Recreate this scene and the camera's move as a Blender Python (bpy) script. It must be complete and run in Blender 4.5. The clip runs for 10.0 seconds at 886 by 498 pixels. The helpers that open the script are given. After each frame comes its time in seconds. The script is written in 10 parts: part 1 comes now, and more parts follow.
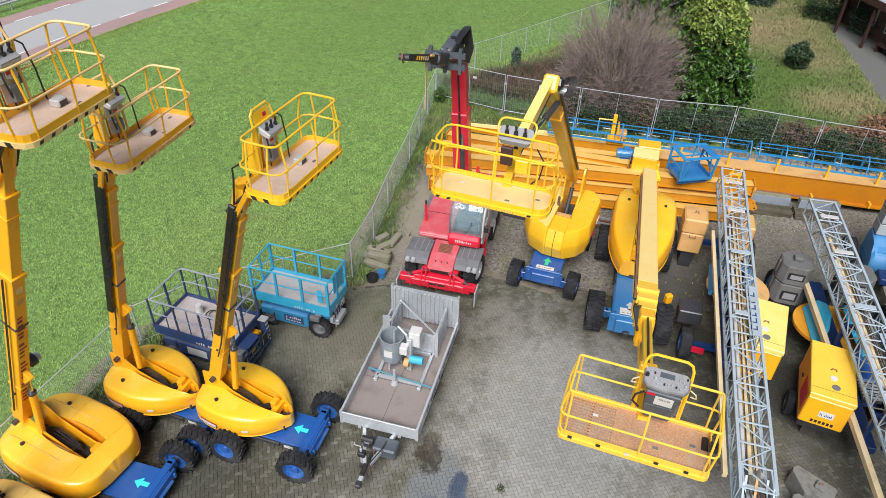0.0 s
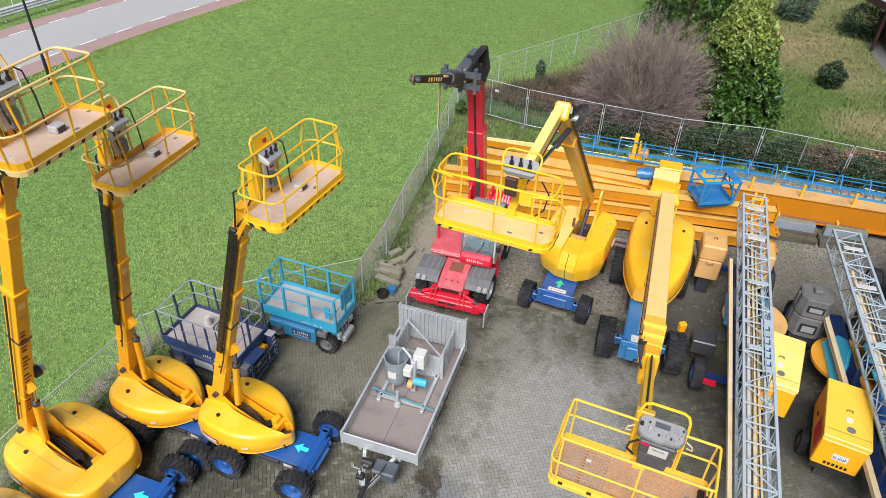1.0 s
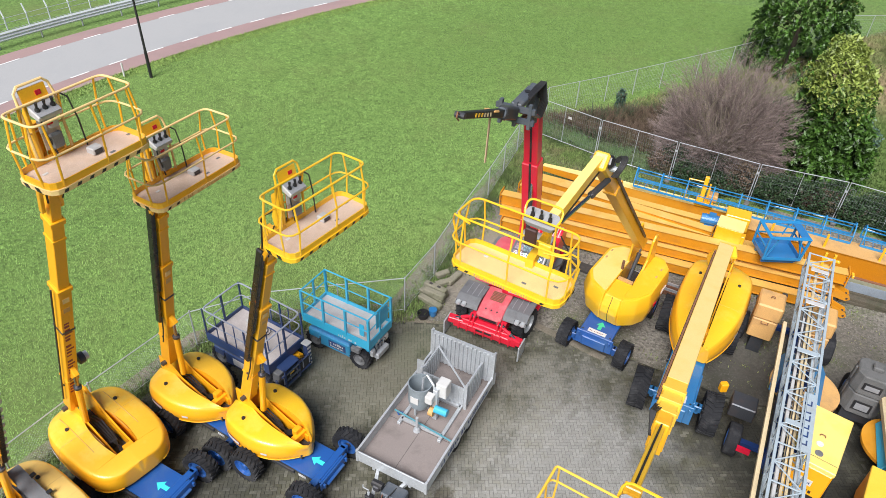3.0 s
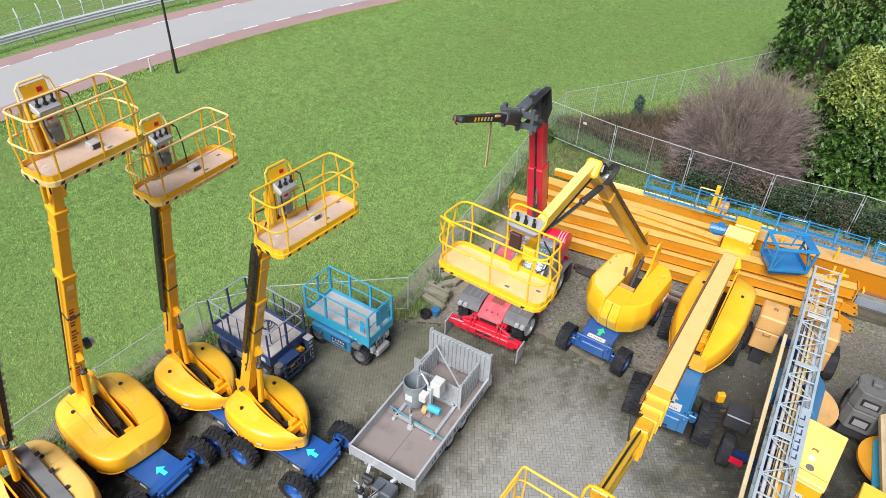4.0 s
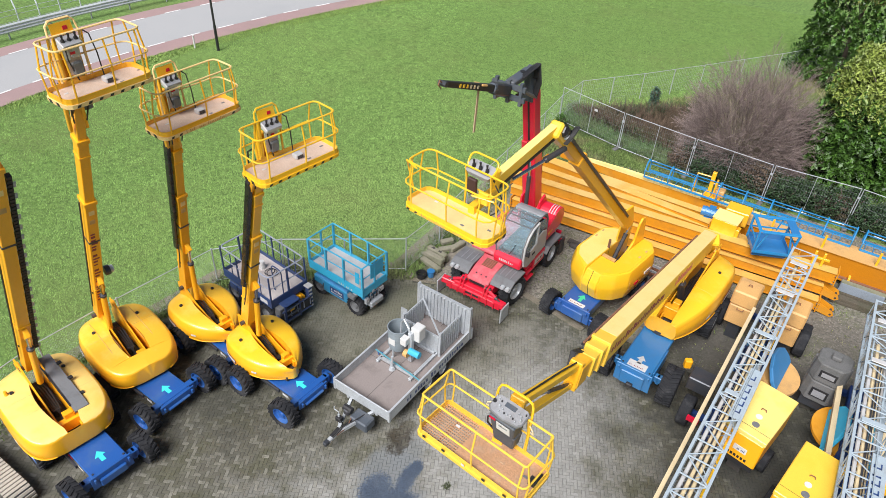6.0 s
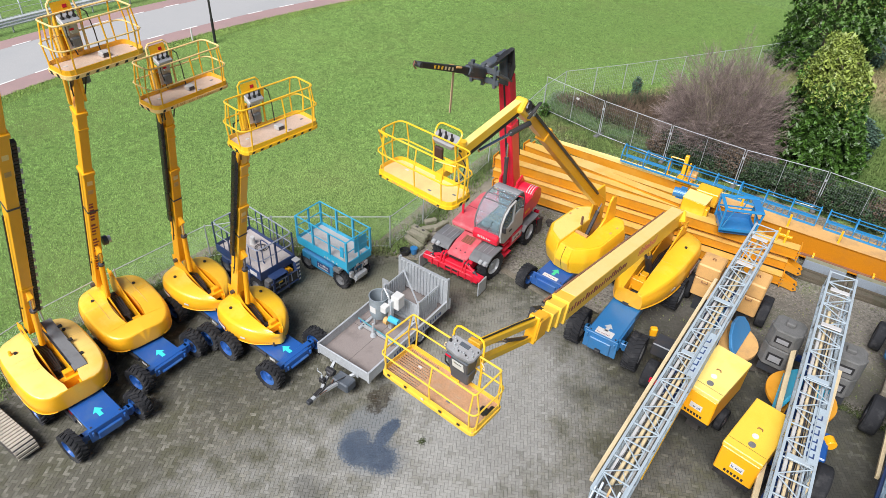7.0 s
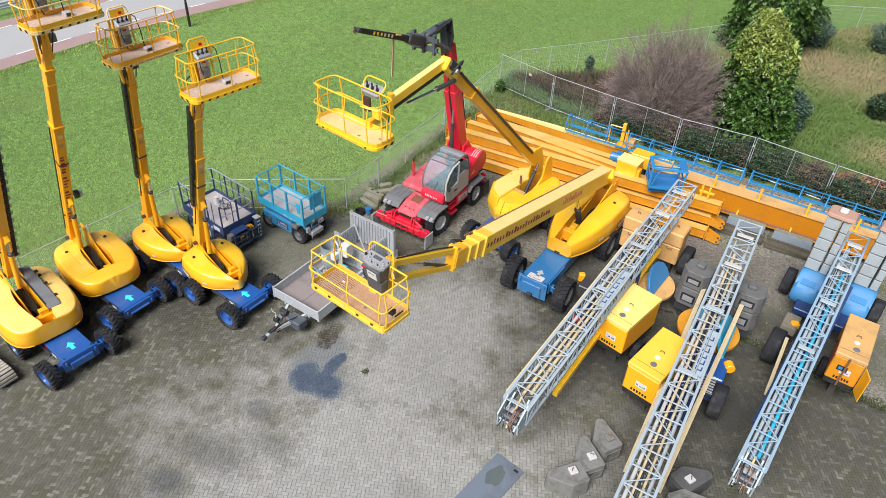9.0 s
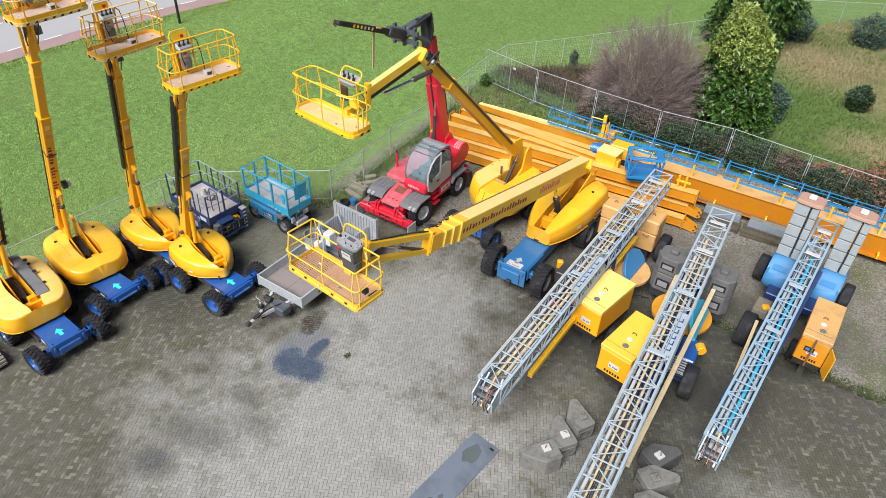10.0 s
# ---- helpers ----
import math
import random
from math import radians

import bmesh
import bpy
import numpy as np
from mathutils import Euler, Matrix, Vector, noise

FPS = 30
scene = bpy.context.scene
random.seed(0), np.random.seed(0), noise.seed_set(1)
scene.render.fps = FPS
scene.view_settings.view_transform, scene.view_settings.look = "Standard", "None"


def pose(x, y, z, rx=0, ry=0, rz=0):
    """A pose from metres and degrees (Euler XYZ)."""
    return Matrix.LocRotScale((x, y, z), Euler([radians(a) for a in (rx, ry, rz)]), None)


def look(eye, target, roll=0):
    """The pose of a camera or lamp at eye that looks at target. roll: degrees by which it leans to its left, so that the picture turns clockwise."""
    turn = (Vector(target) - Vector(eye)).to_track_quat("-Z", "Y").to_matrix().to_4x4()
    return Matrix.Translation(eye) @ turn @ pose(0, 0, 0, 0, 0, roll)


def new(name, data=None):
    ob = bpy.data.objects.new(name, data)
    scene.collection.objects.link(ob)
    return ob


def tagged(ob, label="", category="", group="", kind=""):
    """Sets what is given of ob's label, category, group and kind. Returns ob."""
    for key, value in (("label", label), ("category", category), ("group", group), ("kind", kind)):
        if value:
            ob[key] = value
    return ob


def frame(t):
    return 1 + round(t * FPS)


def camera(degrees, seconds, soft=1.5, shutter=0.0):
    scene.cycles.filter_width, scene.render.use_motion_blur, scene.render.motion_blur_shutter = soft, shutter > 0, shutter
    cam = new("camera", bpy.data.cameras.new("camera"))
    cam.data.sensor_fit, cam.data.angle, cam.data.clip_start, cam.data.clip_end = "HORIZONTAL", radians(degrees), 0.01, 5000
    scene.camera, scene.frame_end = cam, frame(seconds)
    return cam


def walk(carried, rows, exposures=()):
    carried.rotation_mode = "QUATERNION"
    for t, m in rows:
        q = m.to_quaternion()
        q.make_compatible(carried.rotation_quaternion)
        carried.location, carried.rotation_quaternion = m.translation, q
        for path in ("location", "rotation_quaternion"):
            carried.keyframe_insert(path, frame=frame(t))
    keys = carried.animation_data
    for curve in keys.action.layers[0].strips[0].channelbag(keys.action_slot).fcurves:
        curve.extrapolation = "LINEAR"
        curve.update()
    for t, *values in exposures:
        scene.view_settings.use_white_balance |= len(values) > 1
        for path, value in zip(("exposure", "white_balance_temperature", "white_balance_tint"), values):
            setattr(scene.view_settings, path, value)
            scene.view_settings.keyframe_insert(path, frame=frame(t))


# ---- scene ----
cam = camera(66.0, 10.0, soft=0.5)
PATH = [
    (0, (-0.16, -1.013, 15.37), (-0.22, 0.568, 14.146), 1.9),
    (0.5, (0.065, -0.743, 15.52), (-0.035, 0.836, 14.297), 2.0),
    (1, (0.295, -0.488, 15.695), (0.157, 1.09, 14.474), 2.1),
    (1.5, (0.567, -0.261, 15.885), (0.368, 1.311, 14.665), 2.2),
    (2, (0.856, -0.066, 16.072), (0.582, 1.496, 14.853), 2.4),
    (2.5, (1.151, 0.061, 16.217), (0.818, 1.612, 14.999), 2.6),
    (4, (2.304, 0.143, 16.593), (1.847, 1.66, 15.372), 2.8),
    (4.5, (2.812, 0.03, 16.608), (2.314, 1.533, 15.386), 2.9),
    (5, (3.414, -0.308, 16.625), (2.865, 1.176, 15.402), 3.0),
    (5.5, (4.029, -0.727, 16.642), (3.46, 0.748, 15.417), 3.1),
    (7, (5.985, -2.337, 16.813), (5.402, -0.868, 15.587), 3.0),
    (7.5, (6.707, -2.879, 16.893), (6.13, -1.409, 15.666), 2.9),
    (8, (7.454, -3.373, 16.939), (6.883, -1.903, 15.709), 2.9),
    (8.5, (8.113, -3.794, 16.964), (7.547, -2.324, 15.732), 3.0),
    (9, (8.613, -4.132, 16.991), (8.053, -2.66, 15.757), 3.0),
    (9.5, (9.032, -4.392, 17.045), (8.477, -2.92, 15.811), 3.0),
    (10, (9.434, -4.571, 17.064), (8.883, -3.098, 15.829), 2.9),
]
walk(cam, [(t, look(eye, target, roll)) for t, eye, target, roll in PATH],
     [(0.0, 0.61), (1.5, 0.69), (4.0, 0.77), (8.0, 0.79), (10.0, 0.76)])

# ---- light ----
world = bpy.data.worlds.new("sky")
scene.world = world
world.use_nodes = True
wn = world.node_tree
sky = wn.nodes.new("ShaderNodeTexSky")
sky.sky_type = "NISHITA"
sky.sun_disc = False
sky.sun_elevation, sky.sun_rotation = radians(50), radians(190)
sky.dust_density, sky.ozone_density = 3.0, 1.0
wn.links.new(sky.outputs[0], wn.nodes["Background"].inputs[0])
wn.nodes["Background"].inputs[1].default_value = 0.037
sun = new("sun", bpy.data.lights.new("sun", "SUN"))
sun.data.energy, sun.data.angle, sun.data.color = 3.5, radians(36), (0.982, 0.966, 0.99)
sun.matrix_world = look((0, 0, 40), (33.6 * math.sin(radians(10)), 33.6 * math.cos(radians(10)), 0))


# ---- materials ----
def surface(name, base, rough=0.5, metal=0.0, var=0.12, scale=9.0, bump=0.08, dirt=None, amount=0.35, spread=1.3,
            island=0.0, spec=0.5, coords="Object", coat=0.0, patch=None, patch_spread=0.5):
    m = bpy.data.materials.new(name)
    m.use_nodes = True
    nt = m.node_tree
    nd, lk = nt.nodes, nt.links
    b = nd["Principled BSDF"]
    b.inputs["Metallic"].default_value = metal
    b.inputs["Specular IOR Level"].default_value = spec
    b.inputs["Coat Weight"].default_value = coat
    b.inputs["Coat Roughness"].default_value = 0.15
    tc = nd.new("ShaderNodeTexCoord")
    fine, wide = nd.new("ShaderNodeTexNoise"), nd.new("ShaderNodeTexNoise")
    fine.inputs["Scale"].default_value, fine.inputs["Detail"].default_value = scale * 6, 5
    wide.inputs["Scale"].default_value, wide.inputs["Detail"].default_value = spread, 6
    wide.inputs["Roughness"].default_value = 0.65
    for n in (fine, wide):
        lk.new(tc.outputs[coords], n.inputs["Vector"])
    ramp = nd.new("ShaderNodeMapRange")
    ramp.inputs[1].default_value, ramp.inputs[2].default_value = 0.3, 0.7
    ramp.inputs[3].default_value, ramp.inputs[4].default_value = 1 - var, 1 + var
    lk.new(fine.outputs["Fac"], ramp.inputs[0])
    grain = nd.new("ShaderNodeMix")
    grain.data_type, grain.blend_type = "RGBA", "MULTIPLY"
    grain.inputs[0].default_value = 1
    grain.inputs[6].default_value = (*base, 1)
    lk.new(ramp.outputs[0], grain.inputs[7])
    out = grain.outputs[2]
    if dirt:
        mask = nd.new("ShaderNodeMapRange")
        mask.inputs[1].default_value, mask.inputs[2].default_value = 0.48, 0.72
        mask.inputs[3].default_value, mask.inputs[4].default_value = 0, amount
        lk.new(wide.outputs["Fac"], mask.inputs[0])
        soil = nd.new("ShaderNodeMix")
        soil.data_type = "RGBA"
        lk.new(mask.outputs[0], soil.inputs[0])
        lk.new(out, soil.inputs[6])
        soil.inputs[7].default_value = (*dirt, 1)
        out = soil.outputs[2]
    if patch:
        blot = nd.new("ShaderNodeTexNoise")
        blot.inputs["Scale"].default_value, blot.inputs["Detail"].default_value, blot.inputs["Roughness"].default_value = patch_spread, 7, 0.7
        lk.new(tc.outputs[coords], blot.inputs["Vector"])
        cut = nd.new("ShaderNodeMapRange")
        cut.inputs[1].default_value, cut.inputs[2].default_value, cut.inputs[3].default_value, cut.inputs[4].default_value = 0.5, 0.62, 0, 0.85
        lk.new(blot.outputs["Fac"], cut.inputs[0])
        lay = nd.new("ShaderNodeMix")
        lay.data_type = "RGBA"
        lk.new(cut.outputs[0], lay.inputs[0])
        lk.new(out, lay.inputs[6])
        lay.inputs[7].default_value = (*patch, 1)
        out = lay.outputs[2]
    if island:
        geo = nd.new("ShaderNodeNewGeometry")
        span = nd.new("ShaderNodeMapRange")
        span.inputs[3].default_value, span.inputs[4].default_value = 1 - island, 1 + island
        lk.new(geo.outputs["Random Per Island"], span.inputs[0])
        tint = nd.new("ShaderNodeMix")
        tint.data_type, tint.blend_type = "RGBA", "MULTIPLY"
        tint.inputs[0].default_value = 1
        lk.new(out, tint.inputs[6])
        lk.new(span.outputs[0], tint.inputs[7])
        out = tint.outputs[2]
    lk.new(out, b.inputs["Base Color"])
    rr = nd.new("ShaderNodeMapRange")
    rr.inputs[3].default_value, rr.inputs[4].default_value = max(rough - 0.12, 0.03), min(rough + 0.12, 1)
    lk.new(wide.outputs["Fac"], rr.inputs[0])
    lk.new(rr.outputs[0], b.inputs["Roughness"])
    if bump:
        bp = nd.new("ShaderNodeBump")
        bp.inputs["Strength"].default_value, bp.inputs["Distance"].default_value = bump, 0.02
        lk.new(fine.outputs["Fac"], bp.inputs["Height"])
        lk.new(bp.outputs[0], b.inputs["Normal"])
    return m


# the paler patch in YELLOW and LEMON imitates sky reflected in the paint
YELLOW = surface("yellow_paint", (0.92, 0.455, 0.018), 0.35, var=0.05, bump=0.02, dirt=(0.86, 0.40, 0.03), amount=0.3, coat=0.4, patch=(0.91, 0.53, 0.05), patch_spread=0.8)
LEMON = surface("lemon_paint", (0.92, 0.525, 0.020), 0.34, var=0.05, bump=0.02, dirt=(0.86, 0.45, 0.04), amount=0.35, coat=0.4, patch=(0.91, 0.59, 0.07), patch_spread=0.8)
FADED = surface("sun_bleached_yellow_paint", (0.88, 0.62, 0.27), 0.5, var=0.08, bump=0.03, dirt=(0.62, 0.42, 0.18), amount=0.5)
ORANGE = surface("orange_paint", (0.91, 0.42, 0.011), 0.38, var=0.05, bump=0.03, dirt=(0.70, 0.30, 0.02), amount=0.25, coat=0.3)
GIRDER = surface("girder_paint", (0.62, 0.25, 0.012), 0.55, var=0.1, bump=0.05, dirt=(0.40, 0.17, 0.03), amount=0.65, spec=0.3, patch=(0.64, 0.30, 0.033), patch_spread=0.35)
# paler copies of the hood yellows, for faces lit from above
LIDLIT = surface("lit_yellow_lid", (0.92, 0.52, 0.035), 0.38, var=0.05, bump=0.02, dirt=(0.90, 0.45, 0.02), amount=0.5, coat=0.35, patch=(0.91, 0.60, 0.10), patch_spread=0.9)
HOODTOP = surface("lit_lemon_top", (0.90, 0.68, 0.20), 0.45, var=0.06, bump=0.02, dirt=(0.88, 0.57, 0.07), amount=0.5, coat=0.2)
PALEHOOD = surface("lit_pale_hood_paint", (0.89, 0.60, 0.17), 0.42, var=0.06, bump=0.02, dirt=(0.88, 0.48, 0.04), amount=0.6, coat=0.25)
STEELBLUE = surface("faded_blue_paint", (0.045, 0.205, 0.43), 0.55, var=0.08, bump=0.03, dirt=(0.09, 0.20, 0.32), amount=0.4)
RAILNAVY = surface("scuffed_navy_rails", (0.30, 0.33, 0.41), 0.5, var=0.1, bump=0.04, dirt=(0.44, 0.44, 0.44), amount=0.5, spread=3)
MAINGIRDER = surface("deep_orange_girder_paint", (0.50, 0.185, 0.007), 0.55, var=0.1, bump=0.05, dirt=(0.33, 0.135, 0.025), amount=0.5, spec=0.3)
TRAILERBLUE = surface("dark_trailer_blue", (0.012, 0.038, 0.15), 0.45, var=0.1, bump=0.04, dirt=(0.04, 0.045, 0.055), amount=0.5, coat=0.1)
OCHRE = surface("ochre_paint", (0.62, 0.36, 0.13), 0.6, var=0.12, bump=0.05, dirt=(0.30, 0.19, 0.10), amount=0.6)
# the light-blue dirt colour stands in for sheen on the chassis tops
BLUE = surface("deep_blue_paint", (0.018, 0.092, 0.33), 0.36, var=0.08, bump=0.03, dirt=(0.09, 0.17, 0.28), amount=0.5, coat=0.4)
MIDBLUE = surface("mid_blue_paint", (0.03, 0.18, 0.42), 0.4, var=0.08, bump=0.03, dirt=(0.10, 0.17, 0.24), amount=0.45, coat=0.3)
SKYBLUE = surface("sky_blue_paint", (0.045, 0.43, 0.66), 0.42, var=0.06, bump=0.02, dirt=(0.12, 0.36, 0.48), amount=0.35, coat=0.2)
TEALBLUE = surface("teal_blue_paint", (0.03, 0.25, 0.46), 0.42, var=0.08, bump=0.03, dirt=(0.10, 0.20, 0.27), amount=0.45, coat=0.25)
CAGEBLUE = surface("scuffed_cage_blue", (0.022, 0.23, 0.50), 0.45, var=0.1, bump=0.03, dirt=(0.07, 0.25, 0.42), amount=0.5, spread=2, coat=0.15)
NAVY = surface("navy_paint", (0.03, 0.06, 0.165), 0.5, var=0.1, bump=0.04, dirt=(0.12, 0.11, 0.11), amount=0.5)
RED = surface("red_paint", (0.74, 0.016, 0.045), 0.34, var=0.06, bump=0.02, dirt=(0.50, 0.07, 0.075), amount=0.35, coat=0.3)
REDDUST = surface("dusty_red_paint", (0.60, 0.10, 0.12), 0.45, var=0.1, bump=0.03, dirt=(0.56, 0.27, 0.27), amount=0.7, spread=2, coat=0.2)
CYAN = surface("cyan_sticker", (0.05, 0.72, 0.66), 0.45, var=0.04, bump=0.0)
GREEN = surface("green_sticker", (0.05, 0.55, 0.28), 0.45, var=0.04, bump=0.0)
WHITE = surface("white_sticker", (0.62, 0.62, 0.60), 0.5, var=0.05, bump=0.0, dirt=(0.5, 0.48, 0.45), amount=0.4, spread=5)
MAROON = surface("dark_red_lettering", (0.22, 0.03, 0.05), 0.55, var=0.05, bump=0.0)
RUBBER = surface("tyre_rubber", (0.020, 0.021, 0.024), 0.85, var=0.2, bump=0.2, dirt=(0.09, 0.09, 0.092), amount=0.65, spread=2.2, spec=0.25)
BLACKGLOSS = surface("glossy_black_plastic", (0.012, 0.012, 0.013), 0.28, var=0.1, bump=0.02, dirt=(0.06, 0.05, 0.04), amount=0.35, spread=2)
BLACK = surface("black_plastic", (0.018, 0.018, 0.02), 0.55, var=0.15, bump=0.04, dirt=(0.07, 0.065, 0.06), amount=0.5)
GREY = surface("grey_plastic", (0.16, 0.165, 0.17), 0.6, var=0.1, bump=0.06, dirt=(0.09, 0.085, 0.08), amount=0.6, spread=3)
BLUESTEEL = surface("dark_blue_grey_steel", (0.085, 0.10, 0.12), 0.5, metal=0.2, var=0.15, bump=0.06, dirt=(0.17, 0.16, 0.15), amount=0.5, spread=3)
DARKSTEEL = surface("dark_steel", (0.07, 0.075, 0.085), 0.45, metal=0.5, var=0.15, bump=0.06, dirt=(0.16, 0.10, 0.07), amount=0.5)
STEEL = surface("galvanised_steel", (0.50, 0.53, 0.55), 0.42, metal=0.3, var=0.12, scale=3, bump=0.04, dirt=(0.28, 0.28, 0.28), amount=0.4)
GALV = surface("bright_galvanised_rail", (0.62, 0.67, 0.69), 0.45, metal=0.1, var=0.1, scale=3, bump=0.03, dirt=(0.42, 0.44, 0.44), amount=0.4)
MESHWIRE = surface("dull_mesh_wire", (0.24, 0.255, 0.265), 0.6, metal=0.2, var=0.1, bump=0.0)
CHROME = surface("cylinder_rod", (0.6, 0.6, 0.62), 0.18, metal=1.0, var=0.03, bump=0.0)
MASTGREY = surface("pale_grey_mast_paint", (0.35, 0.42, 0.465), 0.5, var=0.1, bump=0.04, dirt=(0.28, 0.27, 0.25), amount=0.5, spread=2.5)
MASTBLUE = surface("pale_blue_mast_paint", (0.27, 0.39, 0.48), 0.5, var=0.1, bump=0.04, dirt=(0.26, 0.27, 0.27), amount=0.5, spread=2.5)
CREAM = surface("cream_tube_paint", (0.66, 0.54, 0.33), 0.55, var=0.1, bump=0.03, dirt=(0.4, 0.3, 0.18), amount=0.5)
RUST = surface("rusty_steel", (0.22, 0.10, 0.055), 0.85, var=0.3, bump=0.15, dirt=(0.10, 0.06, 0.045), amount=0.7)
CASTGREY = surface("cast_concrete_ballast", (0.13, 0.13, 0.127), 0.8, var=0.2, bump=0.25, dirt=(0.075, 0.078, 0.07), amount=0.8, spread=2)
SLABGREY = surface("pale_blue_grey_concrete", (0.34, 0.385, 0.40), 0.75, var=0.12, bump=0.15, dirt=(0.27, 0.28, 0.28), amount=0.5, spread=2)
DECKPLY = surface("worn_plywood_deck", (0.25, 0.215, 0.20), 0.75, var=0.16, bump=0.1, dirt=(0.13, 0.11, 0.10), amount=0.6, spread=1.8)
DECKALU = surface("worn_platform_deck", (0.56, 0.54, 0.52), 0.6, metal=0.1, var=0.12, bump=0.08, dirt=(0.36, 0.33, 0.31), amount=0.6, spread=2)
DECKDUST = surface("dusty_brown_deck", (0.52, 0.47, 0.44), 0.7, var=0.14, bump=0.08, dirt=(0.38, 0.32, 0.29), amount=0.6, spread=2)
DECKPINK = surface("dusty_basket_floor", (0.60, 0.46, 0.36), 0.75, var=0.12, bump=0.08, dirt=(0.50, 0.34, 0.22), amount=0.6, spread=3)
DECKLEMON = surface("dusty_yellow_basket_floor", (0.74, 0.56, 0.24), 0.7, var=0.1, bump=0.06, dirt=(0.66, 0.46, 0.20), amount=0.6, spread=3)
DECKRUST = surface("rusty_basket_floor", (0.46, 0.26, 0.14), 0.85, var=0.3, bump=0.15, dirt=(0.40, 0.32, 0.24), amount=0.7, spread=4)
TIMBER = surface("weathered_timber", (0.20, 0.175, 0.135), 0.9, var=0.25, bump=0.25, dirt=(0.09, 0.095, 0.06), amount=0.7, spread=3)
SOOT = surface("dark_timber", (0.055, 0.05, 0.045), 0.9, var=0.25, bump=0.25, dirt=(0.10, 0.09, 0.08), amount=0.6, spread=3)
LOGWOOD = surface("mossy_grey_timber", (0.26, 0.245, 0.18), 0.9, var=0.25, bump=0.3, dirt=(0.12, 0.135, 0.07), amount=0.8, spread=3)
ROTTEN = surface("rotten_sleeper_wood", (0.10, 0.085, 0.06), 0.95, var=0.35, bump=0.4, dirt=(0.05, 0.06, 0.03), amount=0.8, spread=3)
MOSSY = surface("mossy_concrete", (0.22, 0.22, 0.15), 0.9, var=0.25, bump=0.3, dirt=(0.10, 0.12, 0.05), amount=0.8, spread=3)
RUSTPALE = surface("rust_stained_concrete", (0.42, 0.24, 0.17), 0.85, var=0.2, bump=0.2, dirt=(0.30, 0.28, 0.27), amount=0.7, spread=4)
CASTPALE = surface("weathered_cast_concrete", (0.18, 0.18, 0.165), 0.85, var=0.2, bump=0.25, dirt=(0.07, 0.07, 0.06), amount=0.85, spread=3)
CASTDARK = surface("dark_cast_concrete", (0.085, 0.085, 0.085), 0.8, var=0.2, bump=0.25, dirt=(0.05, 0.05, 0.045), amount=0.8, spread=3)
PAD = surface("worn_track_pads", (0.40, 0.37, 0.31), 0.8, var=0.2, bump=0.15, dirt=(0.20, 0.18, 0.15), amount=0.6, spread=4)
DRUMGREY = surface("pale_blue_grey_drum", (0.30, 0.35, 0.38), 0.5, metal=0.2, var=0.1, bump=0.05, dirt=(0.18, 0.19, 0.19), amount=0.5, spread=3)
STRAP = surface("tan_strap", (0.52, 0.38, 0.24), 0.8, var=0.1, bump=0.05)
LAMPGLASS = surface("clear_lamp_lens", (0.42, 0.44, 0.45), 0.12, var=0.03, bump=0.0)
MIDGREY = surface("faded_grey_plastic", (0.27, 0.275, 0.285), 0.6, var=0.1, bump=0.06, dirt=(0.18, 0.165, 0.155), amount=0.6, spread=3)
PALEGREY = surface("pale_grey_paint", (0.50, 0.50, 0.49), 0.5, var=0.06, bump=0.03, dirt=(0.34, 0.30, 0.28), amount=0.45, spread=2)
REFLECTOR = surface("red_reflector", (0.6, 0.01, 0.04), 0.25, var=0.03, bump=0.0)
TEAL = surface("teal_strap", (0.10, 0.30, 0.36), 0.7, var=0.1, bump=0.05)
ASPHALT = surface("pale_asphalt", (0.36, 0.362, 0.36), 0.85, var=0.1, scale=6, bump=0.15, dirt=(0.32, 0.33, 0.335), amount=0.6, spread=0.25)
CYCLE = surface("red_cycle_lane", (0.33, 0.225, 0.215), 0.85, var=0.1, scale=6, bump=0.15, dirt=(0.24, 0.18, 0.175), amount=0.5, spread=0.4)
MARKING = surface("white_road_paint", (0.72, 0.72, 0.7), 0.7, var=0.1, bump=0.05, dirt=(0.4, 0.38, 0.37), amount=0.4, spread=3)
GRAVEL = surface("dark_gravel", (0.19, 0.175, 0.147), 0.95, var=0.6, scale=1.6, bump=0.7, dirt=(0.115, 0.108, 0.085), amount=0.75, spread=0.6, patch=(0.10, 0.115, 0.05), patch_spread=0.32)
STONE = surface("gravel_stones", (0.215, 0.20, 0.172), 0.9, var=0.2, bump=0.1, island=0.35)
SOIL = surface("mossy_soil", (0.20, 0.175, 0.13), 0.95, var=0.4, scale=4, bump=0.5, dirt=(0.12, 0.165, 0.055), amount=0.9, spread=0.7)
# paler copy of the girder paint, for the light on top flanges
GIRDERTOP = surface("lit_girder_tops", (0.72, 0.42, 0.095), 0.6, var=0.1, bump=0.05, dirt=(0.54, 0.29, 0.07), amount=0.6, spread=0.9, patch=(0.76, 0.50, 0.17), patch_spread=0.5)
BOOMPALE = surface("pale_boom_paint", (0.88, 0.545, 0.06), 0.42, var=0.06, bump=0.02, dirt=(0.86, 0.46, 0.025), amount=0.5, coat=0.25)
# pale cream that puts the light on top faces into the colour
LITTOP = surface("lit_cream_top_paint", (0.88, 0.66, 0.25), 0.5, var=0.06, bump=0.03, dirt=(0.82, 0.52, 0.11), amount=0.5, spread=0.8)
DAMP = surface("damp_dark_grit", (0.072, 0.096, 0.135), 0.6, var=0.25, bump=0.3, island=0.4, dirt=(0.115, 0.145, 0.185), amount=0.8, spread=1.6)
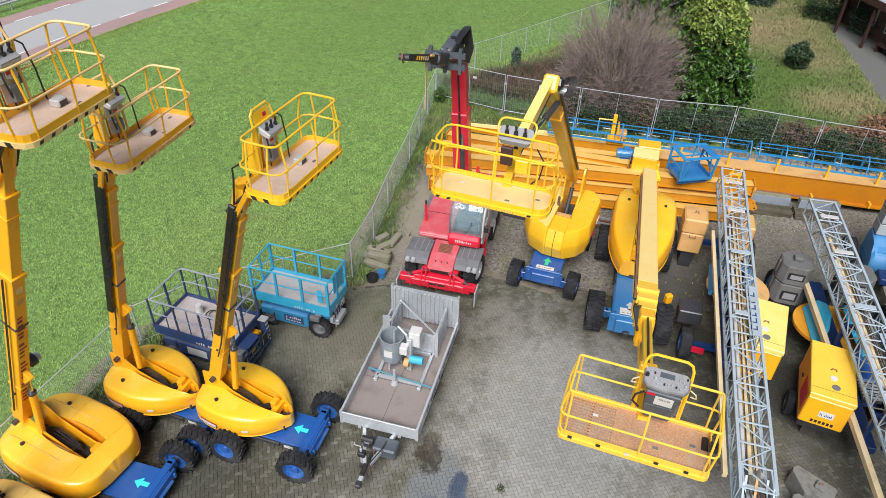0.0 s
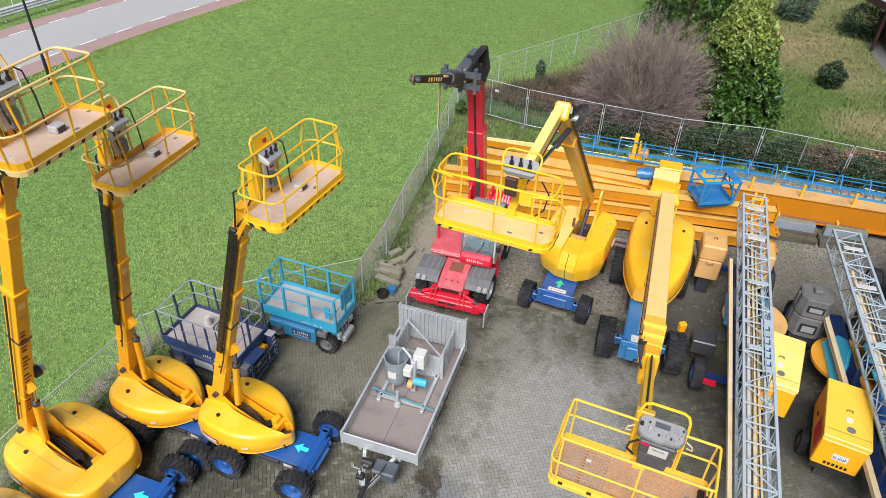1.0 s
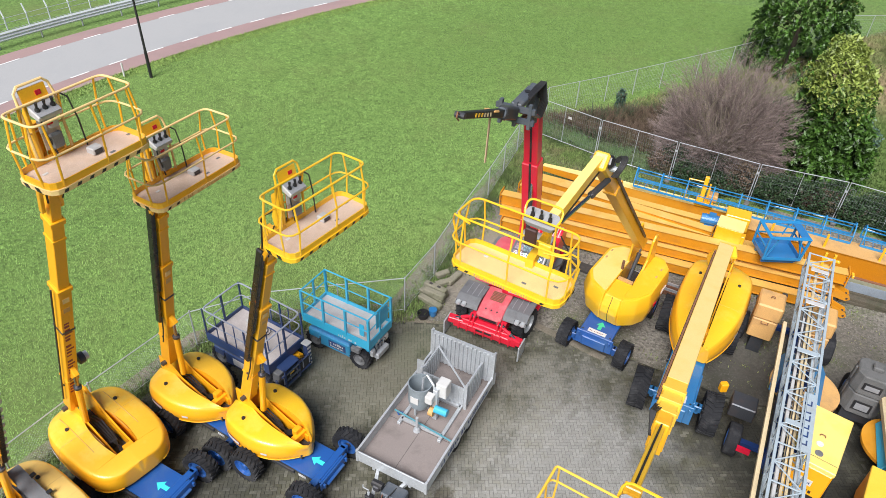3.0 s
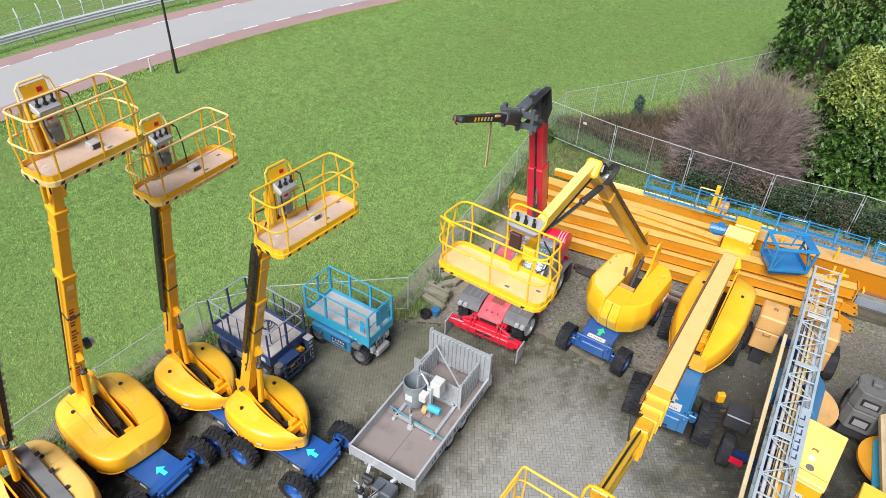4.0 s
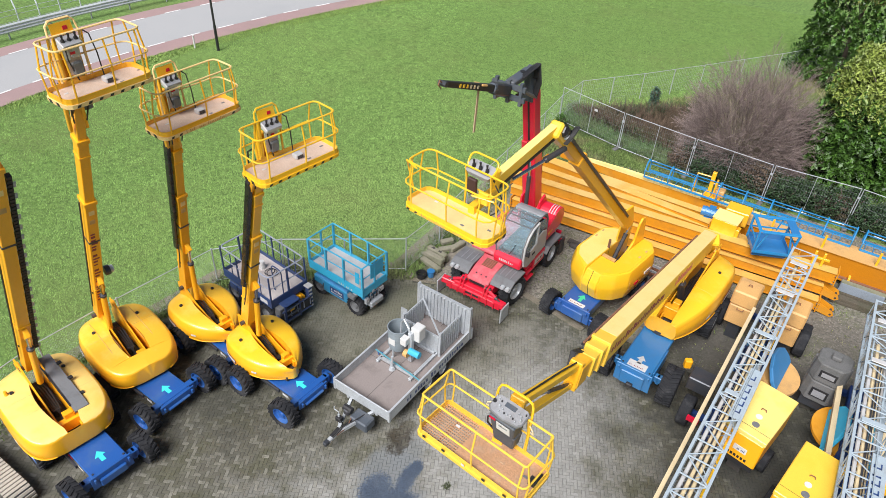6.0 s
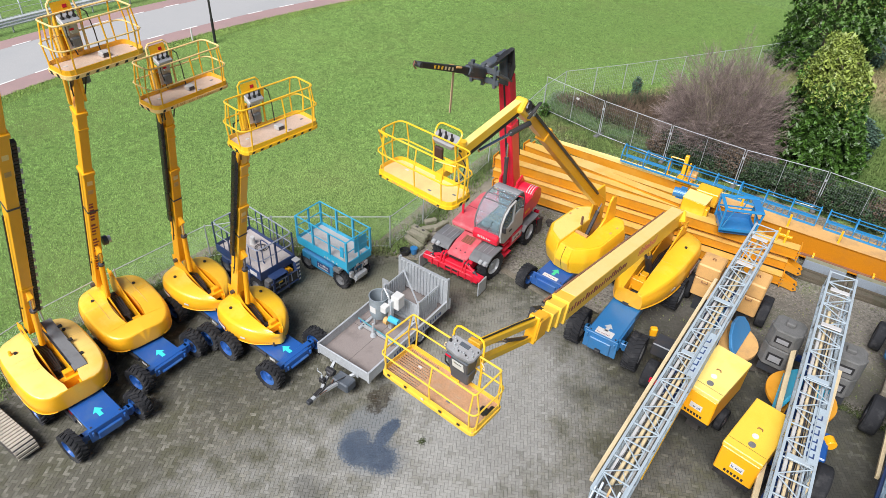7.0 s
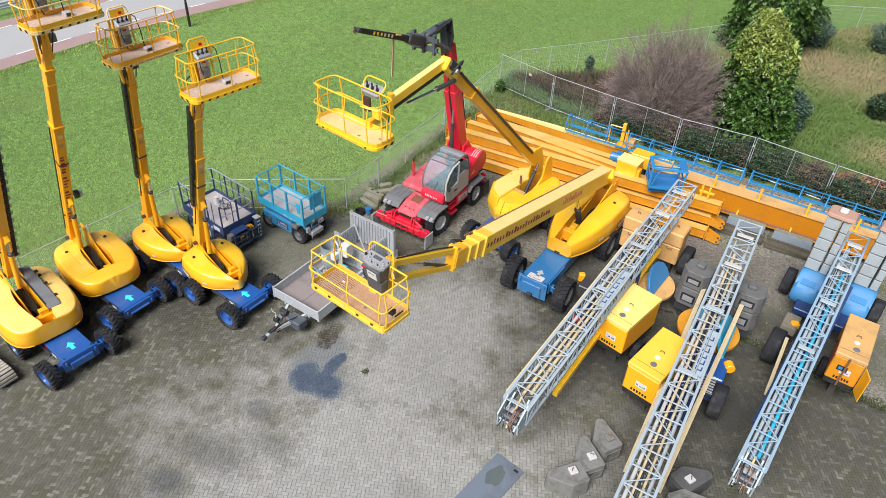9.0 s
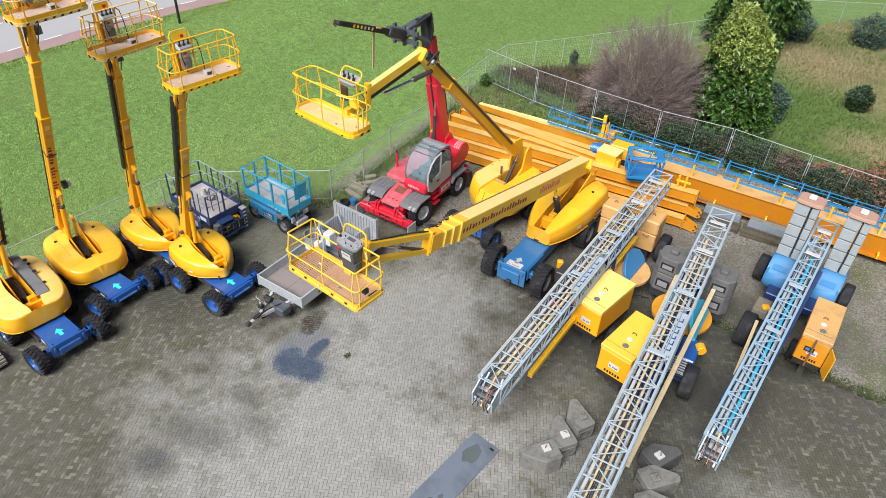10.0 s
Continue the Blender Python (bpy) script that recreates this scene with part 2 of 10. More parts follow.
BEAMGREY = surface("blue_grey_cast_concrete", (0.20, 0.235, 0.27), 0.75, var=0.15, bump=0.2, dirt=(0.13, 0.14, 0.15), amount=0.6, spread=2)
PLATE = surface("blue_grey_steel_plate", (0.17, 0.205, 0.25), 0.5, metal=0.2, var=0.1, bump=0.05, dirt=(0.08, 0.09, 0.10), amount=0.6, spread=1.0)
WETPLATE = surface("wet_plate_film", (0.10, 0.12, 0.12), 0.12, var=0.1, bump=0.0, dirt=(0.13, 0.15, 0.15), amount=0.5, spread=3)
GRASSMAT = surface("lawn_ground", (0.12, 0.205, 0.048), 0.95, var=0.5, scale=1.5, bump=0.5, dirt=(0.14, 0.185, 0.055), amount=0.9, spread=0.18)
BLADE = surface("grass_blades", (0.27, 0.435, 0.125), 0.85, var=0.25, scale=1.2, bump=0.0, island=0.34, dirt=(0.20, 0.31, 0.088), amount=0.8, spread=0.6, patch=(0.118, 0.212, 0.06), patch_spread=2.4, spec=0.2)
WEED = surface("tangled_weeds", (0.16, 0.235, 0.065), 0.9, var=0.2, bump=0.0, island=0.5, dirt=(0.20, 0.165, 0.09), amount=0.9, spread=0.7, patch=(0.07, 0.115, 0.032), patch_spread=0.5)
ROUGH = surface("rough_grass", (0.14, 0.185, 0.055), 0.9, var=0.2, bump=0.0, island=0.5, dirt=(0.34, 0.29, 0.16), amount=0.9, spread=0.6)
GARDEN = surface("garden_grass", (0.185, 0.205, 0.075), 0.9, var=0.2, bump=0.0, island=0.45, dirt=(0.32, 0.265, 0.145), amount=0.95, spread=0.35, patch=(0.10, 0.16, 0.038), patch_spread=0.22)
MOSSGREEN = surface("dark_moss", (0.055, 0.075, 0.022), 0.95, var=0.2, bump=0.0, island=0.5, dirt=(0.04, 0.035, 0.022), amount=0.9, spread=1.5)
VERGE = surface("bright_verge_grass", (0.25, 0.36, 0.09), 0.8, var=0.3, scale=1.5, bump=0.0, island=0.4)
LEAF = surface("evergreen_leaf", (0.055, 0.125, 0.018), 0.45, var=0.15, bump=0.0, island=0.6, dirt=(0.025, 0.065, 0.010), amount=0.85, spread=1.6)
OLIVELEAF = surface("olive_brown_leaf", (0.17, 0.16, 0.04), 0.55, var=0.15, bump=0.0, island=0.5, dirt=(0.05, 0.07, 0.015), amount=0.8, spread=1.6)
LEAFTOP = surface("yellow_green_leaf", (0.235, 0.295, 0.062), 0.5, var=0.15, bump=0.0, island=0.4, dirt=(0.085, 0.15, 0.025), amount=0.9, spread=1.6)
DARKLEAF = surface("dark_ivy_leaf", (0.024, 0.052, 0.018), 0.6, var=0.2, bump=0.0, island=0.6, dirt=(0.06, 0.09, 0.03), amount=0.8, spread=0.8)
GREYLEAF = surface("grey_green_leaf", (0.06, 0.11, 0.075), 0.6, var=0.2, bump=0.0, island=0.5)
BRAMBLE = surface("dead_bramble", (0.115, 0.08, 0.053), 0.9, var=0.2, bump=0.0, island=0.5, dirt=(0.07, 0.085, 0.03), amount=0.8, spread=0.6)
TWIG = surface("purple_brown_twigs", (0.225, 0.175, 0.158), 0.9, var=0.15, bump=0.0, island=0.6)
REDSHRUB = surface("dry_reddish_leaves", (0.19, 0.10, 0.055), 0.9, var=0.2, bump=0.0, island=0.5, dirt=(0.10, 0.075, 0.045), amount=0.8, spread=0.8)
NETTLE = surface("low_nettle_green", (0.12, 0.20, 0.075), 0.85, var=0.2, bump=0.0, island=0.45, dirt=(0.16, 0.15, 0.08), amount=0.7, spread=0.9)
STEM = surface("pale_shrub_stems", (0.27, 0.235, 0.165), 0.9, var=0.2, bump=0.2, island=0.4)
BARK = surface("bark", (0.10, 0.08, 0.06), 0.95, var=0.3, bump=0.4)
ROOFING = surface("grey_roof_felt", (0.33, 0.36, 0.39), 0.85, var=0.1, bump=0.1, dirt=(0.2, 0.22, 0.2), amount=0.5, spread=0.6)
FASCIA = surface("brown_fascia_paint", (0.05, 0.022, 0.02), 0.6, var=0.1, bump=0.04)
TERRACE = surface("grey_terrace_slabs", (0.13, 0.13, 0.125), 0.85, var=0.15, bump=0.1, dirt=(0.12, 0.13, 0.09), amount=0.6, spread=0.7)
HOUSEBRICK = surface("dark_brick_wall", (0.15, 0.085, 0.065), 0.9, var=0.3, bump=0.2)


def pane_material(name, tint):
    m = bpy.data.materials.new(name)
    m.use_nodes = True
    b = m.node_tree.nodes["Principled BSDF"]
    b.inputs["Base Color"].default_value = (*tint, 1)
    b.inputs["Roughness"].default_value = 0.06
    b.inputs["Transmission Weight"].default_value = 0.8
    b.inputs["IOR"].default_value = 1.45
    return m


GLASS = pane_material("clear_cab_glass", (0.62, 0.82, 0.88))


def paver_material(name="concrete_pavers", shade=1.0):
    """Concrete pavers: a pale dried area in the middle of the yard, damp and mossy towards its edges."""
    m = bpy.data.materials.new(name)
    m.use_nodes = True
    nd, lk = m.node_tree.nodes, m.node_tree.links
    b = nd["Principled BSDF"]
    geo = nd.new("ShaderNodeNewGeometry")
    def noise_at(scale, detail, rough=.6):
        n = nd.new("ShaderNodeTexNoise")
        n.inputs["Scale"].default_value, n.inputs["Detail"].default_value, n.inputs["Roughness"].default_value = scale, detail, rough
        lk.new(geo.outputs["Position"], n.inputs["Vector"])
        return n.outputs["Fac"]
    def ranged(src, a0, a1, b0, b1):
        r = nd.new("ShaderNodeMapRange")
        for i, v in enumerate((a0, a1, b0, b1)):
            r.inputs[i + 1].default_value = v
        lk.new(src, r.inputs[0])
        return r.outputs[0]
    def math2(op, x, y):
        n = nd.new("ShaderNodeMath")
        n.operation = op
        for i, v in enumerate((x, y)):
            if isinstance(v, (int, float)):
                n.inputs[i].default_value = v
            else:
                lk.new(v, n.inputs[i])
        return n.outputs[0]
    def mixed(fac, x, y, blend="MIX"):
        n = nd.new("ShaderNodeMix")
        n.data_type, n.blend_type = "RGBA", blend
        if isinstance(fac, (int, float)):
            n.inputs[0].default_value = fac
        else:
            lk.new(fac, n.inputs[0])
        for i, v in ((6, x), (7, y)):
            if isinstance(v, tuple):
                n.inputs[i].default_value = (*v, 1)
            else:
                lk.new(v, n.inputs[i])
        return n.outputs[2]
    def nearness(cx, cy, rx, ry):
        """How far a spot lies from a centre, in radii."""
        off = nd.new("ShaderNodeVectorMath")
        off.operation = "SUBTRACT"
        off.inputs[1].default_value = (cx, cy, 0)
        lk.new(geo.outputs["Position"], off.inputs[0])
        sc = nd.new("ShaderNodeVectorMath")
        sc.operation = "MULTIPLY"
        sc.inputs[1].default_value = (1 / rx, 1 / ry, 0)
        lk.new(off.outputs[0], sc.inputs[0])
        ln = nd.new("ShaderNodeVectorMath")
        ln.operation = "LENGTH"
        lk.new(sc.outputs[0], ln.inputs[0])
        return ln.outputs["Value"]
    wide, mid, fine, spots = noise_at(.28, 5), noise_at(1.1, 6, .7), noise_at(55, 4), noise_at(3.2, 6, .75)
    edge = math2("ADD", math2("MINIMUM", math2("MINIMUM", nearness(3.6, 4.5, 5.6, 5.4), nearness(2.6, 11.0, 3.0, 4.0)), math2("ADD", nearness(15.6, 7.8, 5.0, 3.6), .8)), ranged(wide, .3, .7, -.4, .4))
    edge = math2("ADD", edge, ranged(mid, .3, .7, -.12, .12))
    # single pavers hold the moss and damp differently
    own = nd.new("ShaderNodeObjectInfo")
    chance = math2("FRACT", math2("ADD", geo.outputs["Random Per Island"], own.outputs["Random"]), 0)
    edge = math2("ADD", edge, ranged(chance, 0, 1, -.13, .13))
    damp = ranged(edge, .62, 1.45, 0, 1)
    col = mixed(damp, (.302, .300, .297), (.108, .104, .086))
    col = mixed(math2("MULTIPLY", ranged(mid, .46, .62, 0, .68), ranged(edge, .6, 1.2, .12, 1)), col, (.078, .078, .046))
    col = mixed(math2("MULTIPLY", ranged(spots, .56, .7, 0, .5), ranged(edge, .5, 1.1, .5, 1)), col, (.05, .05, .036))
    # here and there one is newer and stays pale
    pale = math2("MULTIPLY", ranged(chance, .6, .95, 0, .75), ranged(damp, 0, .6, 0, 1))
    col = mixed(math2("MULTIPLY", pale, ranged(spots, .38, .6, 1, .25)), col, (.265, .257, .232))
    span = ranged(math2("FRACT", math2("MULTIPLY", chance, 7.3), 0), 0, 1, .91, 1.08)
    col = mixed(1.0, col, span, "MULTIPLY")
    col = mixed(1.0, col, ranged(fine, .3, .7, .74, 1.24), "MULTIPLY")
    # washed-out grit, dark wet stains, and grime with machine shade painted in
    ragged = math2("ADD", ranged(mid, .3, .7, -.8, .8), ranged(spots, .3, .7, -.35, .35))
    wet = None
    smooth_rag = ranged(spots, .3, .7, -.22, .22)
    for cx, cy, rx, ry, depth in ((-.55, 8.75, .8, 1.0, .8), (-.05, 8.05, 1.15, .8, .7), (-.3, 9.5, .45, .75, .6)):
        col = mixed(ranged(math2("ADD", nearness(cx, cy, rx, ry), smooth_rag), .7, 1.1, depth, 0), col, (.165, .178, .195))
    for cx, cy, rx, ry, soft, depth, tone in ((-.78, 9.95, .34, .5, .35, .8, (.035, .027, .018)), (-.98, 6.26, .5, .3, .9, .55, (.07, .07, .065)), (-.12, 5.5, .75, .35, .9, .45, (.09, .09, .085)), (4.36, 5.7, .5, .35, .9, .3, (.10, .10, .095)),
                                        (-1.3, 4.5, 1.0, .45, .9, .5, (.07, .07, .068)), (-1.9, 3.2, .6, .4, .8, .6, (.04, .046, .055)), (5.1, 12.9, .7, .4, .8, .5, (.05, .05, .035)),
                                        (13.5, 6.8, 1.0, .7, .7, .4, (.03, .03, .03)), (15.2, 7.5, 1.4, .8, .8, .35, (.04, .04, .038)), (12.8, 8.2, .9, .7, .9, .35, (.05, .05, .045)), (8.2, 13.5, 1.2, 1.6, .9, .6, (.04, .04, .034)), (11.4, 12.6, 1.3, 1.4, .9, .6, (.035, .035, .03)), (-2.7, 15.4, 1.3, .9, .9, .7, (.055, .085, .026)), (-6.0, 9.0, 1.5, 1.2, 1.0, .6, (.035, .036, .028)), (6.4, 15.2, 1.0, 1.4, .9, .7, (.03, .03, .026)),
                                        # the pale last spot is lighter paving that also offsets machine shadow
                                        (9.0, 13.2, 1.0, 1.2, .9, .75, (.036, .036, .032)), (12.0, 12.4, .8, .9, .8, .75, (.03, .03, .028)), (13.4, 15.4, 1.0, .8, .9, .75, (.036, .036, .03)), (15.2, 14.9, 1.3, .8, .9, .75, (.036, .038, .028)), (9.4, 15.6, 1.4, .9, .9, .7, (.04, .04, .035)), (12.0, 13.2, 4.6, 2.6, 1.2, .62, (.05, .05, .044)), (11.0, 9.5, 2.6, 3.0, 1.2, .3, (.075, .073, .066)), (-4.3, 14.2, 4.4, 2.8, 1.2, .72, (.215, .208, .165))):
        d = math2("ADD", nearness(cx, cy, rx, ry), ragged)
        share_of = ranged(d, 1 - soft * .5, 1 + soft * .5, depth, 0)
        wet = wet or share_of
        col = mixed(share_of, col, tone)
    col = mixed(1.0, col, (shade, shade, shade * .93), "MULTIPLY")
    lk.new(col, b.inputs["Base Color"])
    lk.new(math2("MULTIPLY", ranged(edge, .7, 1.5, .88, .6), ranged(wet, 0, 1, 1, .3)), b.inputs["Roughness"])
    bp = nd.new("ShaderNodeBump")
    bp.inputs["Strength"].default_value, bp.inputs["Distance"].default_value = .25, .01
    lk.new(fine, bp.inputs["Height"])
    lk.new(bp.outputs[0], b.inputs["Normal"])
    return m


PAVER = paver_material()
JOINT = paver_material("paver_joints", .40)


def ground_tones(m, spots):
    """Ragged areas of another tone in a ground material: oil and tyre grime with painted shade in gravel, other tones
    in grass.
    """
    nd, lk = m.node_tree.nodes, m.node_tree.links
    target = nd["Principled BSDF"].inputs["Base Color"]
    out = target.links[0].from_socket
    geo = nd.new("ShaderNodeNewGeometry")
    ragged = nd.new("ShaderNodeTexNoise")
    ragged.inputs["Scale"].default_value, ragged.inputs["Detail"].default_value = .9, 6
    lk.new(geo.outputs["Position"], ragged.inputs["Vector"])
    for cx, cy, rx, ry, depth, tone in spots:
        at = nd.new("ShaderNodeVectorMath")
        at.operation = "SUBTRACT"
        at.inputs[1].default_value = (cx, cy, 0)
        lk.new(geo.outputs["Position"], at.inputs[0])
        sized = nd.new("ShaderNodeVectorMath")
        sized.operation = "MULTIPLY"
        sized.inputs[1].default_value = (1 / rx, 1 / ry, 0)
        lk.new(at.outputs[0], sized.inputs[0])
        far = nd.new("ShaderNodeVectorMath")
        far.operation = "LENGTH"
        lk.new(sized.outputs[0], far.inputs[0])
        rough_edge = nd.new("ShaderNodeMath")
        rough_edge.operation = "ADD"
        lk.new(far.outputs["Value"], rough_edge.inputs[0])
        lk.new(ragged.outputs["Fac"], rough_edge.inputs[1])
        cut = nd.new("ShaderNodeMapRange")
        for i, v in enumerate((.9, 1.9, depth, 0)):
            cut.inputs[i + 1].default_value = v
        lk.new(rough_edge.outputs[0], cut.inputs[0])
        lay = nd.new("ShaderNodeMix")
        lay.data_type = "RGBA"
        lk.new(cut.outputs[0], lay.inputs[0])
        lk.new(out, lay.inputs[6])
        lay.inputs[7].default_value = (*tone, 1)
        out = lay.outputs[2]
    lk.new(out, target)


# areas of darker and paler meadow grass, darkest in the far corner
ground_tones(BLADE, ((-8, 37, 7, 7, .35, (.17, .275, .072)), (-15, 24, 4, 4, .25, (.17, .27, .07)), (1, 36, 3, 3, .3, (.36, .46, .15)), (6, 52, 16, 14, .5, (.14, .225, .06)), (-4, 44, 8, 7, .3, (.16, .25, .07)), (-6.5, 18.5, 7.5, 5.0, .55, (.37, .50, .165)), (-14, 13, 4, 4, .4, (.34, .47, .15)), (-22, 30, 6, 8, .35, (.36, .49, .16))))
# green and straw-coloured areas of the garden
ground_tones(GARDEN, ((14.5, 30.8, 6.0, 3.4, .9, (.085, .14, .034)), (16.2, 36.5, 5.5, 5.5, .9, (.10, .17, .036)), (19.5, 33.2, 2.6, 1.8, .7, (.36, .29, .16)), (16.5, 44.5, 5.0, 3.6, .7, (.34, .26, .15)),
                      (22.5, 31.5, 2.4, 1.6, .7, (.10, .16, .04)), (19.8, 39.5, 1.8, 2.2, .6, (.33, .27, .15)), (13.2, 40.5, 2.4, 3.0, .65, (.12, .19, .045))))
# dark spots where machines stand mix grime with shade painted into the gravel
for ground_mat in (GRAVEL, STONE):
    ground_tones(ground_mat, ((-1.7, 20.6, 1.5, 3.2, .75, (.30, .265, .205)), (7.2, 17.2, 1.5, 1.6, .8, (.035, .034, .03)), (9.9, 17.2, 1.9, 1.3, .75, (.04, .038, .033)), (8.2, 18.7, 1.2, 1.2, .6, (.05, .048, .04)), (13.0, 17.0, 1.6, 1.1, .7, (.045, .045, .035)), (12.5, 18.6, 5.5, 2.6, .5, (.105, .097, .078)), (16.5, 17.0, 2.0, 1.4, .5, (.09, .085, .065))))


# ---- building tools ----
def thing(name, m, label, category, group="", kind=""):
    ob = new(name)
    ob.empty_display_size = 0.2
    ob.matrix_basis = m
    return tagged(ob, label, category, group, kind)


def part(name, bm, material, parent=None, label="", bevel=0.0, m=None, smooth=False):
    if bevel:
        bmesh.ops.bevel(bm, geom=bm.edges[:], offset=bevel, segments=1, affect="EDGES", clamp_overlap=True)
    if m is not None:
        bm.transform(m)
    bmesh.ops.recalc_face_normals(bm, faces=bm.faces[:])
    me = bpy.data.meshes.new(name)
    if smooth:
        for f in bm.faces:
            f.smooth = True
    bm.to_mesh(me)
    bm.free()
    if smooth:
        me.set_sharp_from_angle(angle=radians(40))
    me.materials.append(material)
    ob = new(name, me)
    if parent is not None:
        ob.parent = parent
    if label:
        tagged(ob, label)
    return ob


def share(name, me, parent, m, label=""):
    """One more object on a mesh that is there already."""
    ob = new(name, me)
    ob.parent = parent
    ob.matrix_basis = m
    if label:
        tagged(ob, label)
    return ob


def heap(name, verts, faces, material, label="", category="", kind="stuff", parent=None):
    me = bpy.data.meshes.new(name)
    me.from_pydata(verts, [], faces)
    me.materials.append(material)
    ob = new(name, me)
    if parent is not None:
        ob.parent = parent
    return tagged(ob, label, category, "", kind)


def V(*a):
    return Vector(a)


def box(bm, lo, hi, m=None):
    xs, ys, zs = zip(lo, hi)
    v = [bm.verts.new((xs[i], ys[j], zs[k])) for i in (0, 1) for j in (0, 1) for k in (0, 1)]
    if m is not None:
        for p in v:
            p.co = m @ p.co
    for f in ((0, 1, 3, 2), (4, 6, 7, 5), (0, 4, 5, 1), (2, 3, 7, 6), (0, 2, 6, 4), (1, 5, 7, 3)):
        bm.faces.new([v[i] for i in f])
    return bm


def boxes(*pairs):
    bm = bmesh.new()
    for lo, hi in pairs:
        box(bm, lo, hi)
    return bm


def hull8(bm, bottom, top):
    """A block with any four-sided bottom and top, both given anticlockwise."""
    a = [bm.verts.new(p) for p in bottom]
    b = [bm.verts.new(p) for p in top]
    n = len(a)
    bm.faces.new(a[::-1])
    bm.faces.new(b)
    for i in range(n):
        bm.faces.new((a[i], a[(i + 1) % n], b[(i + 1) % n], b[i]))
    return bm


def prism(bm, poly, lo, hi, axis=1):
    """A flat outline drawn out along one axis; the outline's two numbers are the other two axes."""
    def at(p, d):
        q = list(p)
        q.insert(axis, d)
        return q
    return hull8(bm, [at(p, lo) for p in poly], [at(p, hi) for p in poly])


def tube(bm, pts, r, n=6, closed=False, flat=1.0):
    pts = [Vector(p) for p in pts]
    k = len(pts)
    rings = []
    for i, p in enumerate(pts):
        a = pts[i - 1] if (i or closed) else p
        b = pts[(i + 1) % k] if (i < k - 1 or closed) else p
        t = ((p - a).normalized() if (p - a).length else V(0, 0, 0)) + ((b - p).normalized() if (b - p).length else V(0, 0, 0))
        t.normalize()
        ref = V(0, 0, 1) if abs(t.z) < 0.95 else V(1, 0, 0)
        u = t.cross(ref).normalized()
        w = u.cross(t)
        if rings and (rings[-1][1].dot(u) < 0):
            u, w = -u, -w
        ring = [bm.verts.new(p + r * (math.cos(2 * math.pi * j / n) * u + flat * math.sin(2 * math.pi * j / n) * w)) for j in range(n)]
        rings.append((ring, u))
    rs = [x[0] for x in rings]
    # line up neighbouring rings where the frame turns
    def join(ra, rb):
        best = min(range(n), key=lambda s: sum((ra[j].co - rb[(j + s) % n].co).length for j in range(n)))
        for j in range(n):
            bm.faces.new((ra[j], ra[(j + 1) % n], rb[(j + 1 + best) % n], rb[(j + best) % n]))
    for i in range(k - 1):
        join(rs[i], rs[i + 1])
    if closed:
        join(rs[-1], rs[0])
    else:
        bm.faces.new(rs[0][::-1])
        bm.faces.new(rs[-1])
    return bm


def tubes(paths, r, n=6):
    bm = bmesh.new()
    for p in paths:
        tube(bm, p, r, n)
    return bm


def arc(points, radius, steps=3):
    """Round the corners of a closed outline of points."""
    out = []
    pts = [Vector(p) for p in points]
    for i, p in enumerate(pts):
        a, b = pts[i - 1], pts[(i + 1) % len(pts)]
        d1, d2 = (a - p), (b - p)
        r = min(radius, d1.length / 2.01, d2.length / 2.01)
        s, e = p + d1.normalized() * r, p + d2.normalized() * r
        for j in range(steps + 1):
            t = j / steps
            out.append((1 - t) ** 2 * s + 2 * t * (1 - t) * p + t * t * e)
    return out


def bar(bm, p0, p1, w, h, w1=None, h1=None, up=(0, 0, 1), ext=0.0):
    """A box section from p0 to p1, w across and h deep, tapering to w1 and h1."""
    p0, p1 = Vector(p0), Vector(p1)
    t = (p1 - p0).normalized()
    u = t.cross(Vector(up))
    u = u.normalized() if u.length > 1e-4 else V(1, 0, 0)
    v = u.cross(t)
    w1, h1 = w1 or w, h1 or h
    def ring(p, a, b):
        return [p + u * sx * a / 2 + v * sy * b / 2 for sx, sy in ((-1, -1), (1, -1), (1, 1), (-1, 1))]
    return hull8(bm, ring(p0 - t * ext, w, h), ring(p1 + t * ext, w1, h1))


def bars(segments, w, h, up=(0, 0, 1)):
    bm = bmesh.new()
    for a, b in segments:
        bar(bm, a, b, w, h, up=up)
    return bm


def rod(bm, p0, p1, r, r1=None, n=10):
    p0, p1 = Vector(p0), Vector(p1)
    t = (p1 - p0).normalized()
    u = t.orthogonal().normalized()
    v = t.cross(u)
    r1 = r if r1 is None else r1
    def ring(p, a):
        return [p + a * (math.cos(2 * math.pi * j / n) * u + math.sin(2 * math.pi * j / n) * v) for j in range(n)]
    return hull8(bm, ring(p0, r), ring(p1, r1))


def lathe(bm, profile, n=24):
    """Turn (radius, offset) pairs round the y axis."""
    rings = []
    for r, o in profile:
        if r < 1e-5:
            rings.append([bm.verts.new((0, o, 0))])
        else:
            rings.append([bm.verts.new((r * math.cos(2 * math.pi * j / n), o, r * math.sin(2 * math.pi * j / n))) for j in range(n)])
    for a, b in zip(rings, rings[1:]):
        for j in range(n):
            k = (j + 1) % n
            if len(a) == 1:
                bm.faces.new((a[0], b[j], b[k]))
            elif len(b) == 1:
                bm.faces.new((a[j], b[0], a[k]))
            else:
                bm.faces.new((a[j], b[j], b[k], a[k]))
    return bm


def frame_of(p0, p1, up=(0, 0, 1)):
    """A matrix whose x runs from p0 to p1."""
    p0, p1 = Vector(p0), Vector(p1)
    x = (p1 - p0).normalized()
    y = Vector(up).cross(x).normalized()
    z = x.cross(y)
    m = Matrix((x, y, z)).transposed().to_4x4()
    m.translation = p0
    return m


WHEELS = {}


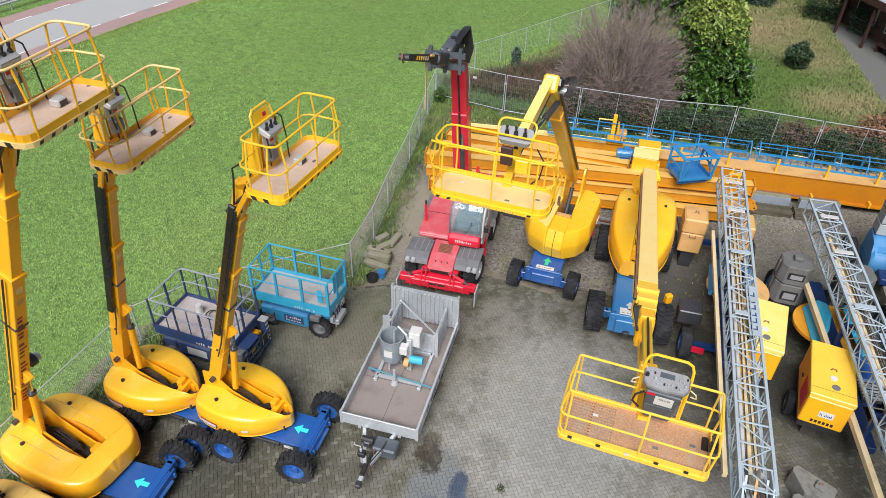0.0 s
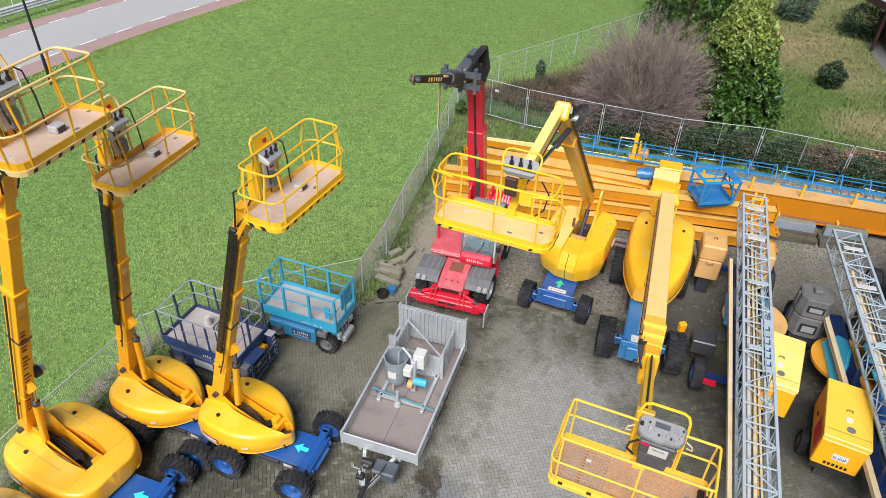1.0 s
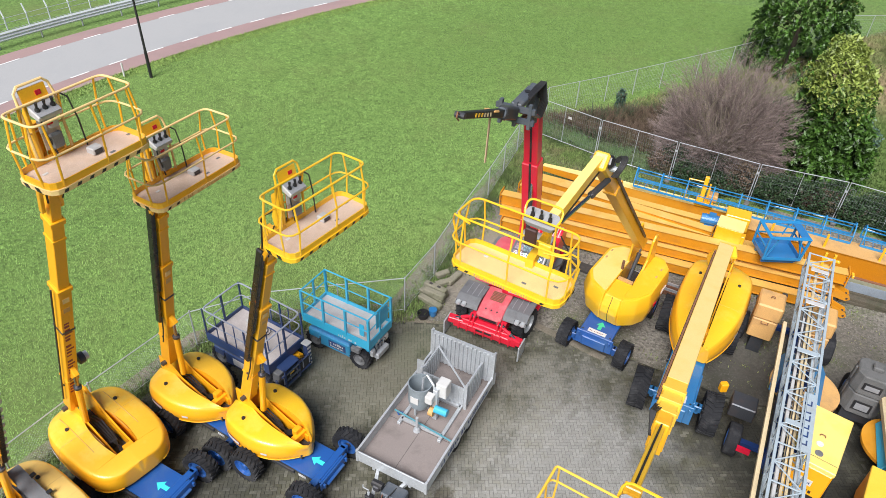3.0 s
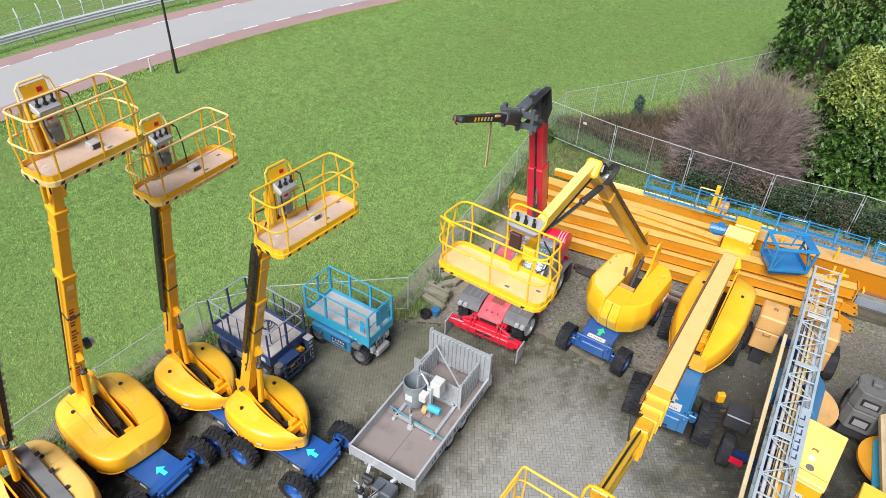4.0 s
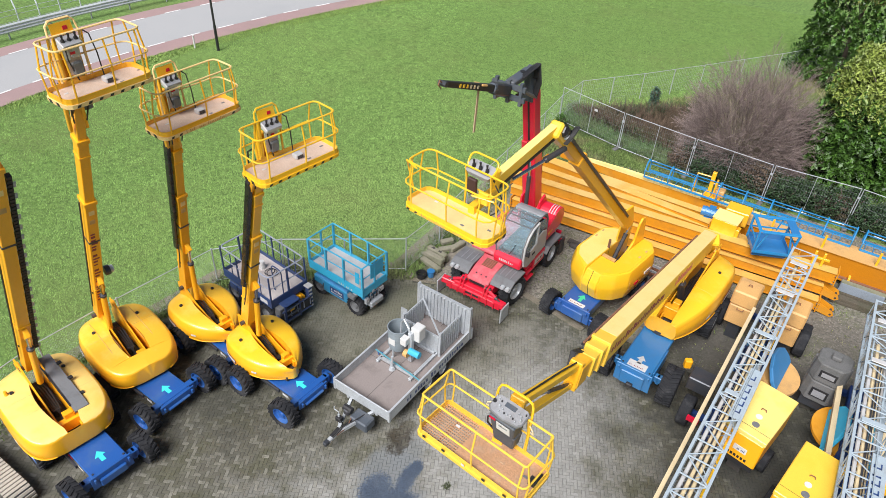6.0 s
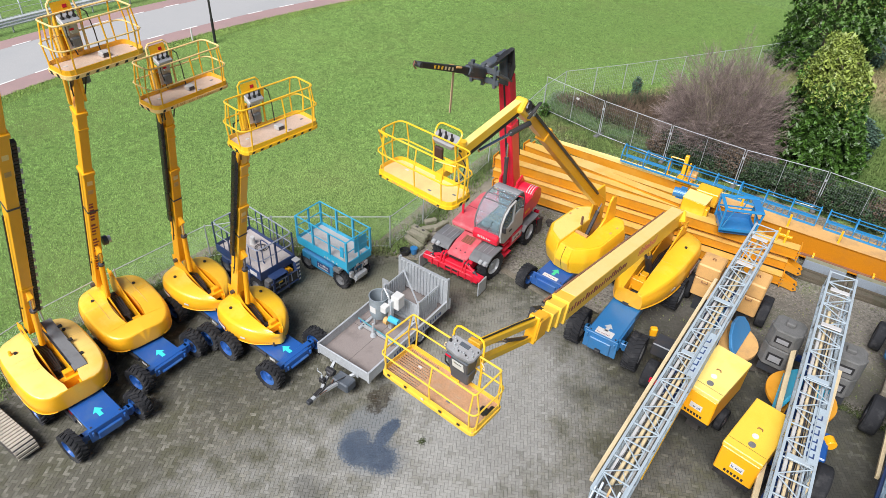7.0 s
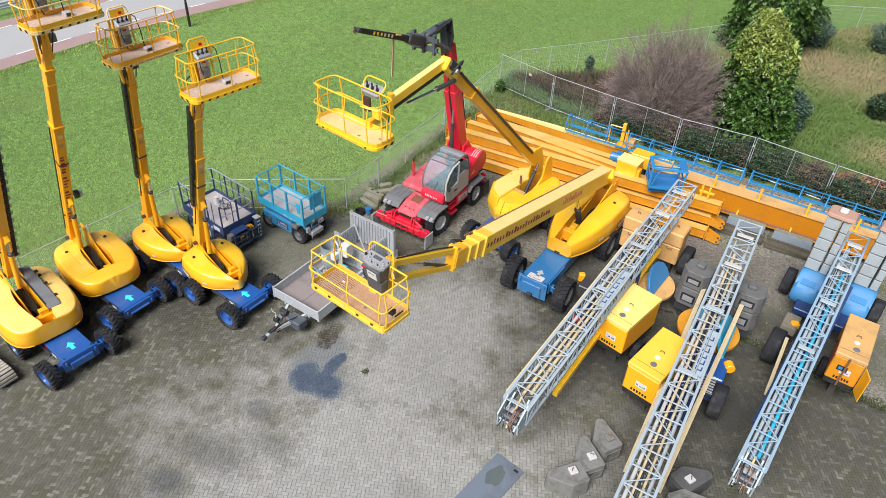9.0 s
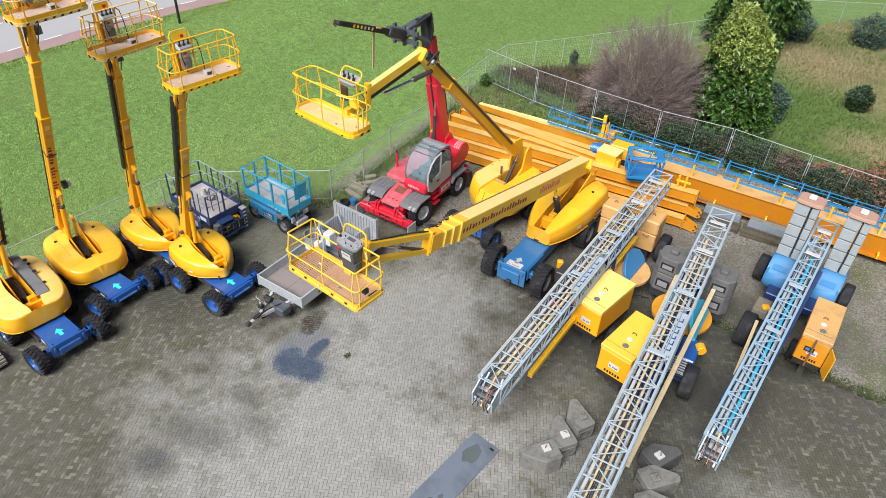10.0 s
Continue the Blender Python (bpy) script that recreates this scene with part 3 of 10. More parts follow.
def wheel_meshes(r, w, rim_mat, lugs):
    key = (round(r, 3), round(w, 3), rim_mat.name, lugs)
    if key in WHEELS:
        return WHEELS[key]
    h = w / 2
    bm = lathe(bmesh.new(), [(r * 0.58, -h * 0.8), (r * 0.75, -h), (r * 0.92, -h * 0.98), (r * (0.96 if lugs else 1), -h * 0.75),
                             (r * (0.97 if lugs else 1), 0), (r * (0.96 if lugs else 1), h * 0.75), (r * 0.92, h * 0.98), (r * 0.75, h), (r * 0.58, h * 0.8)], 28)
    for i in range(lugs):
        for side in (-1, 1):
            a = 2 * math.pi * (i + (0.5 if side > 0 else 0)) / lugs
            m = Matrix.Rotation(-a, 4, "Y") @ Matrix.Translation((r * 0.975, side * h * 0.5, 0)) @ Matrix.Rotation(radians(24 * side), 4, "X")
            box(bm, (-0.03 * r / 0.45, -h * 0.5, -0.026 * r / 0.45), (0.02 * r / 0.45, h * 0.5, 0.026 * r / 0.45), m)
    bmesh.ops.recalc_face_normals(bm, faces=bm.faces[:])
    tyre = bpy.data.meshes.new("tyre")
    for f in bm.faces:
        f.smooth = True
    bm.to_mesh(tyre)
    bm.free()
    tyre.set_sharp_from_angle(angle=radians(35))
    tyre.materials.append(RUBBER)
    bm = lathe(bmesh.new(), [(r * 0.6, h * 0.85), (r * 0.57, h * 0.85), (r * 0.52, h * 0.45), (r * 0.42, h * 0.3), (r * 0.25, h * 0.35), (r * 0.2, h * 0.7), (0, h * 0.72)], 20)
    lathe(bm, [(r * 0.6, -h * 0.85), (r * 0.55, -h * 0.8), (r * 0.5, -h * 0.4), (0, -h * 0.4)], 20)
    for i in range(8):
        a = i * math.pi / 4
        c = V(r * 0.33 * math.cos(a), h * 0.32, r * 0.33 * math.sin(a))
        rod(bm, c, c + V(0, h * 0.12, 0), r * 0.035, n=6)
    bmesh.ops.recalc_face_normals(bm, faces=bm.faces[:])
    rim = bpy.data.meshes.new("rim")
    bm.to_mesh(rim)
    bm.free()
    rim.materials.append(rim_mat)
    bm = rod(bmesh.new(), (0, -h * 0.9, 0), (0, h * 0.25, 0), r * 0.16, n=10)
    hub = bpy.data.meshes.new("wheel")
    bm.to_mesh(hub)
    bm.free()
    hub.materials.append(DARKSTEEL)
    WHEELS[key] = (hub, tyre, rim)
    return WHEELS[key]


def wheel(parent, x, y, z, r, w, rim_mat=BLUE, lugs=20, steer=0, out=1):
    hub, tyre, rim = wheel_meshes(r, w, rim_mat, lugs)
    m = pose(x, y, z, 0, 0, steer + (0 if out > 0 else 180)) @ Matrix.Rotation(random.uniform(0, 1), 4, "Y")
    hb = share("wheel", hub, parent, m)
    share("tyre", tyre, hb, Matrix.Identity(4))
    share("rim", rim, hb, Matrix.Identity(4))
    return hb


def text_bars(parent, m, length, height, count, material, name="lettering"):
    """A row of plain bars that stands for writing, on the x-z plane of m."""
    bm = bmesh.new()
    rnd = random.Random(int(length * 1000) + count)
    step = length / count
    for i in range(count):
        if rnd.random() < 0.1:
            continue
        w = step * rnd.uniform(0.35, 0.68)
        h = height * rnd.choice((0.65, 0.7, 1.0))
        box(bm, (i * step, -0.003, 0), (i * step + w, 0.003, h))
    return tagged(part(name, bm, material, parent, m=m), kind="stuff")


# ---- ground ----
def sheet(name, poly, z, material, label, category, thickness=0.02):
    bm = bmesh.new()
    hull8(bm, [(x, y, z - thickness) for x, y in poly], [(x, y, z) for x, y in poly])
    ob = part(name, bm, material)
    return tagged(ob, label, category, "", "structure")


bm = bmesh.new()
g = [bm.verts.new((x, y, -.06)) for x, y in ((-1500, -1500), (1500, -1500), (1500, 1500), (-1500, 1500))]
bm.faces.new(g)
tagged(part("ground", bm, GRASSMAT), "flat green meadow reaching to the horizon", "ground", "", "structure")

# fence corner points: the wire fence runs along the field, the panel fence closes the yard at the back
FIELD = [(-12.2, 0.5), (-11.55, 7.4), (-10.9, 9.9), (-9.85, 13.3), (-8.0, 14.9), (-3.95, 16.95), (-3.5, 19.1), (-3.25, 21.4), (-2.75, 25.0), (-2.05, 31.7)]
PANELS = [(-2.05, 31.7), (1.45, 30.2), (4.95, 29.15), (8.37, 28.3), (11.85, 27.95), (15.3, 26.9), (18.7, 25.9), (22.1, 24.9), (25.5, 23.9)]
YARD_EDGE = [(-9.6, 13.0), (-7.6, 14.6), (-3.9, 16.4), (0.0, 17.3), (1.4, 17.5), (4.4, 16.9), (7.2, 16.2), (10.5, 16.4), (13.4, 15.7), (16.8, 14.55), (24, 13.4)]

sheet("soil_strip", [(-11.8, 7.0), (-9.6, 13.0), (-7.6, 14.6), (-3.9, 16.4), (0, 17.3), (1.2, 31), (-1.2, 33.5), (-3.4, 25), (-4.6, 17.2), (-8.3, 15.6), (-10.4, 13.8), (-12.4, 7)][::-1], -.03, SOIL, "mossy soil strip along the fence", "ground")
sheet("gravel_yard", [(-3.7, 16.7), (-2.9, 16.8)] + YARD_EDGE[3:] + [(27, 13), (27, 23.6), (15.3, 26.9), (4.95, 29.1), (-.5, 28.4), (-2.4, 25)], -.02, GRAVEL, "dark gravel and moss under the machines", "ground")


def herringbone():
    """Every paver is a bevelled slab of 20 by 10 cm; the nearest are objects of their own."""
    rnd = np.random.RandomState(3)
    a, turn = .1035, radians(17)
    c, s = math.cos(turn), math.sin(turn)
    edge_x = np.array([p[0] for p in YARD_EDGE])
    edge_y = np.array([p[1] for p in YARD_EDGE])
    left_y = np.array([p[1] for p in FIELD[:4]])
    left_x = np.array([p[0] for p in FIELD[:4]]) + .35
    gx, gy = np.meshgrid(np.arange(-150, 260), np.arange(-110, 190))
    gx, gy = gx.ravel(), gy.ravel()
    k = (gx - gy) % 4
    out = []
    for kind in (0, 3):
        sel = k == kind
        x, y = gx[sel] * a, gy[sel] * a
        lx, ly = (2 * a, a) if kind == 0 else (a, 2 * a)
        cx, cy = x + lx / 2, y + ly / 2
        wx, wy = c * cx - s * cy + 2, s * cx + c * cy + 4
        keep = (wx > np.interp(wy, left_y, left_x)) & (wx < 21) & (wy > -1.0) & (wy < np.interp(wx, edge_x, edge_y) - .05)
        out.append((wx[keep], wy[keep], np.full(keep.sum(), lx), np.full(keep.sum(), ly)))
    wx, wy, lx, ly = (np.concatenate(v) for v in zip(*out))
    n = len(wx)
    dz = rnd.uniform(-.0028, .0028, n)
    g, e = .0048, .0076
    corner = np.array([(-1, -1), (1, -1), (1, 1), (-1, 1)])
    rings = []
    for inset, z in ((g, -.05), (g, -.003), (e, 0.0)):
        px = corner[None, :, 0] * (lx[:, None] / 2 - inset)
        py = corner[None, :, 1] * (ly[:, None] / 2 - inset)
        rings.append(np.stack((wx[:, None] + c * px - s * py, wy[:, None] + s * px + c * py, np.broadcast_to(z + dz[:, None], px.shape)), -1))
    verts = np.concatenate(rings, 1)
    quads = []
    for r in (0, 1):
        for j in range(4):
            quads.append((r * 4 + j, r * 4 + (j + 1) % 4, (r + 1) * 4 + (j + 1) % 4, (r + 1) * 4 + j))
    quads.append((8, 9, 10, 11))
    quads = np.array(quads)
    near = (np.hypot(wx - 5.6, wy - 10.5) < 1.2)
    idx = np.where(near)[0][:300]
    single = np.zeros(n, bool)
    single[idx] = True
    rest = np.where(~single)[0]
    v = verts[rest].reshape(-1, 3)
    f = (quads[None] + 12 * np.arange(len(rest))[:, None, None]).reshape(-1, 4)
    me = bpy.data.meshes.new("pavers")
    me.vertices.add(len(v))
    me.vertices.foreach_set("co", v.ravel())
    me.loops.add(f.size)
    me.loops.foreach_set("vertex_index", f.ravel())
    me.polygons.add(len(f))
    me.polygons.foreach_set("loop_start", np.arange(0, f.size, 4))
    me.update(calc_edges=True)
    me.shade_flat()
    me.materials.append(PAVER)
    bed = sheet("pavement", [(-12.0, -1.2)] + [(x + .3, y) for x, y in FIELD[1:4]] + YARD_EDGE[1:-1] + [(21.2, 13.9), (21.2, -1.2)], -.0075, JOINT, "herringbone concrete paver yard with mossy joints", "pavement")
    ob = new("pavers", me)
    ob.parent = bed
    tagged(ob, "herringbone concrete pavers", "", "", "stuff")
    shapes = {}
    for i in idx:
        kind = lx[i] > ly[i]
        if kind not in shapes:
            p = verts[i] - np.array((wx[i], wy[i], dz[i]))
            sm = bpy.data.meshes.new("paver")
            sm.from_pydata(p.tolist(), [], quads.tolist())
            sm.materials.append(PAVER)
            shapes[kind] = sm
        share("paver", shapes[kind], bed, Matrix.Translation((wx[i], wy[i], dz[i])))


def grit_patch():
    """Dark stone grit washed into a shallow spread over the pavers, with a tongue running away from the yard."""
    rnd = np.random.RandomState(14)
    s = .017
    gx, gy = (a.ravel() for a in np.meshgrid(np.arange(-1.5, 1.5, s), np.arange(7.0, 10.1, s)))
    lobes = ((.1, 8.0, .82, .56), (-.62, 8.1, .46, .62), (-.35, 7.9, .6, .48), (.02, 8.75, .26, .62), (.1, 9.2, .2, .34))
    near = np.min([np.hypot((gx - x) / rx, (gy - y) / ry) for x, y, rx, ry in lobes], axis=0)
    near += .06 * np.sin(gx * 5 + 1) * np.sin(gy * 6) + rnd.normal(0, .05, len(gx))
    keep = (near < 1) & (rnd.uniform(0, 1, len(gx)) > np.clip((near - .66) * 2.4, 0, .92))
    gx, gy, h = gx[keep], gy[keep], np.clip(1 - near[keep], .05, 1)
    z = .005 + .008 * h * rnd.uniform(.5, 1, len(gx))
    o = np.array([(-1, -1), (1, -1), (1, 1), (-1, 1)]) * s * .56
    low = np.stack((gx[:, None] + o[None, :, 0], gy[:, None] + o[None, :, 1], np.full((len(gx), 4), -.004)), -1)
    top = np.stack((gx[:, None] + o[None, :, 0] * .7, gy[:, None] + o[None, :, 1] * .7, np.repeat(z[:, None], 4, 1)), -1)
    v = np.concatenate((low, top), 1).reshape(-1, 3)
    q = np.array([(0, 1, 5, 4), (1, 2, 6, 5), (2, 3, 7, 6), (3, 0, 4, 7), (4, 5, 6, 7)])
    f = (q[None] + 8 * np.arange(len(gx))[:, None, None]).reshape(-1, 4)
    heap("grit_patch", v.tolist(), f.tolist(), DAMP, "dark blue-grey grit spread over the pavers", "grit")


grit_patch()


# ---- road ----
def road_x(y):
    d = y - 30
    return -27.2 + .33 * d + .0089 * d * d


def road_line(off):
    """A line along the road, off metres to the field side of the near lane marking."""
    pts = []
    for i in range(60):
        y = 4 + i * 1.15
        s = .33 + 2 * .0089 * (y - 30)
        n = Vector((1, -s)).normalized()
        pts.append((road_x(y) + n.x * off, y + n.y * off))
    return pts


def strip(name, o0, o1, z, material, label, category, kind="structure"):
    bm = bmesh.new()
    a = [bm.verts.new((*p, z)) for p in road_line(o0)]
    b = [bm.verts.new((*p, z)) for p in road_line(o1)]
    for i in range(len(a) - 1):
        bm.faces.new((a[i], b[i], b[i + 1], a[i + 1]))
    return tagged(part(name, bm, material), label, category, "", kind)


strip("road", -4.75, -.1, -.012, ASPHALT, "pale grey asphalt road curving past the field", "road")
strip("cycle_lane", -.1, 1.35, -.010, CYCLE, "dull red cycle lane on the near road edge", "cycle lane")
strip("cycle_lane", -6.0, -4.75, -.010, CYCLE, "dull red cycle lane on the far road edge", "cycle lane")
for off, ph in ((-.1, 0), (-4.75, 1)):
    line = road_line(off)
    for i in range(ph, len(line) - 1, 2):
        p, q = Vector((*line[i], 0)), Vector((*line[i + 1], 0))
        d = (q - p).normalized()
        bm = bmesh.new()
        bar(bm, p, p + d * 1.15, .12, .006)
        mk = part("lane_dash", bm, MARKING, m=Matrix.Translation((0, 0, .0)))
        tagged(mk, "white dashed lane marking", "road marking", "lane dashes")


def guard_rail():
    line = road_line(-7.0)
    root = thing("guard_rail", pose(0, 0, 0), "galvanised steel guard rail along the road", "guard rail")
    for dz in (.42, .6, .78):
        part("rail_band", tube(bmesh.new(), [(*p, dz) for p in line], .085, 5, flat=1.2), GALV, root)
    for i in range(0, len(line), 2):
        x, y = line[i]
        part("rail_post", boxes(((x - .04, y - .04, -.05), (x + .04, y + .04, .78))), STEEL, root)
    line = road_line(-8.2)
    root = thing("bridge_railing", pose(0, 0, 0), "slender grey railing posts beyond the guard rail", "railing")
    for i in range(len(line)):
        x, y = line[i]
        part("railing_post", tubes([[(x, y, 0), (x, y, 1.2), (x - .2, y + .05, 1.75)]], .045, 5), GALV, root)
    for dz in (.5, .9, 1.2):
        part("railing_wire", tube(bmesh.new(), [(*p, dz) for p in line], .015, 4), STEEL, root)


guard_rail()
lp = thing("street_lamp", pose(-23.55, 31.0, 0), "tall dark street lamp pole beside the road", "street lamp")
part("lamp_base", rod(bmesh.new(), (0, 0, -.1), (0, 0, 1.5), .09, .085), BLACK, lp)
part("lamp_pole", rod(bmesh.new(), (0, 0, 1.5), (0, 0, 7.5), .07, .045), BLACK, lp)
part("lamp_arm", tube(bmesh.new(), [(0, 0, 7.4), (-.3, .1, 7.7), (-1.2, .3, 7.85)], .035, 6), BLACK, lp)
part("lamp_head", boxes(((-1.75, .2, 7.78), (-1.15, .45, 7.92))), GREY, lp, bevel=.03)
mp = thing("marker_post", pose(-25.0, 30.6, 0), "small pale marker post in the verge", "post")
part("post_body", rod(bmesh.new(), (0, 0, -.05), (0, 0, .75), .05), WHITE, mp)

# ---- fences ----
def chain_link():
    root = thing("wire_fence", pose(0, 0, 0), "galvanised chain-link fence along the meadow", "fence")
    posts = []
    for i in range(len(FIELD) - 1):
        a, b = Vector((*FIELD[i], 0)), Vector((*FIELD[i + 1], 0))
        n = max(1, round((b - a).length / 2.6))
        posts += [a.lerp(b, k / n) for k in range(n)]
    posts.append(Vector((*FIELD[-1], 0)))
    for p in posts:
        part("fence_post", rod(bmesh.new(), p + V(0, 0, -.1), p + V(0, 0, 1.55), .024, n=8), STEEL, root)
    part("top_wire", tube(bmesh.new(), [p + V(0, 0, 1.5) for p in posts], .018, 5), STEEL, root)
    part("bottom_wire", tube(bmesh.new(), [p + V(0, 0, .08) for p in posts], .008, 4), STEEL, root)
    vs, fs = [], []
    def wire(a, b, r=.0012):
        t = (b - a).normalized()
        u = t.cross(V(0, 0, 1)).normalized() * r if abs(t.z) < .99 else V(r, 0, 0)
        w = V(0, 0, r) if abs(t.z) < .99 else V(0, r, 0)
        k = len(vs)
        for q in (a, b):
            vs.extend([tuple(q + u), tuple(q - u * .5 + w), tuple(q - u * .5 - w)])
        fs.extend([(k, k + 1, k + 4, k + 3), (k + 1, k + 2, k + 5, k + 4), (k + 2, k, k + 3, k + 5)])
    for a, b in zip(posts, posts[1:]):
        L = (b - a).length
        n = int(L / .11)
        for i in range(-13, n):
            for s in (1, -1):
                x0, x1 = i * .11, i * .11 + 1.43
                z0, z1 = (.08, 1.5) if s > 0 else (1.5, .08)
                if x0 < 0:
                    z0, x0 = z0 + (z1 - z0) * (-x0) / 1.43, 0
                if x1 > L:
                    z1, x1 = z0 + (z1 - z0) * (L - x0) / (x1 - x0), L
                wire(a.lerp(b, x0 / L) + V(0, 0, z0), a.lerp(b, x1 / L) + V(0, 0, z1))
    heap("wire_mesh", vs, fs, STEEL, "chain-link mesh", "", "stuff", root)
    return posts


def panel_fence():
    fence = thing("site_fence", pose(0, 0, 0), "galvanised mesh site fence panels standing in feet", "fence")
    for i in range(len(PANELS) - 1):
        a, b = Vector((*PANELS[i], 0)), Vector((*PANELS[i + 1], 0))
        m = frame_of(a, b)
        L = (b - a).length - .06
        bm = tube(bmesh.new(), [(.03, 0, .05), (.03, 0, 1.98), (L, 0, 1.98), (L, 0, .05)], .023, 7)
        rod(bm, (.03, 0, .14), (L, 0, .14), .018, n=6)
        root = part("fence_panel", bm, STEEL, fence, m=m)
        part("panel_brace", rod(bmesh.new(), (L / 2, 0, .12), (L / 2, 0, 1.98), .012, n=6), STEEL, root, m=m)
        vs, fs = [], []
        def bar3(p, q, r=.0028):
            k = len(vs)
            for s in (p, q):
                if p[2] != q[2]:
                    vs.extend([m @ V(s[0] + r, 0, s[2]), m @ V(s[0] - r, r, s[2]), m @ V(s[0] - r, -r, s[2])])
                else:
                    vs.extend([m @ V(s[0], 0, s[2] + r), m @ V(s[0], r, s[2] - r), m @ V(s[0], -r, s[2] - r)])
            fs.extend([(k, k + 1, k + 4, k + 3), (k + 1, k + 2, k + 5, k + 4), (k + 2, k, k + 3, k + 5)])
        for j in range(1, int(L / .1)):
            bar3((.03 + j * .1, 0, .12), (.03 + j * .1, 0, 1.98), .002)
        for j in range(1, 7):
            bar3((.03, 0, .12 + j * .266), (L, 0, .12 + j * .266), .0015)
        heap("panel_mesh", vs, fs, MESHWIRE, "welded wire mesh", "", "stuff", root)
        if i == 0:
            part("panel_sign", boxes(((L * .55, -.015, 1.45), (L * .6, -.008, 1.57))), PALEGREY, root, m=m)
        part("coupler", boxes(((L - .02, -.04, 1.5), (L + .1, .04, 1.58))), STEEL, root, m=m)
        part("fence_foot", boxes(((L - .08, -.35, 0), (L + .14, .35, .13))), CASTGREY, fence, "grey concrete foot block", bevel=.03, m=m)


chain_link()
panel_fence()


def back_fence():
    pts = [V(-1.55, 34.1, 0), V(1.33, 36.8, 0), V(4.28, 39.8, 0), V(8.42, 44.1, 0), V(12.0, 48.0, 0), V(15.6, 53.0, 0), V(21, 55, 0), V(30, 58, 0)]
    pts = [V(-2.05, 31.7, 0)] + pts
    root = thing("wire_fence", pose(0, 0, 0), "low grey wire fence round the overgrown garden", "fence")
    for a, b in zip(pts, pts[1:]):
        n = max(1, round((b - a).length / 2.6))
        for k in range(n):
            p = a.lerp(b, k / n)
            part("fence_post", rod(bmesh.new(), p + V(0, 0, -.1), p + V(0, 0, 1.5), .024, n=6), STEEL, root)
    part("top_wire", tube(bmesh.new(), [p + V(0, 0, 1.48) for p in pts], .016, 5), STEEL, root)
    vs, fs = [], []
    for a, b in zip(pts, pts[1:]):
        L = (b - a).length
        for i in range(int(L / .12)):
            p = a.lerp(b, i * .12 / L)
            k = len(vs)
            vs.extend([(p.x, p.y, .05), (p.x + .005, p.y, .05), (p.x + .005, p.y, 1.48), (p.x, p.y, 1.48)])
            fs.append((k, k + 1, k + 2, k + 3))
        for z in (.3, .6, .9, 1.2):
            k = len(vs)
            vs.extend([(*a.xy, z), (*a.xy, z + .005), (*b.xy, z + .005), (*b.xy, z)])
            fs.append((k, k + 1, k + 2, k + 3))
    heap("wire_mesh", vs, fs, STEEL, "thin wire mesh", "", "stuff", root)


back_fence()


# ---- plants ----
def tufts(name, xs, ys, z, h, spread, blades, material, label, category, seed, droop=.5, width=.012):
    """Grass: blades that lean out of each tuft, all in one mesh."""
    rnd = np.random.RandomState(seed)
    n = len(xs) * blades
    x, y = np.repeat(xs, blades), np.repeat(ys, blades)
    z = np.repeat(np.broadcast_to(z, xs.shape), blades)
    ang, hh = rnd.uniform(0, 2 * np.pi, n), h * rnd.uniform(.5, 1.2, n)
    ox, oy = rnd.normal(0, spread, n), rnd.normal(0, spread, n)
    lean = rnd.uniform(.1, 1.0, n) * droop * hh
    dx, dy = np.cos(ang), np.sin(ang)
    w = width * rnd.uniform(.7, 1.5, n)
    v = np.zeros((n, 3, 3))
    v[:, 0] = np.stack((x + ox - dy * w, y + oy + dx * w, z), 1)
    v[:, 1] = np.stack((x + ox + dy * w, y + oy - dx * w, z), 1)
    v[:, 2] = np.stack((x + ox + dx * lean, y + oy + dy * lean, z + hh), 1)
    f = np.arange(n * 3).reshape(-1, 3)
    me = bpy.data.meshes.new(name)
    me.vertices.add(n * 3)
    me.vertices.foreach_set("co", v.ravel())
    me.loops.add(n * 3)
    me.loops.foreach_set("vertex_index", f.ravel())
    me.polygons.add(n)
    me.polygons.foreach_set("loop_start", np.arange(0, n * 3, 3))
    me.update(calc_edges=True)
    me.materials.append(material)
    return tagged(new(name, me), label, category, "", "stuff")


def leaves(centres, size, material, seed, droop=0.4, long=1.8):
    """Flat pointed leaves, four corners each, at the given centres."""
    rnd = np.random.RandomState(seed)
    c = np.asarray(centres, float)
    n = len(c)
    ang = rnd.uniform(0, 2 * np.pi, n)
    tip = np.stack((np.cos(ang), np.sin(ang), -droop + rnd.normal(0, .35, n)), 1)
    tip /= np.linalg.norm(tip, axis=1)[:, None]
    side = np.cross(tip, np.stack((rnd.normal(0, .5, n), rnd.normal(0, .5, n), np.ones(n)), 1))
    side /= np.linalg.norm(side, axis=1)[:, None]
    s = (size * rnd.uniform(.6, 1.4, n))[:, None]
    v = np.stack((c - tip * s * long / 2, c + side * s / 2, c + tip * s * long / 2, c - side * s / 2), 1).reshape(-1, 3)
    f = np.arange(n * 4).reshape(-1, 4)
    return v, f


def leaf_mesh(name, v, f, material, parent=None, label=""):
    me = bpy.data.meshes.new(name)
    me.vertices.add(len(v))
    me.vertices.foreach_set("co", np.asarray(v, float).ravel())
    me.loops.add(f.size)
    me.loops.foreach_set("vertex_index", f.ravel())
    me.polygons.add(len(f))
    me.polygons.foreach_set("loop_start", np.arange(0, f.size, f.shape[1]))
    me.update(calc_edges=True)
    me.materials.append(material)
    ob = new(name, me)
    if parent is not None:
        ob.parent = parent
    if label:
        tagged(ob, label)
    return ob


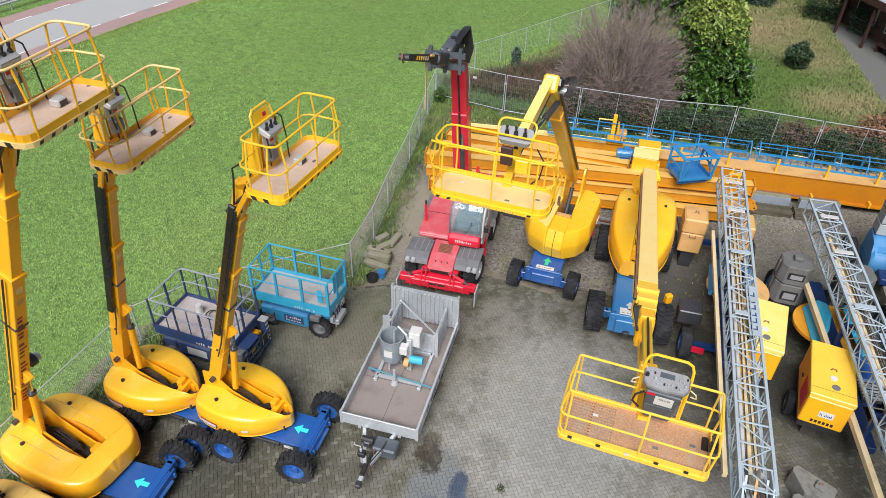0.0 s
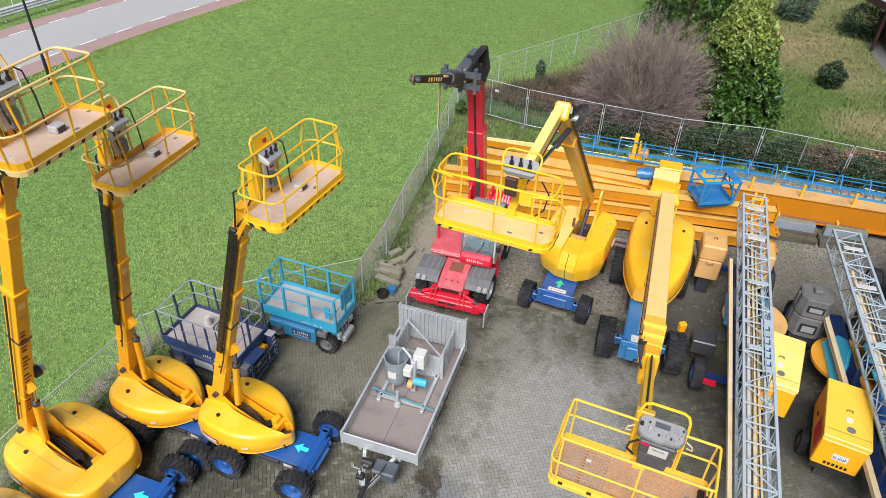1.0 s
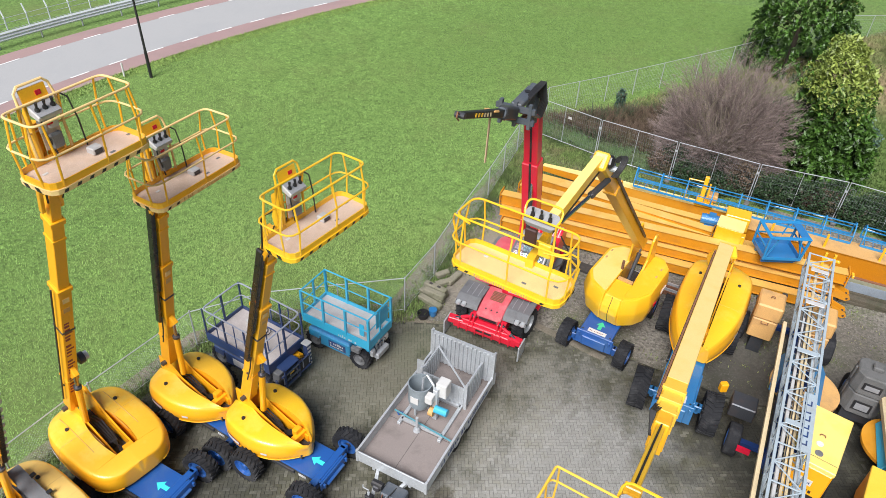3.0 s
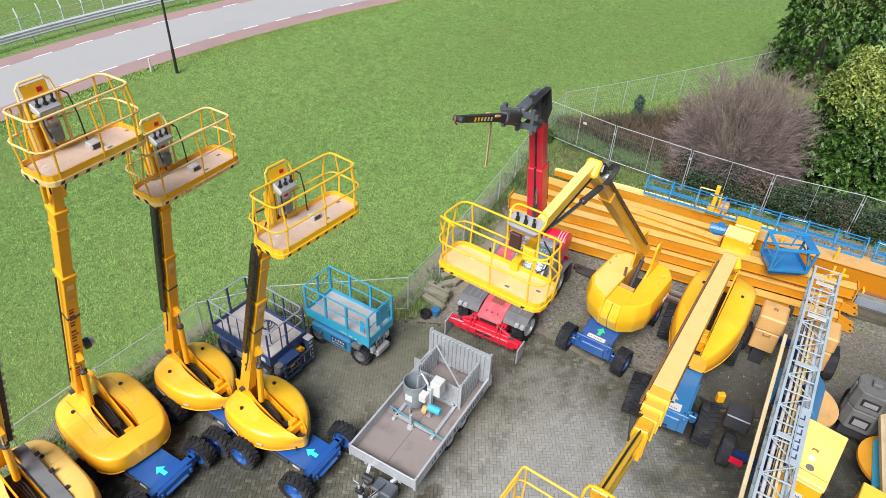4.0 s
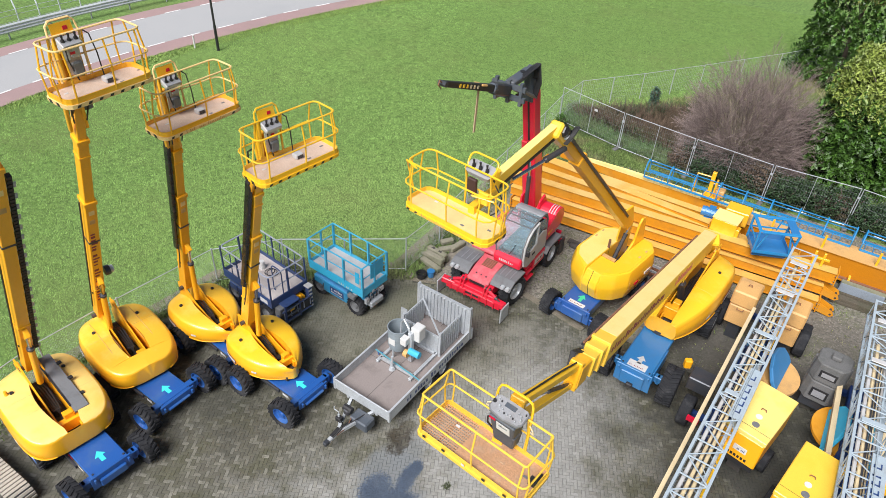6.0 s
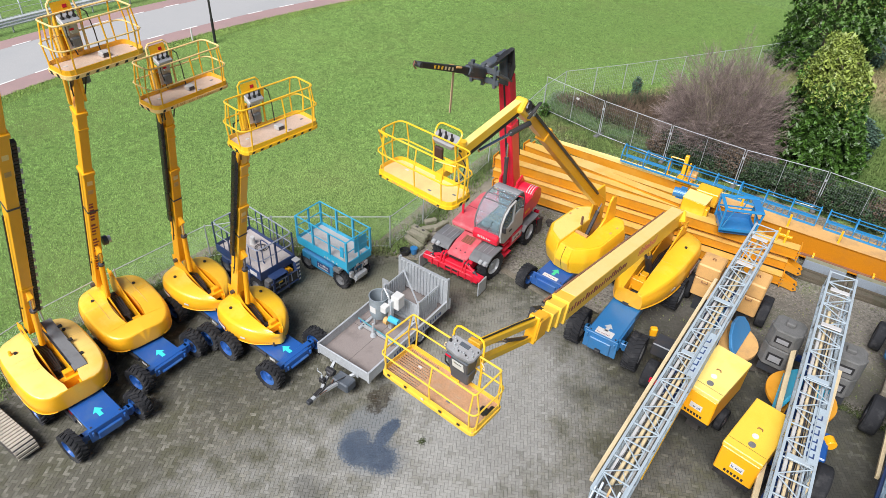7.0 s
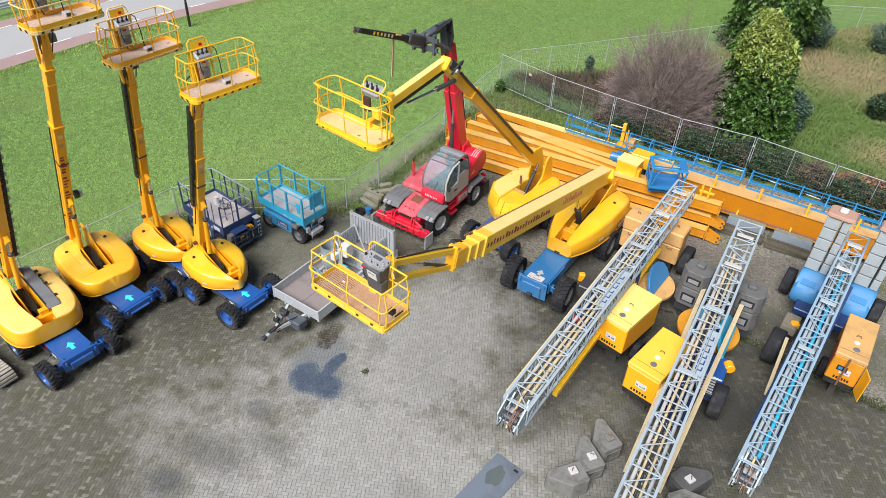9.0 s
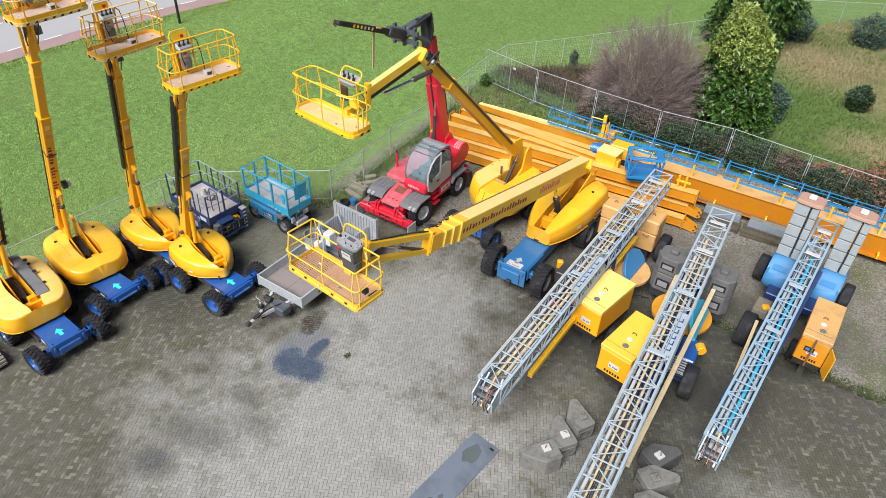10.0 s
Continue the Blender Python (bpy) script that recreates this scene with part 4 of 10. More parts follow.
def lawn():
    rnd = np.random.RandomState(11)
    fx, fy = np.array([p[0] for p in FIELD]), np.array([p[1] for p in FIELD])
    def right_limit(y):
        return np.where(y < 31.7, np.interp(y, fy, fx) - .15, -2.0 + (y - 31.7) * .86)
    n = 400000
    x, y = rnd.uniform(-33, 14, n), rnd.uniform(2, 58, n)
    near = np.array([p for p in road_line(1.35)])
    left = np.interp(y, near[:, 1], near[:, 0])
    keep = (x < right_limit(y)) & (x > left)
    x, y = x[keep], y[keep]
    return tufts("meadow_grass", x, y, -.06, .055, .13, 5, BLADE, "short mown meadow grass", "grass", 12, 1.3, .0085)


lawn()
rnd = np.random.RandomState(5)
# bright verge beside the road
va, vb = np.array(road_line(1.32)), np.array(road_line(2.3))
k = rnd.randint(0, 58, 9000)
t, u = rnd.uniform(0, 1, 9000), rnd.uniform(0, 1, 9000) ** 1.8
on_a, on_b = va[k] + (va[k + 1] - va[k]) * t[:, None], vb[k] + (vb[k + 1] - vb[k]) * t[:, None]
spot = on_a + (on_b - on_a) * u[:, None]
tufts("verge_grass", spot[:, 0], spot[:, 1], -.05, .1, .06, 4, VERGE, "bright yellow-green grass along the road edge", "grass", 28, 1.2, .014)
# long grass and weeds at the foot of the fences
wx, wy = [], []
for a, b in list(zip(FIELD, FIELD[1:])):
    k = int(90 * math.dist(a, b))
    t = rnd.uniform(0, 1, k)
    wx.append(a[0] + (b[0] - a[0]) * t + rnd.normal(0.15, .28, k))
    wy.append(a[1] + (b[1] - a[1]) * t + rnd.normal(0, .28, k))
tufts("fence_weeds", np.concatenate(wx), np.concatenate(wy), -.04, .22, .1, 6, WEED, "long tangled grass along the fence", "grass", 21, 1.4, .014)
wx, wy = rnd.uniform(-3.3, 3.5, 9000), rnd.uniform(22.5, 32.5, 9000)
keep = (wx > np.interp(wy, [22, 32], [-3.2, -1.8])) & (wy < 31.7 - (wx + 2) * .42 + .4) & (wy > 24.6 + .4 * np.sin(wx * 2))
tufts("back_grass", wx[keep], wy[keep], -.03, .13, .12, 6, WEED, "rough mossy grass behind the girders", "grass", 22, 1.0, .018)
wx, wy = rnd.uniform(-4, 24, 1600), rnd.uniform(16.5, 28, 1600)
keep = (rnd.uniform(0, 1, 1600) < .8)
tufts("gravel_moss", wx[keep], wy[keep], -.02, .07, .12, 6, ROUGH, "sparse grass in the gravel", "grass", 23, 1.2, .014)
# rough garden beyond the panels
gx, gy = rnd.uniform(-1, 36, 90000), rnd.uniform(24, 60, 90000)
line = np.interp(gx, [p[0] for p in PANELS], [p[1] for p in PANELS]) + .3
keep = (gy > line) & (gy < 32 + (gx + 2) * 1.08) & ~((gx > 21.5 + (gy - 33.6) * .145) & (gy < 46) & (gy > 33.6 - (gx - 21.6) * .31) & (gx < 31))
gx, gy = gx[keep], gy[keep]
tufts("garden_grass", gx, gy, -.06, .17, .14, 6, GARDEN, "overgrown garden grass with straw patches", "grass", 24, 1.7, .02)
# a tuft of moss between the pavers
tufts("moss_tuft", rnd.normal(1.12, .06, 30), rnd.normal(9.05, .05, 30), 0.0, .04, .03, 6, MOSSGREEN, "small tuft of moss between the pavers", "moss", 29, 1.2, .012)
# moss and soil where the paving ends
t = rnd.uniform(0, 1, 1500)
ex = 11 + 12 * t
tufts("edge_moss", ex, np.interp(ex, [p[0] for p in YARD_EDGE], [p[1] for p in YARD_EDGE]) + np.abs(rnd.normal(0, .22, 1500)) - .05, -.03, .06, .07, 9, MOSSGREEN, "dark moss and weeds along the paving edge", "moss", 27, 1.4, .02)
# gravel stones
sx, sy = rnd.uniform(-2.9, 24, 56000), rnd.uniform(14, 27, 56000)
keep = (sy > np.interp(sx, [p[0] for p in YARD_EDGE], [p[1] for p in YARD_EDGE]) + .1) & (sx > np.interp(sy, [16, 27], [-2.9, -1.6]))
sx, sy = sx[keep], sy[keep]
ss = rnd.uniform(.01, .034, len(sx))
oct_v = np.array([(1, 0, 0), (0, 1, 0), (-1, 0, 0), (0, -1, 0), (0, 0, .7)])
v = (oct_v[None] * ss[:, None, None] + np.stack((sx, sy, np.full(len(sx), -.02)), 1)[:, None]).reshape(-1, 3)
f = (np.array([(0, 1, 4), (1, 2, 4), (2, 3, 4), (3, 0, 4)])[None] + 5 * np.arange(len(sx))[:, None, None]).reshape(-1, 3)
tagged(leaf_mesh("gravel_stones", v, f, STONE), "loose gravel stones", "gravel", "", "stuff")


def evergreen(x, y, h, r, label, seed, low=LEAF, top=LEAFTOP, n=15000, size=.17, lean=(0, 0)):
    rnd = np.random.RandomState(seed)
    root = thing("evergreen_tree", pose(x, y, 0), label, "tree")
    part("trunk", rod(bmesh.new(), (0, 0, -.1), (lean[0] * .85, lean[1] * .85, h * .85), .17, .04, 9), BARK, root)
    limbs = bmesh.new()
    clumps = []
    for k in range(110):
        t = rnd.uniform(.03, 1)
        z = h * t
        rr = r * (1 - .25 * t ** 2) * (1 if t < .8 else max(.2, (1.12 - t) / .32)) * rnd.uniform(.72, 1.08)
        ang = rnd.uniform(0, 2 * math.pi)
        tip = (rr * math.cos(ang) + lean[0] * t, rr * math.sin(ang) + lean[1] * t, z)
        if k % 3 == 0:
            tube(limbs, [(lean[0] * t * .8, lean[1] * t * .8, z * .8), (lean[0] * t + rr * math.cos(ang) * .6, lean[1] * t + rr * math.sin(ang) * .6, z), tip], .025, 4)
        clumps.append((*tip, rnd.uniform(.4, .75)))
    part("branchwork", limbs, BARK, root)
    pts = []
    per = 36
    for k in range(n // per):
        # hanging sprays all over a lumpy column
        t = rnd.uniform(.02, 1) ** .9
        ang = rnd.uniform(0, 2 * math.pi)
        lump = 1 + .13 * math.sin(ang * 3 + t * 9 + seed) + .1 * math.sin(ang * 5 - t * 14)
        rr = r * (1 - .1 * t) * (1 if t < .5 else 1 - .82 * ((t - .5) / .5) ** 1.5) * lump * rnd.uniform(.8, 1.05)
        c = np.array((rr * math.cos(ang) + lean[0] * t, rr * math.sin(ang) + lean[1] * t, h * t))
        out = np.array((math.cos(ang), math.sin(ang), -1.1)) + rnd.normal(0, .25, 3)
        u = rnd.uniform(0, 1, (per, 1))
        pts.append(c + out * u * .34 + rnd.normal(0, .055, (per, 3)) * (1.3 - u))
    pts = np.concatenate(pts)
    pts = pts[pts[:, 2] > .05]
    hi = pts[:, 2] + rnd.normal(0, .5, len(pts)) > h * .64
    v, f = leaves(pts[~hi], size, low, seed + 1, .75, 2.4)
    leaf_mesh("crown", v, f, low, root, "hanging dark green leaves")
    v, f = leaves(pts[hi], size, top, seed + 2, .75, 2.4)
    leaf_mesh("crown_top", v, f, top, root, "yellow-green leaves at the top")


def bush(x, y, h, r, label, seed, mat, n=5000, size=.12, name="bush"):
    rnd = np.random.RandomState(seed)
    root = thing(name, pose(x, y, 0), label, "bush")
    part("branchwork", tubes([[(0, 0, -.05), (r * .4 * math.cos(a), r * .4 * math.sin(a), h * .4), (r * .7 * math.cos(a), r * .7 * math.sin(a), h * .8)] for a in [k * .9 for k in range(7)]], .03, 4), BARK, root)
    d = rnd.normal(0, 1, (n, 3))
    d /= np.linalg.norm(d, axis=1)[:, None]
    lump = 1 + .18 * np.sin(d[:, 0] * 5 + seed) * np.sin(d[:, 1] * 4 + 2) + .12 * np.sin(d[:, 2] * 7)
    q = d * (rnd.uniform(.35, 1, (n, 1)) ** .45) * lump[:, None] * np.array((r, r, h * .55)) + np.array((0, 0, h * .5))
    q = q[q[:, 2] > .02]
    v, f = leaves(q, size, mat, seed + 1, .3, 1.7)
    leaf_mesh("foliage", v, f, mat, root)


def bare_shrub(x, y, h, r, label, seed, n=1500):
    """A leafless shrub: stems that fork three times into fine twigs."""
    rnd = random.Random(seed)
    root = thing("bare_shrub", pose(x, y, 0), label, "shrub")
    stems, vs, fs = bmesh.new(), [], []
    def twig(a, b, w):
        t = (b - a).normalized()
        u = t.orthogonal().normalized() * w
        v2 = t.cross(u)
        k = len(vs)
        vs.extend([tuple(a + u), tuple(a - u * .5 + v2 * .8), tuple(a - u * .5 - v2 * .8), tuple(b)])
        fs.extend([(k, k + 1, k + 3), (k + 1, k + 2, k + 3), (k + 2, k, k + 3)])
    def grow(p, d, ln, w, depth):
        q = p + d * ln
        if depth < 2:
            tube(stems, [p, p.lerp(q, .5) + V(rnd.gauss(0, .03), rnd.gauss(0, .03), rnd.gauss(0, .03)), q], w, 4)
        else:
            twig(p, q, max(w, .006))
        if depth >= 4:
            return
        for _ in range((4, 4, 4, 4)[depth]):
            e = (d + V(rnd.gauss(0, .3), rnd.gauss(0, .3), rnd.gauss(.02, .24))).normalized()
            grow(p.lerp(q, rnd.uniform(.5, 1)), e, ln * rnd.uniform(.45, .72), w * .55, depth + 1)
    for k in range(240):
        a = rnd.uniform(0, 2 * math.pi)
        tilt = 1.45 * math.sqrt(rnd.uniform(.005, 1))
        d = V(math.cos(a) * math.sin(tilt), math.sin(a) * math.sin(tilt), math.cos(tilt) + .12).normalized()
        o = V(math.cos(a) * r * .16 * rnd.random(), math.sin(a) * r * .16 * rnd.random(), -.05)
        reach = ((math.sin(tilt) / r) ** 3 + (abs(math.cos(tilt)) / h) ** 3) ** (-1 / 3)
        grow(o, d, reach * rnd.uniform(.36, .47), .021, 0)
    part("branchwork", stems, STEM, root)
    heap("twig_mass", vs, fs, TWIG, "fine purple-brown twigs", "", "stuff", root)


bare_shrub(7.05, 31.9, 6.2, 3.55, "large leafless purple-brown shrub behind the fence", 3)
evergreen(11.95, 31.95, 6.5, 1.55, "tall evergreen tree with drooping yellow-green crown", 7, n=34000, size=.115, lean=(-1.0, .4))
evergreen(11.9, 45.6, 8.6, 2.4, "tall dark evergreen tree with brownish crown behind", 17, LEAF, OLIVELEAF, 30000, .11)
for k in range(26):
    x = 4.6 + k * .56
    bush(x, float(np.interp(x, [p[0] for p in PANELS], [p[1] for p in PANELS])) + .75 + .5 * math.sin(k * 2.1), .9 + .5 * math.sin(k * 1.3) ** 2, .8, "dark ivy and bramble growth behind the fence", 40 + k, DARKLEAF if k % 6 else BRAMBLE, 2200, .06, "undergrowth")
tx, ty = rnd.uniform(-1.5, 8, 9000), rnd.uniform(29.5, 39, 9000)
keep = (ty > np.interp(tx, [p[0] for p in PANELS], [p[1] for p in PANELS]) + 1.6) & (ty < 33.0 + (tx + 2) * .55)
tufts("bramble_thicket", tx[keep], ty[keep], -.05, .55, .2, 7, BRAMBLE, "low tangle of dead brambles behind the fence", "brambles", 31, 1.6, .02)
keep = keep & (rnd.uniform(0, 1, len(tx)) < .35) & (np.sin(tx * 1.3) + np.sin(ty * 1.1) > .1)
tufts("green_bramble", tx[keep], ty[keep], -.05, .6, .2, 7, DARKLEAF, "green shoots among dead brambles", "brambles", 32, 1.4, .03)
nx_, ny_ = rnd.uniform(-1.9, 5.0, 5200), rnd.uniform(.15, 2.6, 5200)
tufts("nettle_growth", nx_, ny_ + np.interp(nx_, [p[0] for p in PANELS], [p[1] for p in PANELS]), -.05, .3, .14, 6, NETTLE, "low green nettles and brambles behind the fence", "weeds", 34, 1.5, .022)
bush(2.2, 36.2, 1.1, .3, "small evergreen sapling by the garden fence", 86, GREYLEAF, 900, .06)
bush(10.2, 34.6, 2.4, 1.3, "dark evergreen bush beside the tall tree", 87, DARKLEAF, 4000, .1)
px, py = rnd.uniform(-2.2, 9, 2600), rnd.uniform(-1.1, .25, 2600)
tufts("panel_weeds", px, py + np.interp(px, [p[0] for p in PANELS], [p[1] for p in PANELS]), -.04, .17, .12, 7, WEED, "tangled weeds in front of the fence panels", "weeds", 33, .8, .016)
bush(-1.8, 31.0, .8, .3, "ivy growing at the fence corner", 88, LEAF, 900, .05)
for k, (x, y, h, r, mt) in enumerate(((18.5, 38.0, 1.35, .72, DARKLEAF), (15.0, 48.3, 2.0, 1.25, GREYLEAF), (19.9, 49.6, 2.0, 1.3, GREYLEAF), (13.75, 34.2, 2.0, .75, GREYLEAF), (23.5, 47.0, 2.0, 1.6, DARKLEAF), (25.5, 44.5, 1.8, 1.5, GREYLEAF))):
    bush(x, y, h, r, "rounded evergreen garden bush", 120 + k, mt, 4500, .075)
for k, (x, y, h, r) in enumerate(((18.0, 27.6, 1.3, 1.3), (19.8, 28.6, 1.5, 1.6), (21.8, 28.5, 1.4, 1.5), (16.2, 28.0, 1.0, .9), (24.0, 28.6, 1.4, 1.5))):
    bush(x, y, h, r, "dry reddish-brown shrub behind the fence", 140 + k, REDSHRUB, 3200, .1)


# ---- garden house at the edge ----
def garden_house():
    sheet("terrace", [(21.6, 33.6), (30, 31.0), (32, 44.5), (23.4, 46)], -.02, TERRACE, "grey paved terrace beside the house", "terrace")
    root = thing("garden_house", pose(25.0, 41.0, 0, 0, 0, 12), "low house with flat grey roof and brown posts", "house")
    part("wall", boxes(((.6, -4.5, -.1), (6, 6, 2.5))), HOUSEBRICK, root)
    part("roof", boxes(((-1.2, -5, 2.75), (6.5, 6.5, 2.9))), ROOFING, root)
    part("fascia", boxes(((-1.25, -5.05, 2.5), (-1.15, 6.5, 2.92)), ((-1.25, -5.06, 2.5), (6.5, -4.98, 2.92))), FASCIA, root)
    for y in (-4.8, -2.0, .9, 3.6):
        part("roof_post", boxes(((-1.15, y - .07, -.1), (-1.0, y + .07, 2.5))), FASCIA, root)
    for y in (-3.6, -.6, 2.4):
        wn_ = part("window", boxes(((.52, y, .7), (.6, y + 2.0, 2.2))), WHITE, root)
        part("pane", boxes(((.5, y + .1, .8), (.515, y + 1.9, 2.1))), BLACK, wn_)
    part("bench", boxes(((-.6, -1.6, .4), (-.1, .4, .5)), ((-.2, -1.6, .4), (-.1, .4, .95)), ((-.6, -1.5, 0), (-.1, -1.4, .4)), ((-.6, .2, 0), (-.1, .3, .4))), FASCIA, root)


garden_house()


# ---- boom lifts ----
def basket(root, m, length, width, height, rail_mat, floor_mat, corner=0.2, stripe=True, panel=GREY, panel_at=0.0, lettered=False, console=True, grate=False):
    """A work platform. Its long side runs along x, its outer side is -y, the boom comes to +y."""
    a, b = length / 2, width / 2

    def ring(grow, z):
        return arc([(-a - grow, -b - grow, z), (a + grow, -b - grow, z), (a + grow, b + grow, z), (-a - grow, b + grow, z)], corner + grow)

    def wall(bm, outer, inner, z0, z1):
        for i in range(len(outer)):
            j = (i + 1) % len(outer)
            quad = [outer[i], outer[j], inner[j], inner[i]]
            hull8(bm, [p + V(0, 0, z0) for p in quad], [p + V(0, 0, z1) for p in quad])
        return bm
    bm = bmesh.new()
    if grate:
        # open grating whose far part is packed with rust and sand
        bars_of = bmesh.new()
        box(bm, (-a * .3, -b + .012, -.02), (a - .012, b - .012, 0))
        for k in range(1, int(length * .36 / .045)):
            x = -a + .02 + .045 * k
            box(bars_of, (x - .007, -b + .02, -.025), (x + .007, b - .02, -.003))
        for k in range(1, 15):
            y = -b + width * k / 15
            box(bars_of, (-a + .02, y - .012, -.02), (-a * .3, y + .012, -.001))
        for x in (-a * .62, -a * .28, a * .3):
            part("floor_bearer", boxes(((x - .03, -b + .01, -.05), (x + .03, b - .01, -.022))), RUST, root, m=m)
        tagged(part("floor_grating", bars_of, floor_mat, root, m=m), "rusty open floor grating", "", "", "stuff")
    else:
        hull8(bm, [p + V(0, 0, -.04) for p in ring(-.01, 0)], ring(-.01, 0))
    part("basket_floor", bm, floor_mat, root, m=m)
    sheet_mat = YELLOW if rail_mat is FADED else rail_mat
    toe = part("toe_board", wall(bmesh.new(), ring(0, 0), ring(-.02, 0), -.03, .1), sheet_mat, root, m=m)
    lip = part("edge_lip", wall(bmesh.new(), ring(.025, 0), ring(-.03, 0), -.09, -.012), rail_mat, toe, m=m)
    part("top_rail", tube(bmesh.new(), ring(-.05, height), 0.021, 8, True), rail_mat, root, m=m, smooth=True)
    part("mid_rail", tube(bmesh.new(), ring(.03, height * .52), 0.018, 8, True), rail_mat, root, m=m, smooth=True)
    spots = [(-a + corner, -b), (a - corner, -b), (-a, -b + corner), (a, -b + corner), (-a, b - corner), (a, b - corner), (-a + corner, b), (a - corner, b),
             (length * .04, -b), (panel_at + .34, b), (panel_at - .34, b)]
    for x, y in spots:
        nx, ny = (0, math.copysign(1, y)) if abs(abs(y) - b) < 1e-4 else (math.copysign(1, x), 0)
        pts = [(x + nx * g, y + ny * g, z) for g, z in ((-.01, 0), (.03, height * .52), (-.05, height))]
        part("post", tube(bmesh.new(), pts, 0.018), sheet_mat, root, m=m)
    px = panel_at
    if console:
        part("panel_guard", tube(bmesh.new(), [(px - .3, b - .04, .1), (px - .3, b - .02, height), (px - .28, b + .02, height + .18), (px - .2, b + .03, height + .26), (px + .2, b + .03, height + .26),
                                               (px + .28, b + .02, height + .18), (px + .3, b - .02, height), (px + .3, b - .04, .1)], .022, 6), rail_mat, root, m=m)
        shield = part("panel_shield", prism(bmesh.new(), [(b - .03, height - .04), (b + .0, height - .04), (b + .04, height + .2), (b + .01, height + .2)], px - .21, px + .21, 0), sheet_mat, root, m=m)
        part("warning_plate", prism(bmesh.new(), [(b - .022, height + .06), (b - .012, height + .06), (b - .005, height + .13), (b - .015, height + .13)], px + .02, px + .11, 0), REFLECTOR, shield, m=m)
        bm = prism(bmesh.new(), [(b - .28, height - .16), (b - .05, height - .03), (b - .04, height - .17), (b - .24, height - .24)], px - .2, px + .2, 0)
        pan = part("control_panel", bm, panel, root, "pale control panel with joysticks", bevel=.012, m=m)
        for k in (-.13, 0, .13):
            bm = rod(bmesh.new(), (px + k, b - .17, height - .1), (px + k, b - .18, height - .05), .045, .03, 8)
            rod(bm, (px + k, b - .18, height - .05), (px + k, b - .19, height + .04), .016, .026, 8)
            part("joystick", bm, BLACK, pan, m=m)
        part("panel_face", prism(bmesh.new(), [(b - .275, height - .155), (b - .06, height - .032), (b - .065, height - .024), (b - .28, height - .147)], px - .18, px + .18, 0), MIDGREY, pan, m=m)
        part("back_panel", boxes(((px - .12, b - .055, .2), (px + .19, b - .035, height * .8))), DECKPINK, root, m=m)
        part("notice_plate", boxes(((px - .14, b - .064, height * .5), (px - .02, b - .057, height * .72))), WHITE, root, m=m)
        part("panel_cable", tube(bmesh.new(), [(px - .1, b - .12, height - .24), (px - .12, b - .16, height * .55), (px - .05, b - .12, height * .3), (px + .05, b - .02, .05)], .015, 5), BLACK, root, m=m)
        part("junction_box", boxes(((px - .0, b - .14, height * .54), (px + .16, b - .06, height * .74))), PALEGREY, root, "pale junction box", bevel=.015, m=m)
        part("box_label", boxes(((px - .04, b - .145, height * .62), (px + .06, b - .141, height * .67))), REFLECTOR, root, m=m)
        part("document_box", boxes(((px - .06, b - .15, .2), (px + .16, b - .06, height * .46))), GREY, root, "dark grey plastic document box", bevel=.03, m=m)
        for s in (-1, 1):
            part("upright_plate", prism(bmesh.new(), [(b - .02, .03), (b + .26, -.05), (b + .3, .15), (b + .1, height * .8), (b + .0, height), (b - .02, height)], px + s * .2 - .018, px + s * .2 + .018, 0), sheet_mat, root, m=m)
        part("mast_beam", bar(bmesh.new(), (px + .02, b + .05, .0), (px + .02, b + .02, height * .85), .12, .1, up=(0, 1, 0)), sheet_mat, root, m=m)
        part("foot_pedal", boxes(((px + .34, -.06, 0), (px + .54, .12, .12))), PALEGREY, root, "grey steel foot pedal", bevel=.02, m=m)
        part("pedal_tread", boxes(((px + .37, -.066, .02), (px + .51, -.02, .095))), DARKSTEEL, root, m=m)
        part("grab_cable", tube(bmesh.new(), [(px + .36, b - .06, height * .98), (px + .44, b - .09, height * .9), (px + .5, b - .1, height * .5), (px + .52, b - .1, .02)], .014, 5), BLACK, root, m=m)
    if stripe:
        n = int((length - .2) / .22)
        for i in range(n):
            x = -a + .14 + i * (length - .28) / n
            if lettered and abs(x) < length * .27:
                continue
            part("hazard_stripe", prism(bmesh.new(), [(x, -.078), (x + .07, -.078), (x + .1, -.03), (x + .03, -.03)], -b - .029, -b - .0255, 1), BLACK, lip, m=m)
        for s in (-1, 1):
            for k in range(2):
                y = -b + corner + .05 + k * .25
                part("hazard_stripe", prism(bmesh.new(), [(y, -.088), (y + .1, -.088), (y + .14, -.014), (y + .04, -.014)], s * (a + .0275) - .002, s * (a + .0275) + .002, 0), BLACK, lip, m=m)
    if lettered:
        text_bars(lip, m @ pose(-length * .25, -b - .028, -.085), length * .5, .075, 22, OCHRE)
    for k, (x, y) in enumerate(((-.7, .1), (.3, -.2), (.85, .05))):
        part("floor_litter", boxes(((x, y, .001), (x + .09, y + .05, .006))), GREY if k else WHITE, root, m=m)
    return toe


